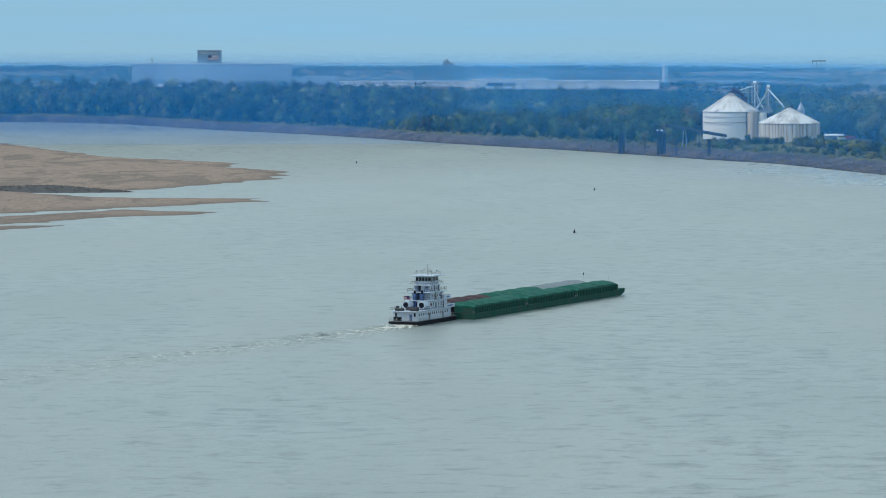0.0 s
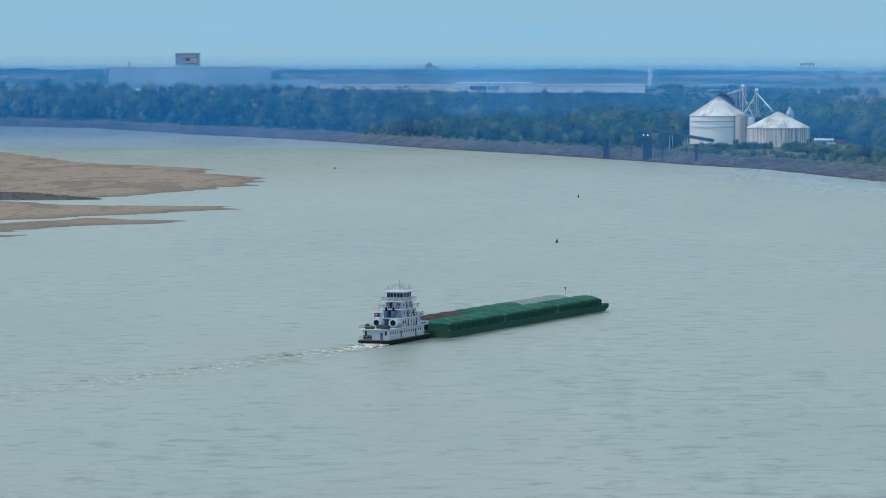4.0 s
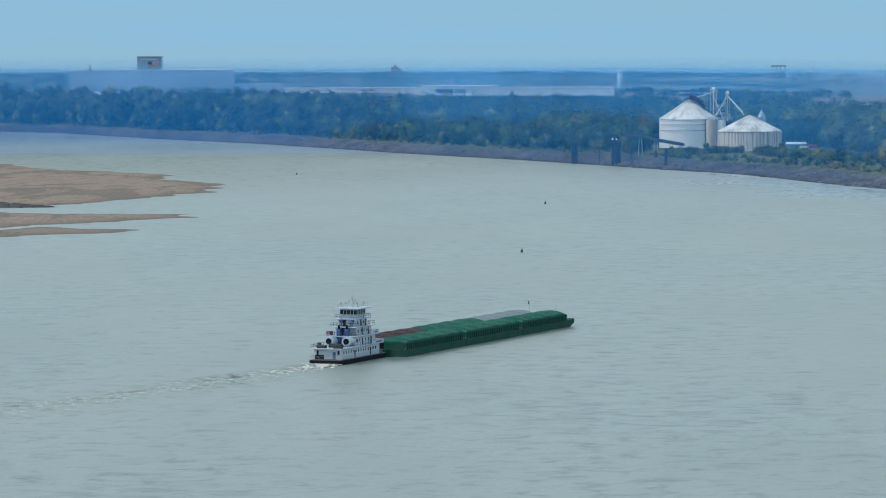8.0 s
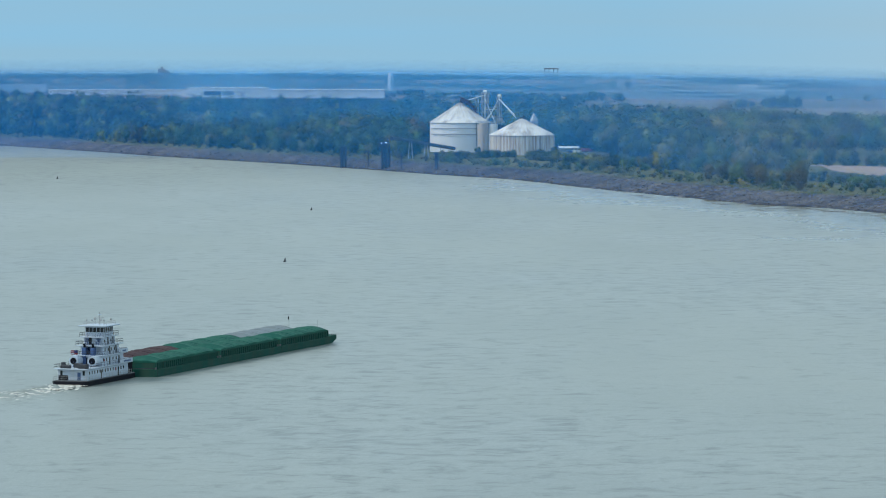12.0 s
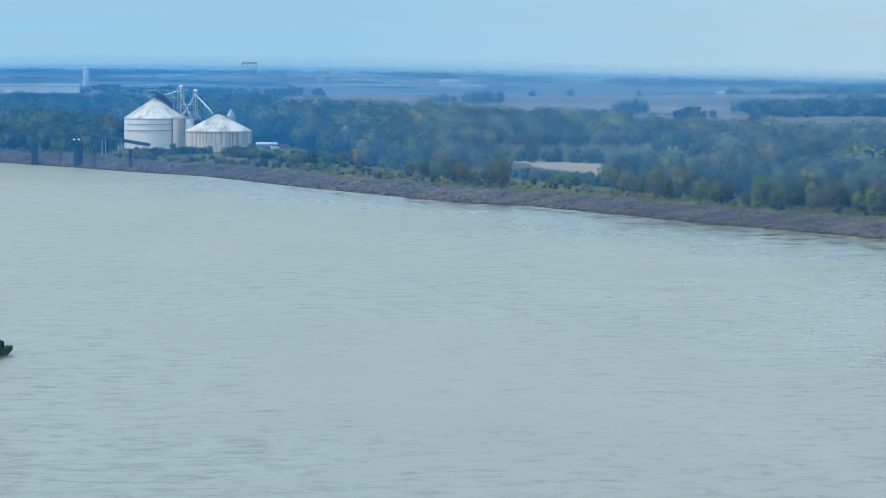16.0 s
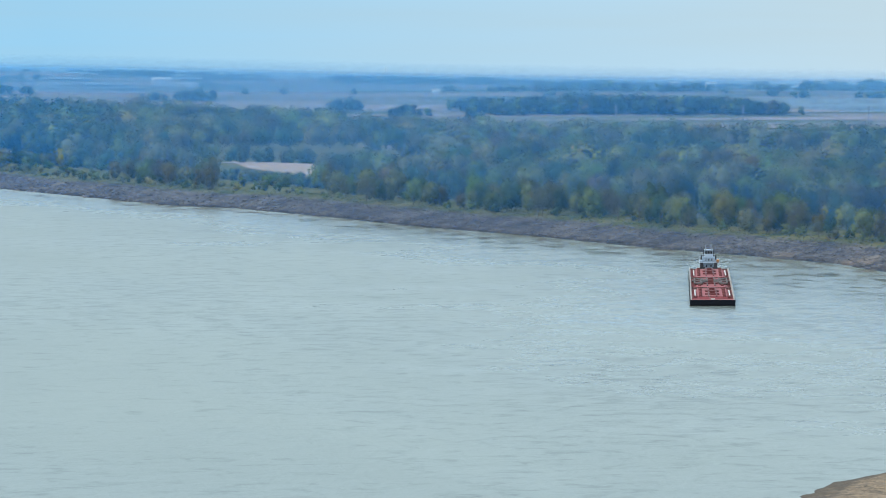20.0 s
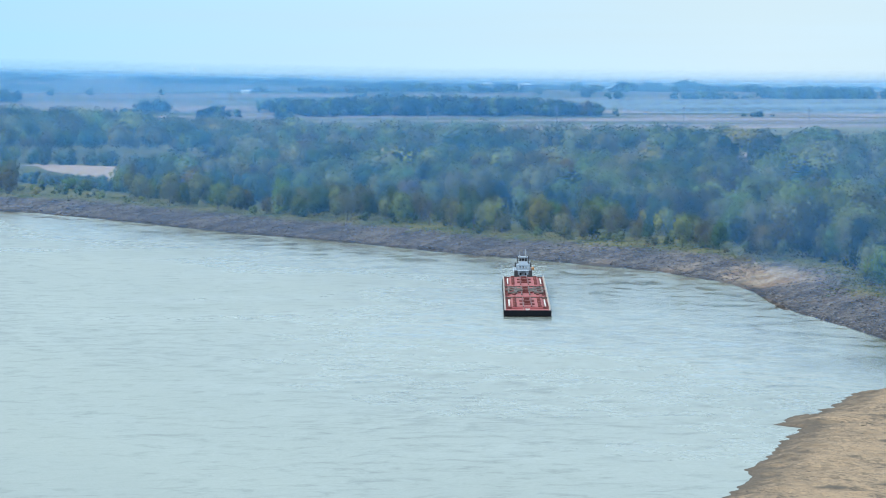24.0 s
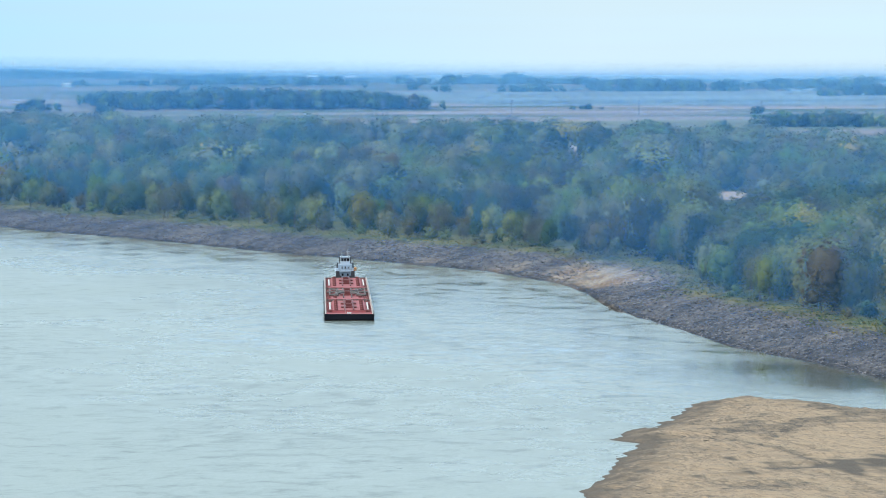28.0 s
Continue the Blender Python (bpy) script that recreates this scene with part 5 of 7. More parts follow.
    for name, spot in (("locker", (2.0, 4.2, -3.6, -1.4, 4.5, 5.5)), ("locker", (2.0, 3.6, 0.8, 3.4, 4.5, 5.3)), ("capstan", (5.2, 7.0, -1.2, 1.0, 4.5, 5.6)), ("winch", (32.2, 34.8, -3.4, -2.0, 1.36, 2.6)), ("winch", (32.2, 34.8, 2.0, 3.4, 1.36, 2.6)), ("locker", (1.2, 2.6, -4.4, -3.8, 4.5, 5.8)), ("locker", (4.6, 5.6, 3.2, 4.2, 4.5, 5.9))):
        part(name, boxes(spot, bevel=0.15), DARK_STEEL, top)
    part("main_rail", rail([((0.4, -4.5, 1.36), (0.4, 4.5, 1.36)), ((0.4, -4.6, 1.36), (33, -4.6, 1.36)), ((0.4, 4.6, 1.36), (33, 4.6, 1.36))]), STEEL, top)
    for s in (-1, 1):
        part("rub_rail", boxes((0.2, 34.5, s * 4.79 - 0.07, s * 4.79 + 0.07, 0.85, 1.15)), HULL, top)
    for x, y, z in ((15.2, -3.78, 5.9), (15.2, 3.78, 5.9), (22.3, -4.25, 3.1)):
        part("life_ring", boxes((x - 0.35, x + 0.35, y - 0.07, y + 0.07, z - 0.35, z + 0.35), bevel=0.06), FLAG_RED, top)
    pole = part("flagpole", rods(((6.8, 0.3, 4.5), (6.8, 0.3, 9.0)), r=0.06), STEEL, top)
    bm = bmesh.new()
    for i in range(8):
        y0, y1 = 0.36 + i * 0.24, 0.36 + (i + 1) * 0.24
        x0, x1 = 6.8 - 0.14 * math.sin(i * 0.9), 6.8 - 0.14 * math.sin((i + 1) * 0.9)
        for j in range(4):
            z = 7.8 + j * 0.28
            bm.faces.new([bm.verts.new(p) for p in ((x0, y0, z), (x1, y1, z), (x1, y1, z + 0.28), (x0, y0, z + 0.28))])
    flag = part("flag", bm, FLAG_RED, pole)
    part("stripe", boxes((6.62, 6.97, 1.3, 2.2, 8.0, 8.12), (6.62, 6.97, 1.3, 2.2, 8.42, 8.54)), WHITE, flag)
    part("canton", boxes((6.6, 6.98, 0.36, 1.25, 8.25, 8.95)), FLAG_BLUE, flag)
    return top


towboat(tow_place(0, 0))

# ---- tank barges and their small pusher ----
TANK_AZ = 193.5
TANK_FRONT = Vector((403.0, 1836.5, 0))
TFWD = Vector((math.sin(radians(TANK_AZ)), math.cos(radians(TANK_AZ)), 0))


def tank_place(back):
    p = TANK_FRONT - TFWD * back
    return heading(p.x, p.y, TANK_AZ)


def tank_barge(place, label, front, crossed, length=65.8, beam=14.8):
    """x runs from the stern (0) to the bow (length)."""
    top = thing("tank_barge", label, "barge", place, "tank barges")
    h, deck = beam / 2, 1.7
    bm = bmesh.new()
    prof = [(0, -1.0), (length - 7, -1.0), (length, 0.2 if front else -1.0), (length, deck + 0.1), (length - 9, deck), (0, deck)]
    a = [bm.verts.new((x, -h, z)) for x, z in prof]
    b = [bm.verts.new((x, h, z)) for x, z in prof]
    n = len(prof)
    for i in range(n):
        bm.faces.new((a[i], a[(i + 1) % n], b[(i + 1) % n], b[i]))
    bm.faces.new(a)
    bm.faces.new(b[::-1])
    bmesh.ops.recalc_face_normals(bm, faces=bm.faces)
    part("hull", bm, HULL, top)
    part("deck", boxes((0.2, length - 0.3, -h + 0.15, h - 0.15, deck + 0.11, deck + 0.2)), RED_DECK, top, "red oxide deck")
    part("trunk", boxes((4, length - (9 if front else 4), -h + 2.4, h - 2.4, deck + 0.2, deck + 0.75), bevel=0.1), RED_DECK, top)
    if front:
        part("headlog", boxes((length - 0.4, length + 0.15, -h, h, 0.3, deck + 0.3), bevel=0.08), HULL, top)
    for s in (-1, 1):
        if not crossed:
            part("walkway", boxes((length * 0.28, length * 0.8, s * (h - 1.7) - 0.22, s * (h - 1.7) + 0.22, deck + 0.75, deck + 1.1), bevel=0.05), PALE_PIPE, top, "white raised side pipe")
        for i in range(9):
            x = length * (0.12 + 0.095 * i)
            part("vent_line", rods(((x, s * (h - 0.5), deck + 0.2), (x - 1.8, s * (h - 2.0), deck + 0.95)), r=0.13, sides=5), RED_DARK, top)
    bm = bmesh.new()
    m = length / 2
    for yy in (-1.3, 1.3):
        rod(bm, (length * 0.1, yy, deck + 1.0), (length * 0.86, yy, deck + 1.0), 0.2, sides=8)
    if crossed:
        for dx in (-2.0, 0.0, 2.0):
            rod(bm, (m + dx, -h + 0.8, deck + 1.25), (m + dx, h - 0.8, deck + 1.25), 0.26, sides=8)
        for s in (-1, 1):
            for a0, a1 in ((5.6, 1.0), (4.4, 2.2), (3.0, 3.6)):
                rod(bm, (m - 17, s * a0, deck + 1.2), (m - 3, s * a1, deck + 1.35), 0.3, sides=6)
                rod(bm, (m + 17, s * a0, deck + 1.2), (m + 3, s * a1, deck + 1.35), 0.3, sides=6)
            rod(bm, (m - 17, s * 5.6, deck + 1.2), (m + 17, s * 5.6, deck + 1.2), 0.3, sides=6)
            rod(bm, (m - 17, s * 3.0, deck + 1.2), (m - 17, s * 5.6, deck + 1.2), 0.3, sides=6)
            rod(bm, (m + 17, s * 3.0, deck + 1.2), (m + 17, s * 5.6, deck + 1.2), 0.3, sides=6)
    part("manifold", bm, PIPE if crossed else RED_DARK, top, "dark crossing manifold pipes" if crossed else "dark red deck pipes")
    lid = bmesh.new()
    ring_profile(lid, [(0.6, 0), (0.6, 0.5), (0.5, 0.65)], 10)
    hatch = shape("hatch", lid, RED_DARK)
    for i in range(6):
        for s in (-1, 1):
            piece("hatch", hatch, top, pose(7 + i * (length - 18) / 5, s * 3.9, deck + 0.72))
    for x in (length * 0.35, length * 0.62):
        part("pump_house", boxes((x - 2.4, x + 2.4, -2.4, 2.4, deck + 0.75, deck + 1.2), (x - 1.4, x + 1.4, -0.9, 0.9, deck + 1.2, deck + 2.1), bevel=0.1), RED_DARK, top, "dark red pump and engine skid")
    post = shape("bollard", rods(((-0.35, 0, 0), (-0.35, 0, 0.75)), ((0.35, 0, 0), (0.35, 0, 0.75)), r=0.2, sides=7), PALE_PIPE)
    for s in (-1, 1):
        for i in range(11):
            piece("bollard", post, top, pose(3 + i * (length - 6) / 10, s * (h - 0.4), deck + 0.15))
        part("deck_rail", rail([((2, s * (h - 0.15), deck + 0.15), (length - (8 if front else 2), s * (h - 0.15), deck + 0.15))], 1.0, 3.0, 0.05), STEEL, top)
        part("rub_rail", boxes((length * 0.02, length * 0.97, s * (h + 0.05) - 0.08, s * (h + 0.05) + 0.08, deck - 0.4, deck - 0.1)), HULL, top)
    for x in ((1.2, length - 1.6) if not front else (1.2,)):
        part("end_coaming", boxes((x - 0.2, x + 0.2, -h + 0.6, h - 0.6, deck + 0.2, deck + 0.75)), PIPE, top)
    if front:
        part("gangway", boxes((length - 7.5, length - 0.8, -0.6, -0.45, deck + 0.2, deck + 0.5), (length - 7.5, length - 0.8, 0.45, 0.6, deck + 0.2, deck + 0.5), *[(length - 7.5 + i, length - 7.3 + i, -0.5, 0.5, deck + 0.25, deck + 0.4) for i in range(7)]), PALE_PIPE, top)
        part("breakwater", boxes((length - 9.6, length - 9.3, -h + 1, h - 1, deck + 0.2, deck + 0.9)), RED_DARK, top)
        part("bow_staff", rods(((length - 2, -1.2, deck), (length - 2, -1.2, deck + 3.0)), r=0.05), STEEL, top)
    return top


PALE_PIPE = surface("pale_paint", (0.62, 0.60, 0.58), 0.55, vary=0.2, scale=0.8, second=(0.4, 0.3, 0.26), amount=0.4)
tank_barge(tank_place(65.8), "tank barge with red deck, white side pipes and black raked bow", True, False)
tank_barge(tank_place(132.2), "tank barge with red deck and dark crossing pipework amidships", False, True)
tank_barge(tank_place(198.6), "tank barge with red deck and dark red deck fittings", False, False)


def pusher(place):
    """x ahead, 0 at the bow's push knees, running back to -24."""
    top = thing("pusher_boat", "small white push boat with tall square pilothouse", "boat", place)
    bm = bmesh.new()
    prism(bm, [(-24, -3.8), (-23.5, -4.2), (-1.2, -4.2), (0, -3.6), (0, 3.6), (-1.2, 4.2), (-23.5, 4.2), (-24, 3.8)], -1, 1.4)
    part("hull", bm, HULL, top)
    for s in (-1, 1):
        part("push_knee", boxes((-0.4, 0.3, s * 2.6 - 0.6, s * 2.6 + 0.6, 0, 4.6), bevel=0.08), DARK_STEEL, top)
    house = part("deckhouse", boxes((-20, -4, -2.9, 2.9, 1.4, 4.2), bevel=0.1), GREY_PAINT, top)
    for y in (-2.6, -1.3, 0.6, 1.9):
        part("window", boxes((-4.05, -3.93, y, y + 0.7, 2.7, 3.5)), GLASS_DARK, house)
    second = part("second_deckhouse", boxes((-15, -6, -2.4, 2.4, 4.4, 6.3), bevel=0.1), GREY_PAINT, top)
    for y in (-1.8, -0.3, 1.2):
        part("window", boxes((-6.05, -5.93, y * 0.75, y * 0.75 + 0.5, 5.0, 5.8)), GLASS_DARK, second)
    part("boiler_deck", boxes((-21, -3, -3.6, 3.6, 4.2, 4.4)), WHITE, top)
    part("rail", rail([((-21, -3.5, 4.4), (-3.1, -3.5, 4.4)), ((-21, 3.5, 4.4), (-3.1, 3.5, 4.4)), ((-3.1, -3.5, 4.4), (-3.1, 3.5, 4.4))]), STEEL, top)
    ph = part("pilothouse", boxes((-10.5, -7.0, -1.5, 1.5, 6.3, 7.5), (-10.5, -7.0, -1.5, 1.5, 8.6, 8.9), bevel=0.06), WHITE, top)
    part("window_band", boxes((-10.4, -7.1, -1.42, 1.42, 7.5, 8.6)), GLASS_DARK, ph)
    part("window_frame", boxes(*[(x - 0.05, x + 0.05, y - 0.07, y + 0.07, 7.5, 8.6) for x in (-10.45, -7.05) for y in (-1.43, -0.5, 0.5, 1.43)]), WHITE, ph)
    part("roof", boxes((-10.9, -6.5, -1.8, 1.8, 8.9, 9.1), bevel=0.06), WHITE, ph)
    bm = bmesh.new()
    rod(bm, (-9.5, 0.9, 9.1), (-9.5, 0.9, 11.8), 0.1, 0.06)
    rod(bm, (-8, -1.2, 9.1), (-8, -1.2, 11.0), 0.05, sides=5)
    box(bm, -9.6, -9.4, 0.3, 1.5, 10.6, 10.8)
    part("mast", bm, STEEL, ph)
    for s in (-1, 1):
        part("funnel", boxes((-15, -13, s * 2.5 - 0.45, s * 2.5 + 0.45, 4.4, 6.8), bevel=0.12), DARK_STEEL, top)
        part("ladder", rods(((-3.2, s * 1.2, 1.5), (-3.2, s * 1.2, 6.0)), ((-3.2, s * 1.7, 1.5), (-3.2, s * 1.7, 6.0)), r=0.06), WHITE, top)
    part("front_rail", rail([((-6.2, -3.5, 4.4), (-3.1, -3.5, 4.4)), ((-6.1, -2.3, 6.3), (-6.1, 2.3, 6.3))], 1.05, 0.8, 0.05), WHITE, top)
    for s in (-1, 1):
        part("winch", boxes((-3.0, -1.4, s * 1.9 - 0.6, s * 1.9 + 0.6, 1.4, 2.9), bevel=0.2), DARK_STEEL, top)
        part("capstan", rods(((-2.2, s * 3.4, 1.4), (-2.2, s * 3.4, 2.6)), r=0.35, sides=10), DARK_STEEL, top)
        part("stack_pipe", rods(((-12.5, s * 1.9, 6.3), (-12.7, s * 1.9, 9.0)), r=0.22, sides=8), DARK_STEEL, top)
        part("searchlight", boxes((-6.9, -6.3, s * 1.2 - 0.25, s * 1.2 + 0.25, 9.1, 9.6), bevel=0.1), STEEL, top)
        part("life_raft", boxes((-9.6, -7.6, s * 2.9 - 0.4, s * 2.9 + 0.4, 4.4, 5.2), bevel=0.2), WHITE, top)
    part("work_float", boxes((-6, -3.2, 2.9, 3.9, 4.4, 5.6), bevel=0.2), surface("orange", (0.5, 0.2, 0.04), 0.6), top, "orange rescue float")
    return top


pusher(tank_place(199.0))


# ---- grain silos ----
def silo(x, y, radius, base, eave, peak, wall_mat, label, ribs):
    top = thing("grain_silo", label, "silo", pose(x, y, base))
    e, p = eave - base, peak - base
    bm = bmesh.new()
    prof = [(radius, 0)]
    k = 9
    for i in range(1, k + 1):
        z = e * i / k
        prof += [(radius, z - 0.12), (radius + 0.1, z - 0.06), (radius, z)]
    ring_profile(bm, prof, 56)
    wall = part("wall", bm, wall_mat, top)
    bar = shape("stiffener", rods(((radius + 0.12, 0, 0), (radius + 0.12, 0, e)), r=0.07 if ribs < 50 else 0.16, sides=4), wall_mat)
    for i in range(ribs):
        piece("stiffener", bar, wall, pose(0, 0, 0, 0, 0, 360 * i / ribs))
    bm = bmesh.new()
    ring_profile(bm, [(radius + 0.5, e - 0.1), (radius + 0.5, e + 0.1), (radius * 0.5, e + (p - e) * 0.52), (1.6, p - 0.8), (1.6, p)], 56)
    roof = part("roof", bm, SILO_ROOF, top, "weathered conical steel roof")
    bar = shape("roof_rib", rods(((radius + 0.3, 0, e + 0.12), (1.8, 0, p - 0.75)), r=0.16, sides=4), SILO_ROOF)
    vent = shape("roof_vent", boxes((-0.45, 0.45, -0.45, 0.45, 0, 0.9), bevel=0.15), SILO_WHITE)
    for i in range(28):
        piece("roof_rib", bar, roof, pose(0, 0, 0, 0, 0, 360 * (i + 0.5) / 28))
    for i in range(16):
        a = 6.28319 * i / 16
        r = radius * 0.9
        piece("roof_vent", vent, roof, pose(r * math.cos(a), r * math.sin(a), e + (p - e) * 0.09))
    part("eave_ring", ring_profile(bmesh.new(), [(radius + 0.6, e - 0.35), (radius + 0.6, e - 0.1)], 56), STEEL, roof)
    bm = bmesh.new()
    for o in (-0.4, 0.4):
        rod(bm, (radius * 0.5 + o, -radius * 0.9, 0), (radius * 0.5 + o, -radius * 0.9, e), 0.09, sides=4)
    for i in range(int(e / 0.6)):
        box(bm, radius * 0.5 - 0.4, radius * 0.5 + 0.4, -radius * 0.9 - 0.05, -radius * 0.9 + 0.05, i * 0.6, i * 0.6 + 0.1)
    part("ladder", bm, DARK_STEEL, top)
    for k in (0.62, 0.82) if ribs < 50 else ():
        bm = bmesh.new()
        for i in range(28):
            a0, a1 = 3.5 + 2.4 * i / 28, 3.5 + 2.4 * (i + 1) / 28
            q = radius + 0.9
            rod(bm, (q * math.cos(a0), q * math.sin(a0), e * k), (q * math.cos(a1), q * math.sin(a1), e * k), 0.28, sides=4)
        part("wall_pipe", bm, STEEL, wall)
    part("head_house", boxes((-1.4, 1.4, -1.4, 1.4, p - 0.6, p + 0.9), (0.4, 2.6, -1.0, 1.0, p - 0.8, p + 1.8), bevel=0.1), DARK_STEEL, roof, "sooty head house at the peak")
    return top


silo(234.5, 3743, 23.0, 7.5, 30.4, 45.8, SILO_WHITE, "big white steel grain silo with a sooty conical roof", 40)
silo(274.6, 3646, 24.0, 7.5, 22.6, 35.2, SILO_RUST, "broad rust-streaked steel grain silo with a grey conical roof", 60)

# ---- grain elevator gear between the silos ----
YARD = 7.5


def lattice(bm, x, y, z0, z1, w, step=4.0, r=0.26):
    """A square braced tower."""
    c = [(x - w, y - w), (x + w, y - w), (x + w, y + w), (x - w, y + w)]
    for a in c:
        rod(bm, (*a, z0), (*a, z1), r, sides=4)
    n = max(1, round((z1 - z0) / step))
    for i in range(n):
        a0, a1 = z0 + (z1 - z0) * i / n, z0 + (z1 - z0) * (i + 1) / n
        for k in range(4):
            p, q = c[k], c[(k + 1) % 4]
            rod(bm, (*p, a1), (*q, a1), r * 0.8, sides=4)
            rod(bm, (*p, a0), (*q, a1), r * 0.6, sides=4)
    return bm


gear = thing("grain_elevator", "steel grain elevator towers with spouts and walkways", "grain elevator", pose(253.4, 3740, YARD))
part("leg_tower", lattice(bmesh.new(), 0, 0, 0, 46.0, 2.3), STEEL, gear)
part("leg_tower", lattice(bmesh.new(), 11.0, 2, 0, 43.0, 1.6), STEEL, gear)
part("bucket_leg", boxes((-0.45, 0.45, -0.45, 0.45, 0, 46), bevel=0.1), SILO_WHITE, gear)
part("bucket_leg", boxes((10.6, 11.4, 1.6, 2.4, 0, 43), bevel=0.1), SILO_WHITE, gear)
for x, z in ((0, 46), (11, 43)):
    bm = bmesh.new()
    rod(bm, (x - 1.3, 0.5, z + 0.3), (x + 1.3, 0.5, z + 0.3), 1.2, sides=14)
    part("leg_head", bm, SILO_WHITE, gear, "rounded white elevator head")
for z in (14, 22, 30, 38):
    deck_part = part("platform", boxes((-3.6, 3.6, -3.2, 3.2, z, z + 0.15)), STEEL, gear)
    part("platform_rail", rail([((-3.5, -3.1, z + 0.15), (3.5, -3.1, z + 0.15)), ((-3.5, 3.1, z + 0.15), (3.5, 3.1, z + 0.15)), ((-3.5, -3.1, z + 0.15), (-3.5, 3.1, z + 0.15))], 1.1, 1.7, 0.06), STEEL, deck_part)
part("platform", boxes((8, 14, -0.6, 4.6, 27, 27.2)), STEEL, gear)
for a, b, r in (((0, -1, 44), (-15, 0, 39.5), 0.24), ((10.5, 0, 41), (2, -3, 26), 0.28), ((11, 0, 41), (20, -40, 29), 0.26), ((11.5, 2, 40), (24, 0, 26), 0.22), ((0, -2, 40), (8, -4, 22), 0.3), ((9, 0, 36), (-2, -4, 22), 0.3), ((0, 0, 33), (11, 2, 33), 0.3)):
    bm = bmesh.new()
    rod(bm, a, b, r, sides=8)
    part("spout", bm, SILO_WHITE, gear)
part("walk_bridge", boxes((-16, 0, -1, 1, 38.2, 38.5), (0, 12, -0.4, 1.6, 34.2, 34.5)), STEEL, gear)
duct = bmesh.new()
sweep(duct, [[(x, -1.7, z - 1.7), (x, 1.7, z - 1.7), (x, 1.7, z + 1.5), (x, 0.6, z + 2.4), (x, -0.6, z + 2.4), (x, -1.7, z + 1.5)] for x, z in ((-19, 40.5), (-12, 37.5), (-6.5, 31.5))])
part("roof_duct", duct, RUST_COVER, gear, "dark rusty hooded duct from the silo peak")
for x0, x1, z0, z1 in ((-3.0, 3.0, 24.5, 27.0), (8.2, 13.6, 24.0, 26.5), (3.5, 8.0, 26.5, 28.0)):
    part("distributor", boxes((x0, x1, -2.2, 2.2, z0, z1), bevel=0.2), STEEL, gear)
part("back_stair", lattice(bmesh.new(), -6.0, 1.0, 14, 41.0, 1.2, 2.4, 0.16), STEEL, gear)
work = thing("bin_block", "beige concrete and steel workhouse bins", "bins", pose(250, 3722, YARD))
for x, r, h, m in ((0.6, 4.4, 22.5, CONCRETE), (8.5, 3.6, 22.0, SILO_WHITE), (14.5, 2.8, 21.0, DARK_STEEL)):
    bm = bmesh.new()
    ring_profile(bm, [(r, 0), (r, h), (r * 0.96, h + 0.4)], 24, (x, 0))
    part("bin", bm, m, work)
part("roof_deck", boxes((-5, 17, -3, 3, 22.9, 23.2)), STEEL, work)
part("roof_rail", rail([((-5, -3, 23.2), (17, -3, 23.2)), ((-5, 3, 23.2), (17, 3, 23.2))], 1.1, 2.0, 0.07), STEEL, work)
hop = thing("hopper_bin", "small galvanised hopper bin with a pointed roof", "bin", pose(292.2, 3756, YARD))
bm = bmesh.new()
ring_profile(bm, [(3.3, 17), (3.3, 24), (0.3, 30)], 18)
part("body", bm, STEEL, hop)
for sx in (-2.4, 2.4):
    for sy in (-2.4, 2.4):
        part("leg", rods(((sx, sy, 0), (sx, sy, 18)), r=0.25), STEEL, hop)

# ---- loading dock: dolphins, head platform, conveyor ----
def dolphin(x, y, w, top, label):
    d = thing("dolphin", label, "pier", pose(x, y, 0), "dolphins of the loading dock")
    n = 3 if w > 2.5 else 2 if w > 1.4 else 1
    for i in range(n):
        for j in range(2):
            lean = 0.5 if w < 2 else 0.15
            bm = bmesh.new()
            px, py = (i - (n - 1) / 2) * w * 0.62, (j - 0.5) * w * 0.9
            rod(bm, (px * (1 + lean), py * (1 + lean), -2), (px, py, top - 0.8), w * 0.3 if n > 1 else w * 0.42, sides=10)
            part("pile", bm, DARK_STEEL, d)
    part("cap", boxes((-w * 0.95, w * 0.95, -w * 0.8, w * 0.8, top - 0.9, top), bevel=0.12), DARK_STEEL, d)
    return d


dolphin(139, 3582, 2.6, 15.5, "thick dark steel mooring dolphin in the water")
dolphin(156, 3551, 1.0, 13.0, "slim dark steel mooring pile in the water")
dolphin(177, 3490, 1.2, 12.5, "slim dark steel mooring pile in the water")
dolphin(198, 3424, 1.6, 14.5, "leaning dark steel mooring dolphin by the bank")
head = thing("dock_platform", "dark steel loading platform on thick piles", "dock", pose(167, 3518, 0))
for i in range(3):
    for j in range(2):
        bm = bmesh.new()
        rod(bm, (-2.4 + 2.4 * i, -2 + 4 * j, -2), (-2.4 + 2.4 * i, -2 + 4 * j, 16), 1.0, sides=10)
        part("pile", bm, DARK_STEEL, head)
part("deck", boxes((-6.2, 4.2, -3.5, 3.5, 16, 16.8), bevel=0.1), DARK_STEEL, head)
part("deck_rail", rail([((-5.1, -3.4, 16.8), (4.1, -3.4, 16.8)), ((-5.1, 3.4, 16.8), (4.1, 3.4, 16.8))], 1.2, 1.5, 0.08), DARK_STEEL, head)
part("control_cabin", boxes((-5.6, 0.6, -2.4, 2.4, 16.8, 20.2), bevel=0.1), DARK_STEEL, head)
part("cabin_roof", boxes((-6.4, 3.4, -3.2, 3.2, 22.6, 23.0)), DARK_STEEL, head)
part("frame", lattice(bmesh.new(), -1.5, 0, 16.8, 22.6, 2.6, 2.5, 0.2), DARK_STEEL, head)
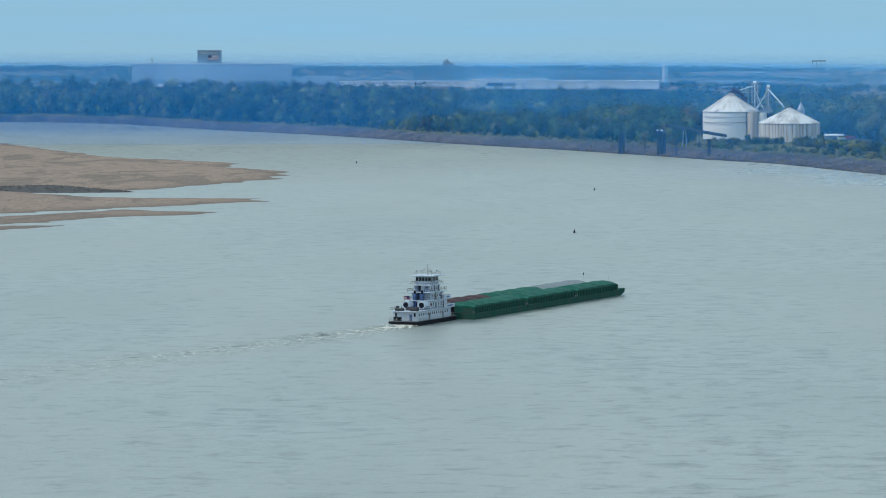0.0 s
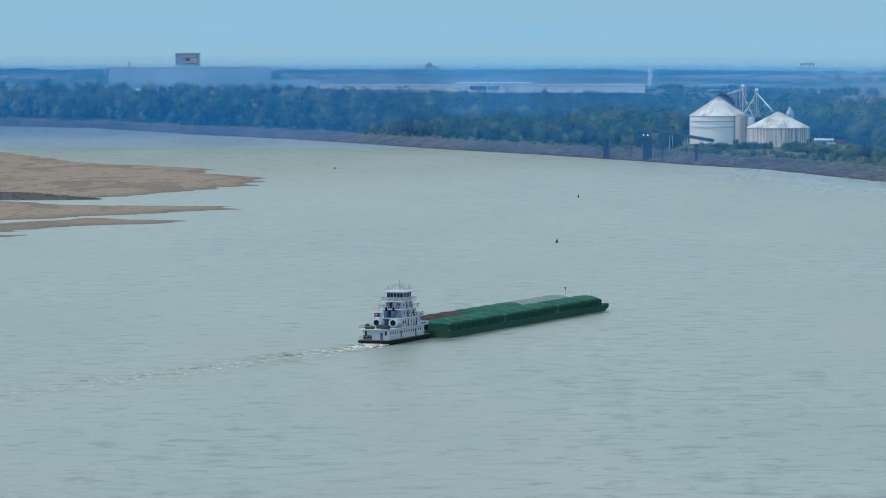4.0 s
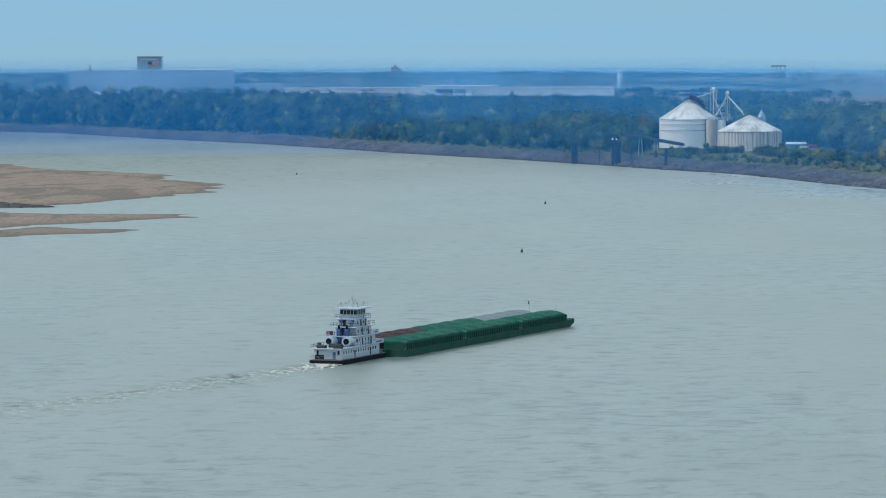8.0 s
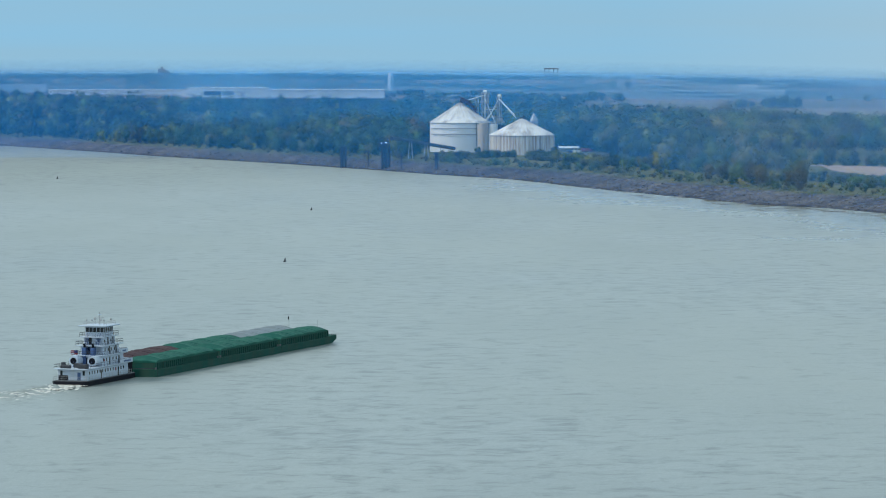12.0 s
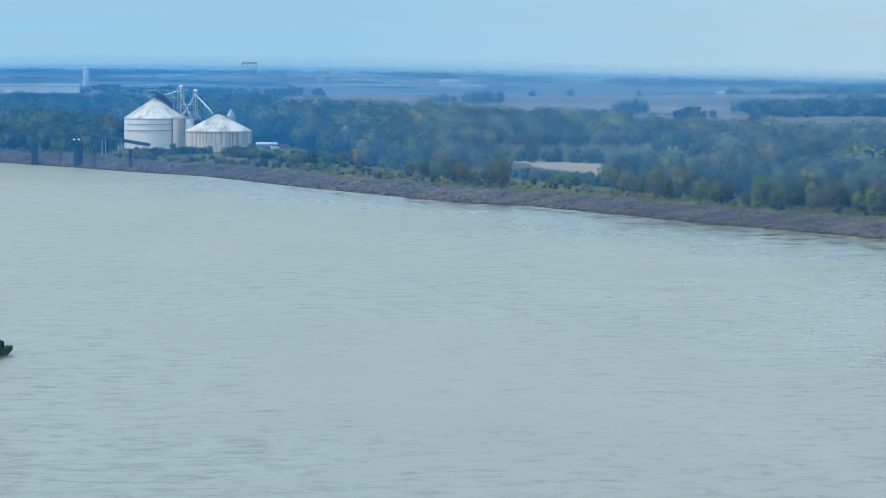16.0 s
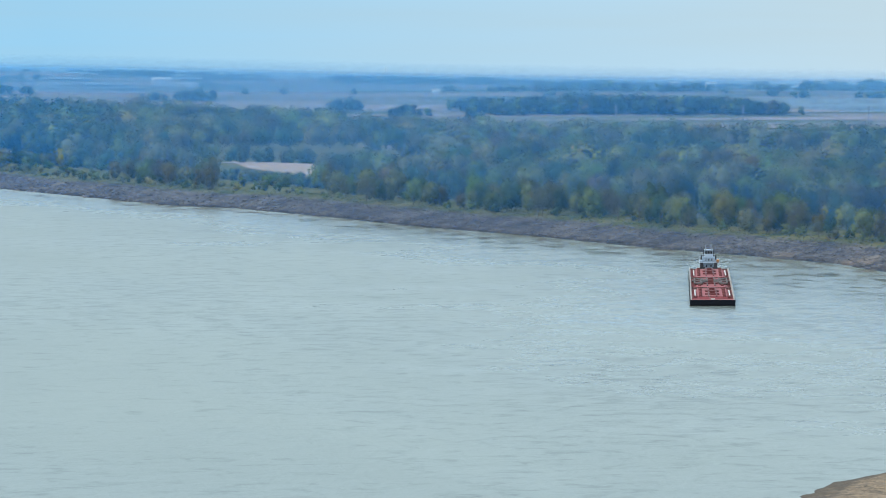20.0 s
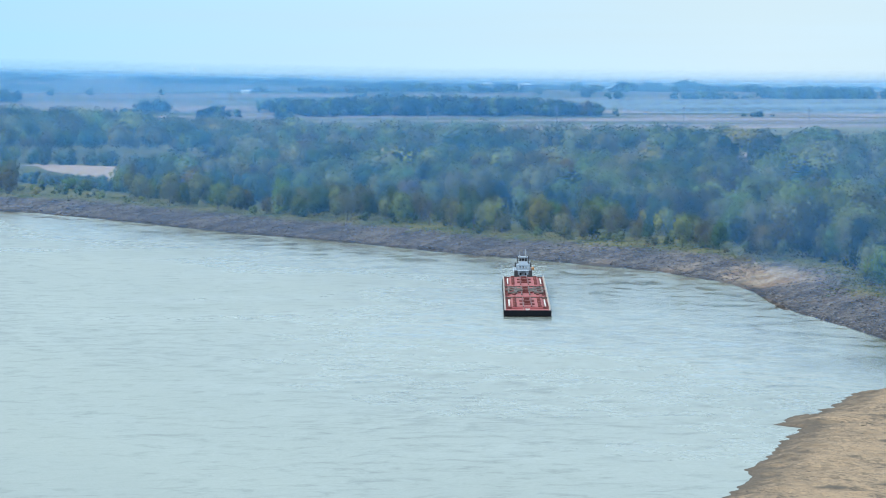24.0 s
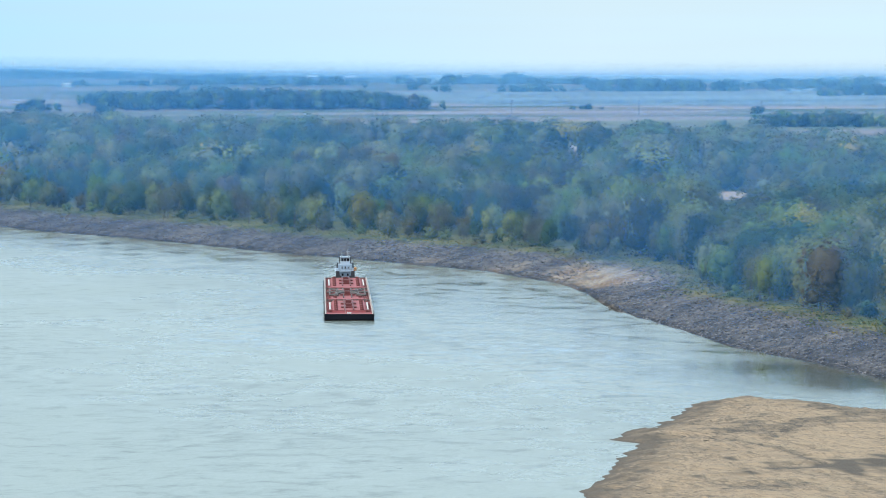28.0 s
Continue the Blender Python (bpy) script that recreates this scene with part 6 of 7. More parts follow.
part("loading_spout", rods(((1.5, -1, 21.5), (-6.5, -3.5, 16)), ((0, 0, 16.8), (1.5, -1, 22)), ((3, 1, 16.8), (1.5, -1, 22)), r=0.45), DARK_STEEL, head)
for x, y in ((-3.0, -2.6), (0.2, -3.0)):
    lamp = bmesh.new()
    box(lamp, x - 0.35, x + 0.35, y - 0.3, y + 0.1, 19.3, 19.8, bevel=0.08)
    lit = bpy.data.materials.get("dock_lamp") or bpy.data.materials.new("dock_lamp")
    lit.use_nodes = True
    lit.node_tree.nodes["Principled BSDF"].inputs["Emission Color"].default_value = (0.9, 0.97, 1, 1)
    lit.node_tree.nodes["Principled BSDF"].inputs["Emission Strength"].default_value = 4.0
    part("flood_lamp", lamp, lit, head, "lit white flood lamp")
conv = thing("conveyor_gallery", "long dark covered conveyor from the dock to the silos", "conveyor", pose(0, 0, 0))
A0, B0 = Vector((171, 3520, 22.0)), Vector((224, 3650, 11.5))
side = Vector((0.94, -0.33, 0)) * 1.3
bm = bmesh.new()
sweep(bm, [[p - side, p + side, p + side + Vector((0, 0, 1.7)), p + side * 0.3 + Vector((0, 0, 2.3)), p - side * 0.3 + Vector((0, 0, 2.3)), p - side + Vector((0, 0, 1.7))] for p in (A0, A0.lerp(B0, 0.33), A0.lerp(B0, 0.66), B0)])
part("gallery", bm, DARK_STEEL, conv)
for k in (0.3, 0.55, 0.8):
    p = A0.lerp(B0, k)
    ground_z = 3.0 if k < 0.5 else 6.0
    bm = bmesh.new()
    for s in (-1, 1):
        rod(bm, (p.x + s * 2.0, p.y, ground_z - 3), (p.x + s * 0.8, p.y, p.z), 0.3, sides=6)
    rod(bm, (p.x - 1.4, p.y, (p.z + ground_z) / 2), (p.x + 1.4, p.y, (p.z + ground_z) / 2), 0.2, sides=6)
    part("trestle", bm, STEEL, conv)

# ---- the yard ----
shed = thing("low_shed", "low white open-sided shed roof beside the silos", "shed", pose(318, 3742, YARD))
bm = bmesh.new()
sweep(bm, [[(x, -4, 3.4), (x, 0, 4.8), (x, 4, 3.4), (x, 4, 3.2), (x, 0, 4.6), (x, -4, 3.2)] for x in (-8, 8)])
part("roof", bm, SILO_WHITE, shed)
part("back_wall", boxes((-8, 4, 3.6, 3.9, 0, 3.4)), SILO_WHITE, shed)
for x in (-7.6, -2.5, 2.5, 7.6):
    part("post", rods(((x, -3.8, 0), (x, -3.8, 3.4)), r=0.15), STEEL, shed)


def truck(x, y, turn, cab_mat, box_mat, label, length=9.0):
    t = thing("truck", label, "truck", pose(x, y, YARD, 0, 0, turn))
    part("cargo_box", boxes((-length / 2, length / 2 - 2.4, -1.25, 1.25, 1.0, 3.4), bevel=0.06), box_mat, t)
    bm = bmesh.new()
    sweep(bm, [[(x0, -1.15, 0.7), (x0, 1.15, 0.7), (x0, 1.1, z), (x0, -1.1, z)] for x0, z in ((length / 2 - 2.2, 3.0), (length / 2 - 1.1, 3.0), (length / 2 - 0.6, 1.9), (length / 2, 1.7))])
    part("cab", bm, cab_mat, t)
    for wx in (-length / 2 + 1.0, -length / 2 + 2.2, length / 2 - 1.3):
        for s in (-1, 1):
            bm = bmesh.new()
            rod(bm, (wx, s * 1.2, 0.5), (wx, s * 0.9, 0.5), 0.5, sides=14)
            part("wheel", bm, HULL, t)
    return t


truck(331, 3730, 10, FLAG_RED, surface("red_trailer", (0.40, 0.07, 0.05), 0.5), "red truck parked in the silo yard")
truck(318, 3668, 30, WHITE, SILO_WHITE, "white truck parked in the silo yard", 8)
truck(312, 3655, 75, BLUE, BLUE, "blue truck parked in the silo yard", 6)
pole = thing("lamp_post", "slim yard lamp post with a lit lamp", "lamp post", pose(347, 3752, YARD))
part("pole", rods(((0, 0, 0), (0, 0, 9.5)), r=0.12), STEEL, pole)
part("lamp_head", boxes((-0.7, 0.3, -0.3, 0.3, 9.4, 9.8), bevel=0.08), lit, pole)
bm = bmesh.new()
last = None
for i in range(30):
    k = i / 29
    x, y = 300 + 150 * k, 3700 - 420 * k + 12 * math.sin(k * 7)
    z = 8.35
    pair = (bm.verts.new((x - 4, y, z)), bm.verts.new((x + 4, y + 3, z)))
    if last:
        bm.faces.new((last[0], last[1], pair[1], pair[0]))
    last = pair
tagged(part("yard_road", bm, surface("pale_gravel", (0.42, 0.38, 0.33), 0.95, vary=0.3, scale=0.2)), "pale gravel yard road behind the bank", "road", kind="structure")
for name_w, pts in (("tilled_field", [(452, 3330), (508, 3240), (520, 3160), (480, 2905), (446, 2925), (440, 3180)]), ("tilled_field", [(735, 2655), (790, 2640), (930, 2560), (905, 2480), (780, 2515), (700, 2545)])):
    bm = bmesh.new()
    bm.faces.new([bm.verts.new((x, y, 8.5)) for x, y in pts])
    tagged(part(name_w, bm, surface("tilled_soil", (0.37, 0.27, 0.19), 0.95, vary=0.25, scale=0.05, bump=0.5, bump_scale=0.5, second=(0.30, 0.21, 0.15), amount=0.6)), "bare pale-brown field among the trees", "field", kind="structure")

# ---- buoys ----
def buoy(x, y, label, mat_):
    b = thing("buoy", label, "buoy", pose(x, y, 0, 4, 6, 0), "channel buoys")
    bm = bmesh.new()
    ring_profile(bm, [(0.55, -0.5), (0.58, 0.35), (0.45, 0.5)], 16)
    part("float", bm, mat_, b)
    bm = bmesh.new()
    ring_profile(bm, [(0.36, 0.5), (0.3, 1.2), (0.08, 1.7)], 12)
    part("topmark", bm, mat_, b)


for x, y in ((89.1, 2705.7), (60.2, 2108.5), (-62.2, 3304.7)):
    buoy(x, y, "small dark channel buoy leaning in the current", DARK_STEEL)

# staffs at the head of the tow
for ahead, star, high, flagged in ((BOAT_L + 150.5, -4.0, 5.6, True), (BOAT_L + 152.6, 4.2, 4.6, False)):
    p = TOW + FWD * ahead + STAR * star
    st = thing("bow_staff", "thin staff with a small dark flag on the barge" if flagged else "thin bare staff at the barge's bow", "flagstaff", heading(p.x, p.y, TOW_AZ, 2.05))
    part("staff", rods(((0, 0, 0), (0, 0, high)), r=0.07), STEEL, st)
    if flagged:
        bm = bmesh.new()
        for i in range(5):
            x0, x1 = -0.06 - i * 0.22, -0.06 - (i + 1) * 0.22
            y0, y1 = 0.1 * math.sin(i * 1.1), 0.1 * math.sin((i + 1) * 1.1)
            box(bm, x1, x0, min(y0, y1) - 0.02, max(y0, y1) + 0.02, high - 0.9, high - 0.05)
        part("flag", bm, DARK_STEEL, st)
# face wires between boat and barges
for s in (-1, 1):
    pts = [TOW + FWD * a + STAR * (s * b) + Vector((0, 0, z)) for a, b, z in ((33.0, 3.4, 2.4), (38.4, 9.2, 2.3))]
    tagged(part("face_wire", rods((pts[0], pts[1]), r=0.09), DARK_STEEL), "dark steel lashing wire between boat and barge", "wire")

# ---- the wake ----
def wake(origin, azimuth, length, width, lift, label):
    """Folded water behind a boat: crests across a widening fan."""
    f = Vector((math.sin(radians(azimuth)), math.cos(radians(azimuth)), 0))
    r = Vector((f.y, -f.x, 0))
    U, V = np.meshgrid(np.arange(0, length, 1.0), np.linspace(-1, 1, 61), indexing="ij")
    W = width * (0.3 + 0.7 * U / length)
    X = origin.x - f.x * U + r.x * V * W
    Y = origin.y - f.y * U + r.y * V * W
    fade = np.clip(1 - np.abs(V), 0, 1) ** 0.6 * np.exp(-U / (length * 0.6)) * np.clip(U / 4, 0.2, 1)
    Z = -0.04 + fade * (0.08 + lift * (0.5 * np.sin(U * 0.9 - np.abs(V) * 9) + 0.6 * wavy(X, Y, 3.0, 3) + 0.5 * wavy(X, Y, 7.0, 6)))
    n, k = U.shape
    ids = np.arange(n * k).reshape(n, k)
    q = np.stack([ids[:-1, :-1], ids[1:, :-1], ids[1:, 1:], ids[:-1, 1:]], -1).reshape(-1, 4)
    ob = new("wake", mesh_np("wake", np.stack([X, Y, Z], -1).reshape(-1, 3), q, [WATER], smooth=True))
    return tagged(ob, label, "wake", kind="structure")


def foam(origin, azimuth, count, length, half, label, power=2.2):
    """Loose flakes of foam, thick at the stern and thinning out."""
    f = np.array((math.sin(radians(azimuth)), math.cos(radians(azimuth))))
    r = np.array((f[1], -f[0]))
    u = length * RNG.random(count) ** power
    v = RNG.normal(scale=half, size=count) * (0.6 + u / length)
    s = RNG.uniform(0.15, 0.6, count) * (1.2 - 0.7 * u / length)
    c = np.array((origin.x, origin.y)) - f * u[:, None] + r * v[:, None]
    vs = []
    for k in range(4):
        a = k * 1.5708 + RNG.uniform(-0.5, 0.5, count)
        q = c + np.stack([np.cos(a) * s * RNG.uniform(0.6, 1.5, count), np.sin(a) * s * RNG.uniform(0.6, 2.0, count)], -1)
        vs.append(np.concatenate([q, (0.12 + RNG.uniform(0, 0.35, count) * np.exp(-u / 14))[:, None]], 1))
    v4 = np.stack(vs, 1).reshape(-1, 3)
    return tagged(new("foam", mesh_np("foam", v4, np.arange(len(v4)).reshape(-1, 4), [FOAM])), label, "foam", kind="stuff")


wake(TOW, TOW_AZ + 4, 320, 34, 0.8, "stirred wake folding out behind the towboat")
foam(TOW, TOW_AZ + 2, 1900, 45, 2.8, "white propeller foam boiling behind the stern", 2.6)
foam(TOW - FWD * 10, TOW_AZ + 5, 900, 260, 5.0, "thin trails of foam along the wake", 1.2)
TBACK = TANK_FRONT - TFWD * 223
wake(TBACK, TANK_AZ, 130, 16, 0.3, "short ruffled wake behind the push boat")

# ---- dark stone dike on the left sand ----
def dike_at(t, u):
    """A place on the dike: t along it from the far end to the tip, u across."""
    taper = np.sqrt(np.clip((1 - t) * 7, 0.0, 1))
    return -520 + 340 * t, 2806 - 130 * t + u * 34 * taper, -0.4 + (3.4 + 0.5 * np.sin(t * 31)) * np.exp(-(u * 1.5) ** 2) * taper


T, U = np.meshgrid(np.linspace(0, 1, 140), np.linspace(-1.3, 1.3, 25), indexing="ij")
X, Y, Z = dike_at(T, U)
Z = Z + 0.25 * wavy(X, Y, 6, 3)
ids = np.arange(T.size).reshape(T.shape)
WET_STONE = surface("wet_stone", (0.05, 0.05, 0.055), 0.8, vary=0.4, scale=0.2, bump=0.6, bump_scale=1.5, second=(0.09, 0.08, 0.075), amount=0.6, island=0.3)
tagged(new("dike", mesh_np("dike", np.stack([X, Y, Z], -1).reshape(-1, 3), np.stack([ids[:-1, :-1], ids[1:, :-1], ids[1:, 1:], ids[:-1, 1:]], -1).reshape(-1, 4), [WET_STONE], smooth=True)), "low dark stone dike running across the sandbar", "dike", kind="structure")
n = 2600
px, py, pz = dike_at(RNG.random(n), np.clip(RNG.normal(scale=0.5, size=n), -1, 1))


def stones(name, px, py, pz, size, label, material=ROCK):
    """Loose stones as uneven eight-faced lumps, in one mesh."""
    n = len(px)
    base = np.array([(1, 0, 0), (0, 1, 0), (-1, 0, 0), (0, -1, 0), (0, 0, 0.8), (0, 0, -0.6)])
    v = base[None] * RNG.uniform(0.6, 1.3, (n, 6, 1)) + RNG.normal(scale=0.16, size=(n, 6, 3))
    a = RNG.uniform(0, 6.283, n)
    c, s = np.cos(a)[:, None], np.sin(a)[:, None]
    x = (v[..., 0] * c - v[..., 1] * s) * size[:, None] * RNG.uniform(0.8, 1.7, (n, 1)) + px[:, None]
    y = (v[..., 0] * s + v[..., 1] * c) * size[:, None] * RNG.uniform(0.8, 1.3, (n, 1)) + py[:, None]
    z = v[..., 2] * size[:, None] * 0.8 + pz[:, None]
    tri = np.array([(0, 1, 4), (1, 2, 4), (2, 3, 4), (3, 0, 4), (1, 0, 5), (2, 1, 5), (3, 2, 5), (0, 3, 5)])
    f = (tri[None] + (np.arange(n) * 6)[:, None, None]).reshape(-1, 3)
    return tagged(new(name, mesh_np(name, np.stack([x, y, z], -1).reshape(-1, 3), f, [material])), label, "stones", kind="stuff")


stones("stone_dike", px, py, pz, RNG.uniform(0.25, 0.8, n), "dark loose stones on the dike across the sandbar", WET_STONE)

# ---- riprap and rubble on the bank ----
m = 42000
k = RNG.uniform(0, 1, m)
seg = np.concatenate([[0], np.cumsum(np.hypot(*np.diff(SHORE[17:32], axis=0).T))])
at = k * seg[-1]
bx, by = np.interp(at, seg, SHORE[17:32, 0]), np.interp(at, seg, SHORE[17:32, 1])
x, y = bx + RNG.uniform(0, 46, m), by + RNG.uniform(-3, 10, m)
g = shore_gap(x, y)
keep = (g > 0.2) & (g < bank_width(x, y) * 0.95) & (wavy(x, y, 40, 7) > -0.6) & (np.hypot((x - 531) / 10, (y - 1990) / 30) > 1.1)
x, y, g = x[keep], y[keep], g[keep]
stones("riprap", x, y, bank_height(g, x, y), RNG.uniform(0.14, 0.55, len(x)), "grey-brown riprap stones covering the bank")
m = 7000
a = np.radians(RNG.uniform(-5, 8.2, m))
d = shore_at(np.degrees(a)) + RNG.uniform(0, 120, m)
x, y = d * np.sin(a), d * np.cos(a)
g = shore_gap(x, y)
keep = (g > 0.2) & (g < bank_width(x, y) * 0.9) & (np.hypot(x, y) < 4350)
x, y, g = x[keep], y[keep], g[keep]
stones("riprap", x, y, bank_height(g, x, y), RNG.uniform(0.4, 1.3, len(x)), "rubble and stones along the far muddy bank")
# grass and weeds on the strip above the stones
m = 76000
a = np.radians(RNG.uniform(1.5, 18, m))
d = shore_at(np.degrees(a)) + RNG.uniform(0, 420, m)
x, y = d * np.sin(a), d * np.cos(a)
g = shore_gap(x, y)
w_ = bank_width(x, y)
keep = (g > w_ * 0.8 + 4 * wavy(x, y, 12, 3)) & (g < w_ + 18)
x, y, g = x[keep], y[keep], g[keep]
WEEDS = [leaf_material(f"weed_{k}", c, 0.04) for k, c in (("green", (0.14, 0.17, 0.05)), ("straw", (0.34, 0.27, 0.10)), ("yellow", (0.38, 0.31, 0.05)), ("rust", (0.28, 0.16, 0.07)))]
tuft = crown(12, RNG, 0.6, 0.0, 4, 0.16, (0.2, 0.3), dense=False)[0]
n = len(x)
hh = RNG.uniform(0.3, 0.85, n)
zz = bank_height(g, x, y) - 0.1
v = tuft[None] * hh[:, None, None, None] * np.array((1.5, 1.5, 1.0)) + np.stack([x, y, zz], -1)[:, None, None]
pick = np.clip(np.digitize(wavy(x, y, 30, 4) + RNG.normal(scale=0.5, size=n), (0.25, 1.0, 1.4)), 0, 3)
me = mesh_np("weeds", v.reshape(-1, 3), np.arange(n * 36).reshape(-1, 3), WEEDS, np.repeat(pick, 12))
tone_layer(me, np.repeat(RNG.random(n), 36))
tagged(new("weeds", me), "green and straw-coloured weeds along the bank", "weeds", kind="stuff")


# ---- single trees along the bank ----
def tree_mesh(n, h, rng, leaf, bare=0.0):
    """Trunk with limbs and a crown of leaf clumps, standing at the origin."""
    bm = bmesh.new()
    rod(bm, (0, 0, -0.5), (0.15, 0.1, h * 0.42), h * 0.022, h * 0.014, 7)
    rod(bm, (0.15, 0.1, h * 0.42), (0.1, -0.2, h * 0.86), h * 0.014, h * 0.004, 6)
    for i in range(9):
        a = i * 2.4 + rng.uniform(-0.4, 0.4)
        z0 = h * (0.22 + 0.055 * i)
        ln = h * rng.uniform(0.22, 0.34)
        mid = Vector((math.cos(a) * ln * 0.55, math.sin(a) * ln * 0.55, z0 + ln * 0.4))
        rod(bm, (0.1, 0, z0), mid, h * 0.008, h * 0.005, 5)
        for b in (-0.5, 0.5):
            rod(bm, mid, mid + Vector((math.cos(a + b) * ln * 0.45, math.sin(a + b) * ln * 0.45, ln * 0.45)), h * 0.005, h * 0.0015, 4)
    trunk = shape("trunk", bm, BARK)
    c, nr, _ = crown(n, rng, 0.40, 0.16 if bare else 0.06, 9, 0.021 if not bare else 0.016, (0.13, 0.22), dense=not bare)
    me = mesh_np("crown", c.reshape(-1, 3) * h, np.arange(len(c) * 3).reshape(-1, 3), [leaf], normals=nr.reshape(-1, 3))
    tone_layer(me, np.full(len(c) * 3, rng.random()))
    return trunk, me


KINDS = []
for k, (leaf, words, n, bare) in enumerate(((0, "leafy mid-green tree at the edge of the bank", 1500, 0), (1, "dark green rounded tree at the edge of the bank", 1500, 0), (2, "grey-green thinning cottonwood with bare limbs showing", 1500, 1), (3, "yellowing tree at the edge of the bank", 1500, 0),
                                            (5, "pale green willow at the edge of the bank", 1500, 0), (4, "russet thin-leaved tree at the edge of the bank", 1400, 1))):
    for _ in range(2):
        KINDS.append((*tree_mesh(n, 10.0, RNG, LEAVES[leaf], bare), words))


def tree(x, y, z, h, kind):
    trunk, me, words = KINDS[kind]
    t = thing("tree", words, "tree", pose(x, y, z, 0, 0, RNG.uniform(0, 360)) @ Matrix.Diagonal((h / 10, h / 10, h / 10, 1)), "trees along the bank")
    for nm, data in (("trunk", trunk), ("crown", me)):
        ob = new(nm, data)
        ob.parent = t
    return t


x, y, g = scatter(6.0, 19, 1500, 3600, lambda q: 11.0)
keep = (g < bank_width(x, y) + 30) & (g > bank_width(x, y) + 8) & (RNG.random(len(x)) < 0.75)
x, y, g = x[keep], y[keep], g[keep]
order = np.argsort(np.hypot(x, y))[:190]
for i in order:
    ang = math.degrees(math.atan2(x[i], y[i]))
    if ang > 15.2:
        k, h = RNG.choice([4, 5, 4, 5, 0, 8, 2, 9, 1]), RNG.uniform(13, 20)
    else:
        k, h = RNG.choice(12), RNG.uniform(6, 14)
    tree(float(x[i]), float(y[i]), 7.2, float(h), int(k))
for x, y, h, k in ((356, 3192, 13.5, 2), (398, 3215, 13, 6), (408, 3222, 12, 0), (455, 3294, 15, 1), (393, 3605, 26, 4), (375, 3612, 24, 5), (412, 3600, 22, 4), (443, 2771, 14, 10), (340, 3790, 19, 8), (352, 3180, 9, 8), (300, 3480, 6, 8), (285, 3520, 7, 2), (262, 3560, 7, 3), (250, 3580, 6, 0), (238, 3590, 8, 2), (292, 3560, 9, 1)):
    tree(x, y, 7.2, h, k)

# ---- driftwood ----
for x, y, turn, ln in ((372, 1405, 30, 2), (392, 1432, 65, 2.6), (405, 1390, 15, 1.6), (412, 1470, 80, 2), (424, 1440, 40, 1.8), (384, 1374, 100, 1.5), (420, 1490, 10, 2.2), (402, 1495, 55, 1.5), (440, 1400, 70, 2), (360, 1382, 20, 1.2), (410, 1425, 130, 1.2), (430, 1455, 95, 1.4), (376, 1340, 60, 1.6), (398, 1350, 15, 1.4)):
    bm = bmesh.new()
    rod(bm, (-ln / 2, 0, 0.05), (ln / 2, 0.2, 0.1), 0.14, 0.06, 7)
    rod(bm, (ln * 0.1, 0.1, 0.1), (ln * 0.3, 0.5, 0.3), 0.06, 0.03, 5)
    ob = tagged(part("driftwood", bm, BARK), "weathered grey driftwood log lying on the sand", "driftwood", "driftwood on the sandbar")
    z = 2.6 * (1 - math.exp(-max(0.0, float(edge_gap(PALE_BAR, np.array(x, float), np.array(y, float)))) / 14.0))
    ob.matrix_world = pose(x, y, z, 0, 0, turn)

# ---- the far country ----
def far_place(x, y, z, turn=0.0):
    p, k = far((x, y, z))
    return pose(*p[0], 0, 0, turn) @ Matrix.Diagonal((k[0], k[0], k[0], 1))


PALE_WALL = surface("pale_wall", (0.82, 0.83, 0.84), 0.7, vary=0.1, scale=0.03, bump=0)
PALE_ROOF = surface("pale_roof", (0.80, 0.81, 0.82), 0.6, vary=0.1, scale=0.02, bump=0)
# plant walls: the blue of distance haze is mixed into the base colour
HAZED_LILAC = surface("hazed_lilac_wall", (0.60, 0.64, 0.70), 0.8, vary=0.1, scale=0.02, bump=0)
# far white walls and roofs with haze dimming painted into their colour
HAZED_PALE = surface("hazed_pale_wall", (0.40, 0.47, 0.55), 0.7, vary=0.1, scale=0.03, bump=0)
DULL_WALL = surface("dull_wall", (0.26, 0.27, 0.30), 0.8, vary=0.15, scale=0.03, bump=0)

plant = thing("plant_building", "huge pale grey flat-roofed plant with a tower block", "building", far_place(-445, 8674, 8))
part("wall", boxes((-150, 150, 0, 90, 0, 37)), HAZED_LILAC, plant)
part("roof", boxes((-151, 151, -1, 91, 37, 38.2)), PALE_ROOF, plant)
part("low_wing", boxes((150, 240, 5, 60, 0, 13)), HAZED_LILAC, plant)
# the tower rises above the veils, so its haze is painted into the wall colour
tower = part("tower_block", boxes((-26, 18, 8, 60, 38.2, 62)), surface("hazed_tower_wall", (0.20, 0.32, 0.46), 0.8, vary=0.1, scale=0.02, bump=0), plant)
part("tower_roof", boxes((-27, 19, 7, 61, 62, 63.5)), HAZED_PALE, tower)
part("sign_bar", boxes((-20, 12, 7.2, 7.8, 56.5, 58.5)), HAZED_PALE, tower)
flag = part("flag_panel", boxes((-6, 14, 7.0, 7.7, 43.5, 53)), PALE_WALL, tower, "painted flag with red stripes and a blue corner")
for i in range(5):
    part("stripe", boxes((-6, 14, 6.6, 6.95, 43.5 + i * 2.0, 44.5 + i * 2.0)), FLAG_RED, flag)
part("canton", boxes((-6, 1, 6.2, 6.55, 48.5, 53)), FLAG_BLUE, flag)
stack = thing("chimney", "thin far chimney above the plant roof", "chimney", far_place(-552, 8600, 8))
part("shaft", rods(((0, 0, 0), (0, 0, 47)), r=1.2), DULL_WALL, stack)

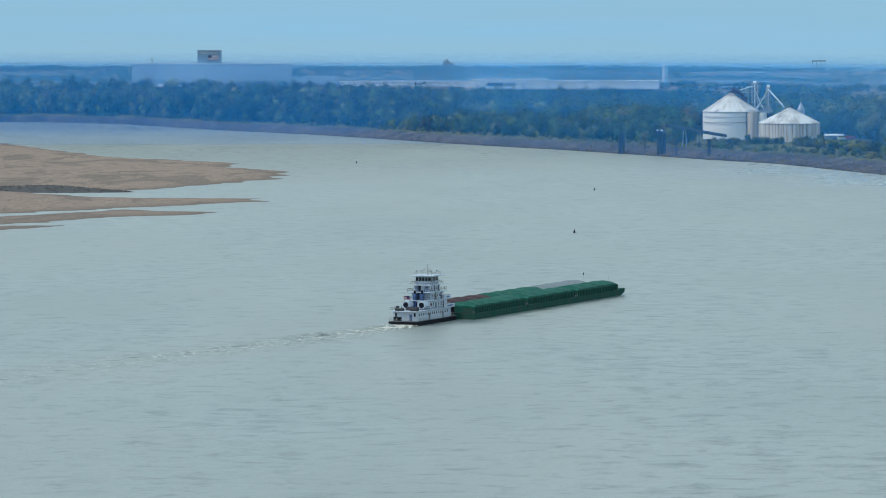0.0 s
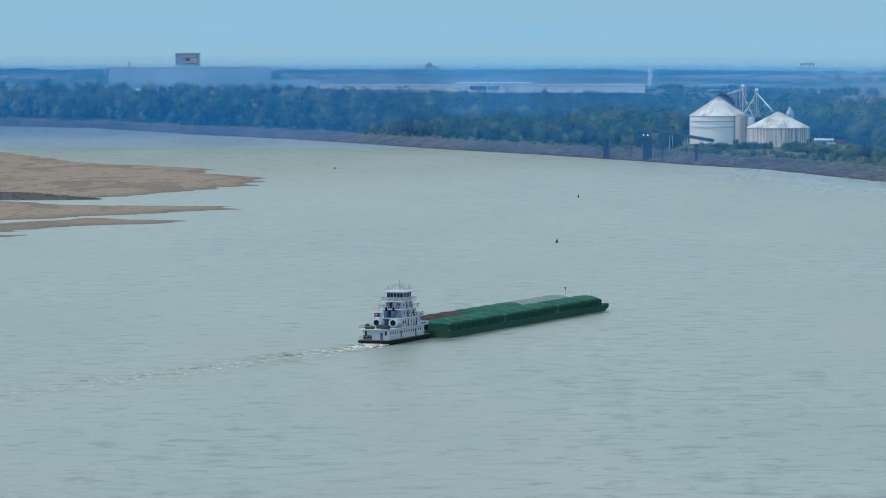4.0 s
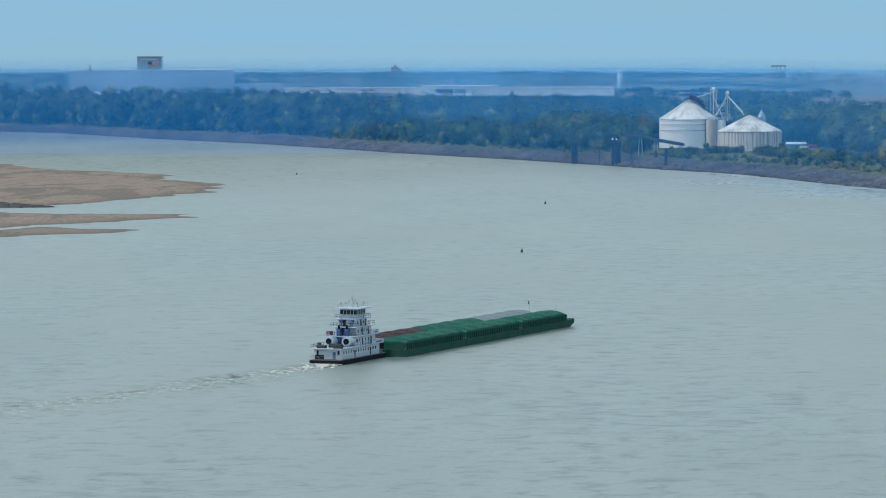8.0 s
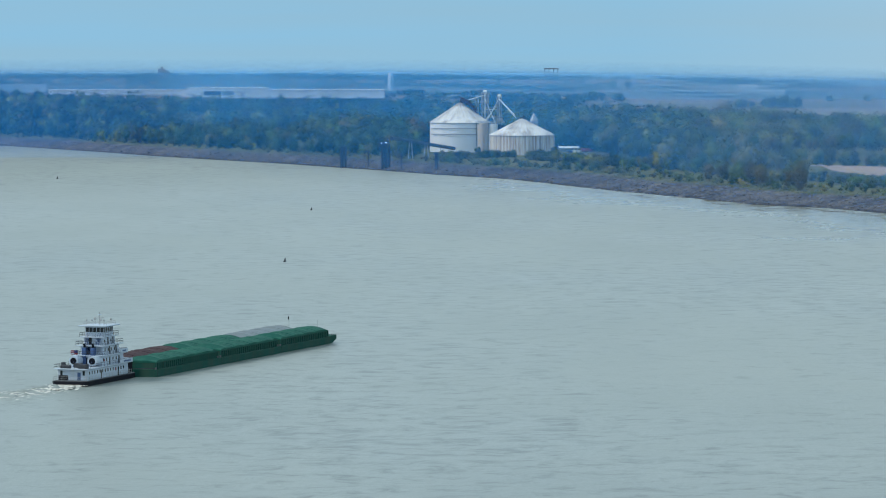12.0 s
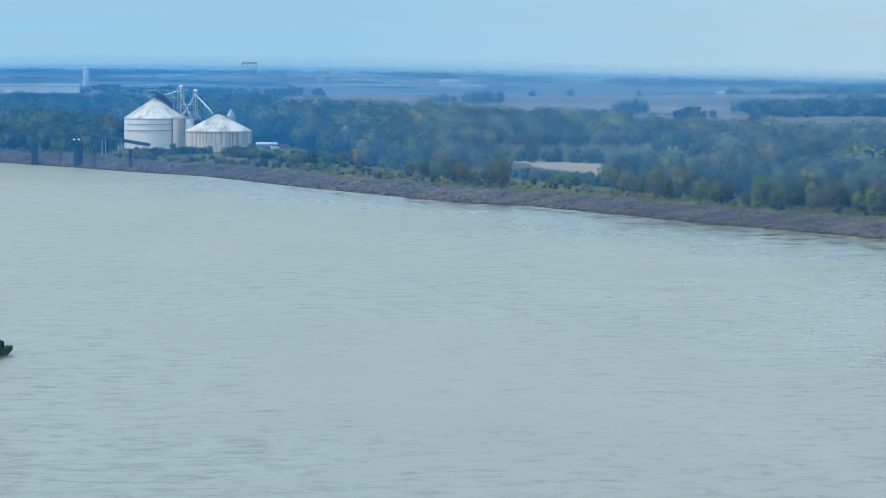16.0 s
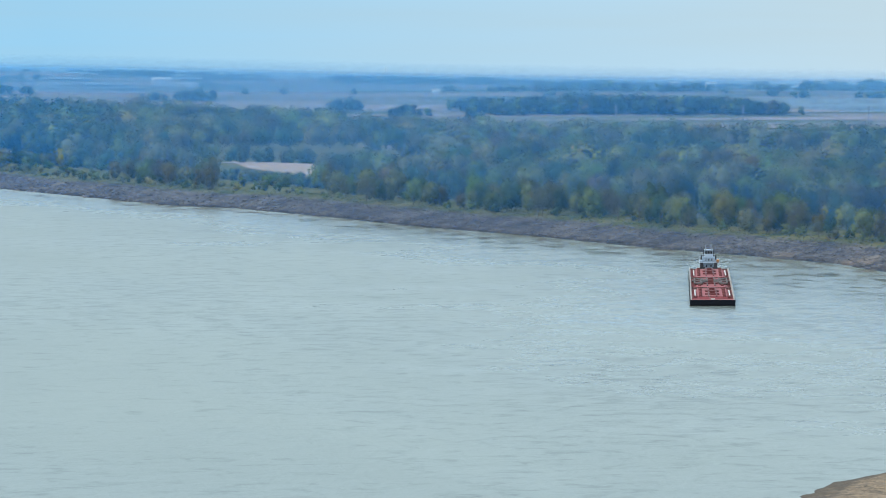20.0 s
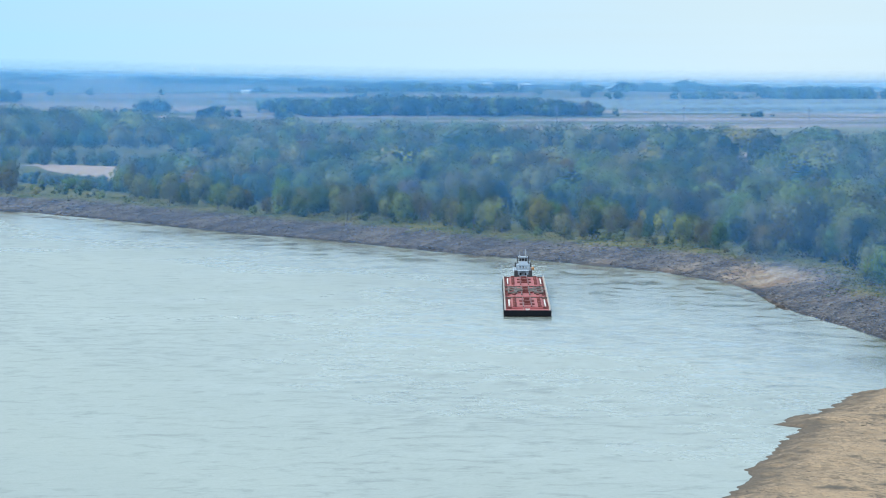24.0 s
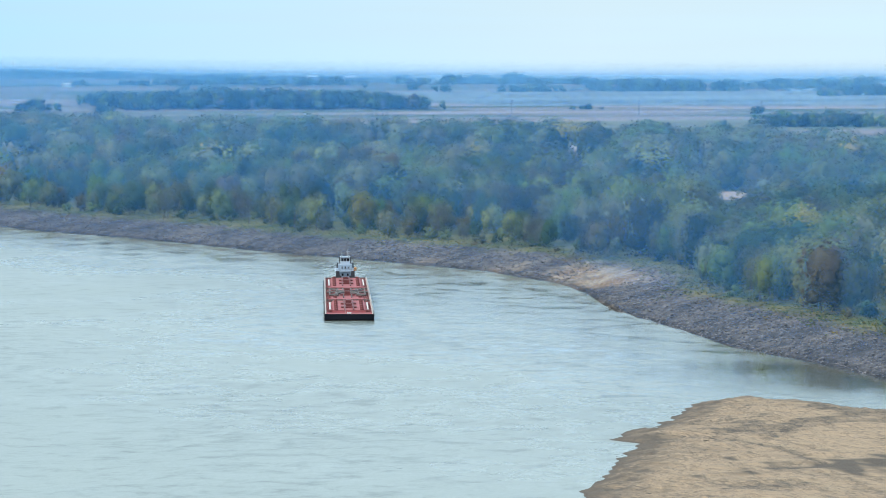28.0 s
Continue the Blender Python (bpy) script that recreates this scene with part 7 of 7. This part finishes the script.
store = thing("warehouse", "very long low white warehouse with a dark sign", "building", far_place(89, 7570, 8))
for x0, x1, y0, h in ((-265, -40, 0, 12.5), (-45, 80, -12, 15.5), (78, 265, 0, 12.5)):
    part("wall", boxes((x0, x1, y0, 70, 0, h)), PALE_WALL, store)
    part("roof", boxes((x0 - 1, x1 + 1, y0 - 1, 71, h, h + 1.4)), PALE_ROOF, store)
SIGN = surface("dark_blue_sign", (0.05, 0.10, 0.20), 0.7, vary=0.1, bump=0)
part("sign_bar", boxes((-21, 6, -12.6, -12.05, 5.2, 11.2)), SIGN, store, "dark blue sign lettering shown as a bar")
part("sign_bar", boxes((8, 27, -12.6, -12.05, 5.2, 11.2)), surface("pale_blue_sign", (0.22, 0.32, 0.42), 0.7, vary=0.1, bump=0), store, "paler blue sign lettering shown as a bar")
bm = bmesh.new()
for s in (-1, 1):
    bm.faces.new([bm.verts.new(p) for p in ((40, -12.5, 5.5), (40 + s * 6, -12.5, 11.0), (40 + s * 9, -12.5, 11.0), (40, -12.5, 8.0))])
part("sign_emblem", bm, SIGN, store)
for x, y, wx, h, words in ((-680, 8000, 115, 7, "far low white-roofed building"), (-470, 7900, 60, 5, "far low white-roofed shed"), (-420, 7700, 90, 5, "far low white-roofed shed"), (460, 7700, 130, 9, "far low white-roofed building"),
                           (854, 8570, 270, 7, "very long pale shed across the fields"), (822, 7880, 230, 4, "very long pale shed across the fields"), (520, 8700, 190, 6, "very long pale shed across the fields"), (660, 9810, 200, 8, "long pale far building"),
                           (1015, 8252, 30, 15, "far pale block by the fields"), (1035, 8100, 45, 7, "far pale shed by the fields"), (940, 9800, 240, 9, "far long low works building"), (1180, 9600, 160, 10, "far long low works building"),
                           (1713, 7372, 16, 14, "far white storage block"), (1768, 7354, 17, 13, "far white storage block"), (1994, 6676, 11, 5, "small far white house"), (2153, 6360, 46, 3.5, "long low far white barn"), (2040, 5812, 14, 4, "small white farm house"), (1300, 7200, 12, 5, "small white hut in the fields"),
                           (1880, 7340, 110, 4, "long low far white barn"), (720, 11300, 120, 10, "far grey works building")):
    h = h * (0.45 if wx > 100 else 1.0)
    b = thing("far_building", words, "building", far_place(x, y, 8))
    part("wall", boxes((-wx / 2, wx / 2, 0, min(wx, 30), 0, h * 0.8)), HAZED_PALE if "storage" in words else PALE_WALL, b)
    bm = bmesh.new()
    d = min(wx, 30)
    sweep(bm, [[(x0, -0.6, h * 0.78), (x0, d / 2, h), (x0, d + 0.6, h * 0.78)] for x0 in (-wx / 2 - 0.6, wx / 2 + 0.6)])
    part("roof", bm, HAZED_PALE if "storage" in words or wx > 100 else PALE_ROOF, b)
wt_ = thing("storage_tower", "tall slim white storage tower", "tower", far_place(403, 8500, 8))
bm = bmesh.new()
ring_profile(bm, [(4.8, 0), (4.8, 34), (3.6, 36), (0.8, 37)], 18)
part("shaft", bm, PALE_WALL, wt_)
block = thing("far_mill", "far dark blocky mill above the trees", "building", far_place(6, 11664, 8))
part("body", boxes((-13, 6, 0, 20, 0, 29)), DULL_WALL, block)
part("annex", boxes((6, 15, 0, 20, 0, 25)), DULL_WALL, block)
part("penthouse", boxes((-6, 0, 4, 12, 29, 34)), DULL_WALL, block)
crane = thing("gantry_crane", "far steel gantry crane on the horizon", "crane", far_place(924, 11450, 8))
for x in (-16, -5.5, 5.5, 16):
    part("leg", boxes((x - 1, x + 1, -1, 1, 0, 31)), DULL_WALL, crane)
part("girder", boxes((-18, 18, -1.5, 1.5, 28, 31)), DULL_WALL, crane)
for x, y, h in ((1010, 11450, 32), (1180, 10800, 26), (700, 11200, 34), (1500, 8826, 30), (1577, 8815, 26)):
    mast = thing("far_mast", "thin far mast over the fields", "mast", far_place(x, y, 8))
    part("shaft", rods(((0, 0, 0), (0, 0, h)), r=0.5, sides=6), PALE_WALL if x > 1200 else DULL_WALL, mast)


def pylon(x, y, h):
    p = thing("pylon", "thin timber power pole standing in the fields", "power pole", far_place(x, y, 8), "power poles in the fields")
    part("mast", lattice(bmesh.new(), 0, 0, 0, h, 0.55, 3.0, 0.12), DULL_WALL, p)
    for z in (h - 2.0, h - 4.5):
        part("crossarm", boxes((-3.0, 3.0, -0.2, 0.2, z, z + 0.35)), DULL_WALL, p)


for x, y in ((1278, 4730), (1394, 4695), (1506, 4662), (1160, 4765), (1040, 4800), (1620, 4630)):
    pylon(x, y, 15)


def grove(x0, y0, x1, y1, deep, n, h0, h1, label, crowns=None, wide=1.2):
    t = RNG.random(n)
    x = x0 + (x1 - x0) * t + RNG.normal(scale=2, size=n)
    y = y0 + (y1 - y0) * t + RNG.uniform(0, deep, n)
    hh = RNG.uniform(h0, h1, n) * (0.75 + 0.35 * np.sin(np.clip(t, 0.03, 0.97) * math.pi) + 0.12 * np.sin(t * 23))
    return woods("grove", x, y, np.full(n, 7.6), hh, kinds_for(x, y, n, [3, 6, 1, 0.1, 0.15, 0.2]), label, crowns or FAR_CROWNS, wide)


grove(988, 5161, 1305, 5066, 330, 260, 13, 20, "dark oblong grove standing in the open fields")
grove(862, 5457, 899, 5451, 40, 16, 11, 16, "small dark clump of trees in the fields")
grove(835, 5440, 862, 5440, 20, 6, 4, 7, "low dark bushes in the fields")
grove(861, 5071, 905, 5064, 40, 16, 9, 13, "small dark clump of trees in the fields")
grove(913, 4923, 929, 4921, 12, 5, 8, 12, "pair of dark trees in the fields")
grove(985, 5100, 1010, 5090, 30, 8, 8, 12, "small dark clump of trees in the fields")
grove(1199, 3877, 1212, 3873, 14, 5, 8, 11, "small dark clump of trees beyond the woods")
grove(1318, 4109, 1425, 4080, 60, 75, 8, 14, "uneven row of dark trees between fields")
grove(1423, 5030, 1459, 5019, 20, 12, 4, 6, "low dark bushes between fields")
grove(1879, 6199, 2008, 6159, 300, 60, 12, 18, "dark far wood across the fields")
grove(1729, 6367, 1762, 6357, 30, 10, 7, 11, "far clump of trees in the fields")
grove(1797, 6408, 1817, 6402, 30, 8, 9, 15, "far clump of trees in the fields")
grove(1950, 5738, 1976, 5730, 30, 10, 8, 12, "far farmstead trees")
grove(2020, 5820, 2075, 5800, 60, 18, 9, 17, "far farmstead trees")
grove(1674, 6641, 1686, 6637, 10, 3, 10, 14, "single far round tree in the fields")
grove(1501, 4664, 1508, 4661, 4, 2, 8, 11, "single scraggy tree in the fields")
grove(802, 6361, 853, 6358, 60, 22, 11, 17, "dark grove behind the woods")
grove(760, 6380, 790, 6370, 40, 10, 8, 13, "dark grove behind the woods")
grove(975, 6993, 983, 6992, 6, 2, 10, 13, "single far round tree in the fields")
grove(1030, 6990, 1040, 6990, 6, 2, 10, 13, "single far round tree in the fields")
grove(1130, 7000, 1140, 6996, 6, 2, 11, 14, "single far round tree in the fields")
grove(430, 6600, 520, 6560, 90, 20, 10, 17, "dark far grove before the pale sheds")
grove(330, 6700, 372, 6690, 60, 12, 9, 14, "dark grove before the white warehouse")
grove(560, 7200, 700, 7150, 120, 40, 8, 14, "dark far grove before the pale sheds")
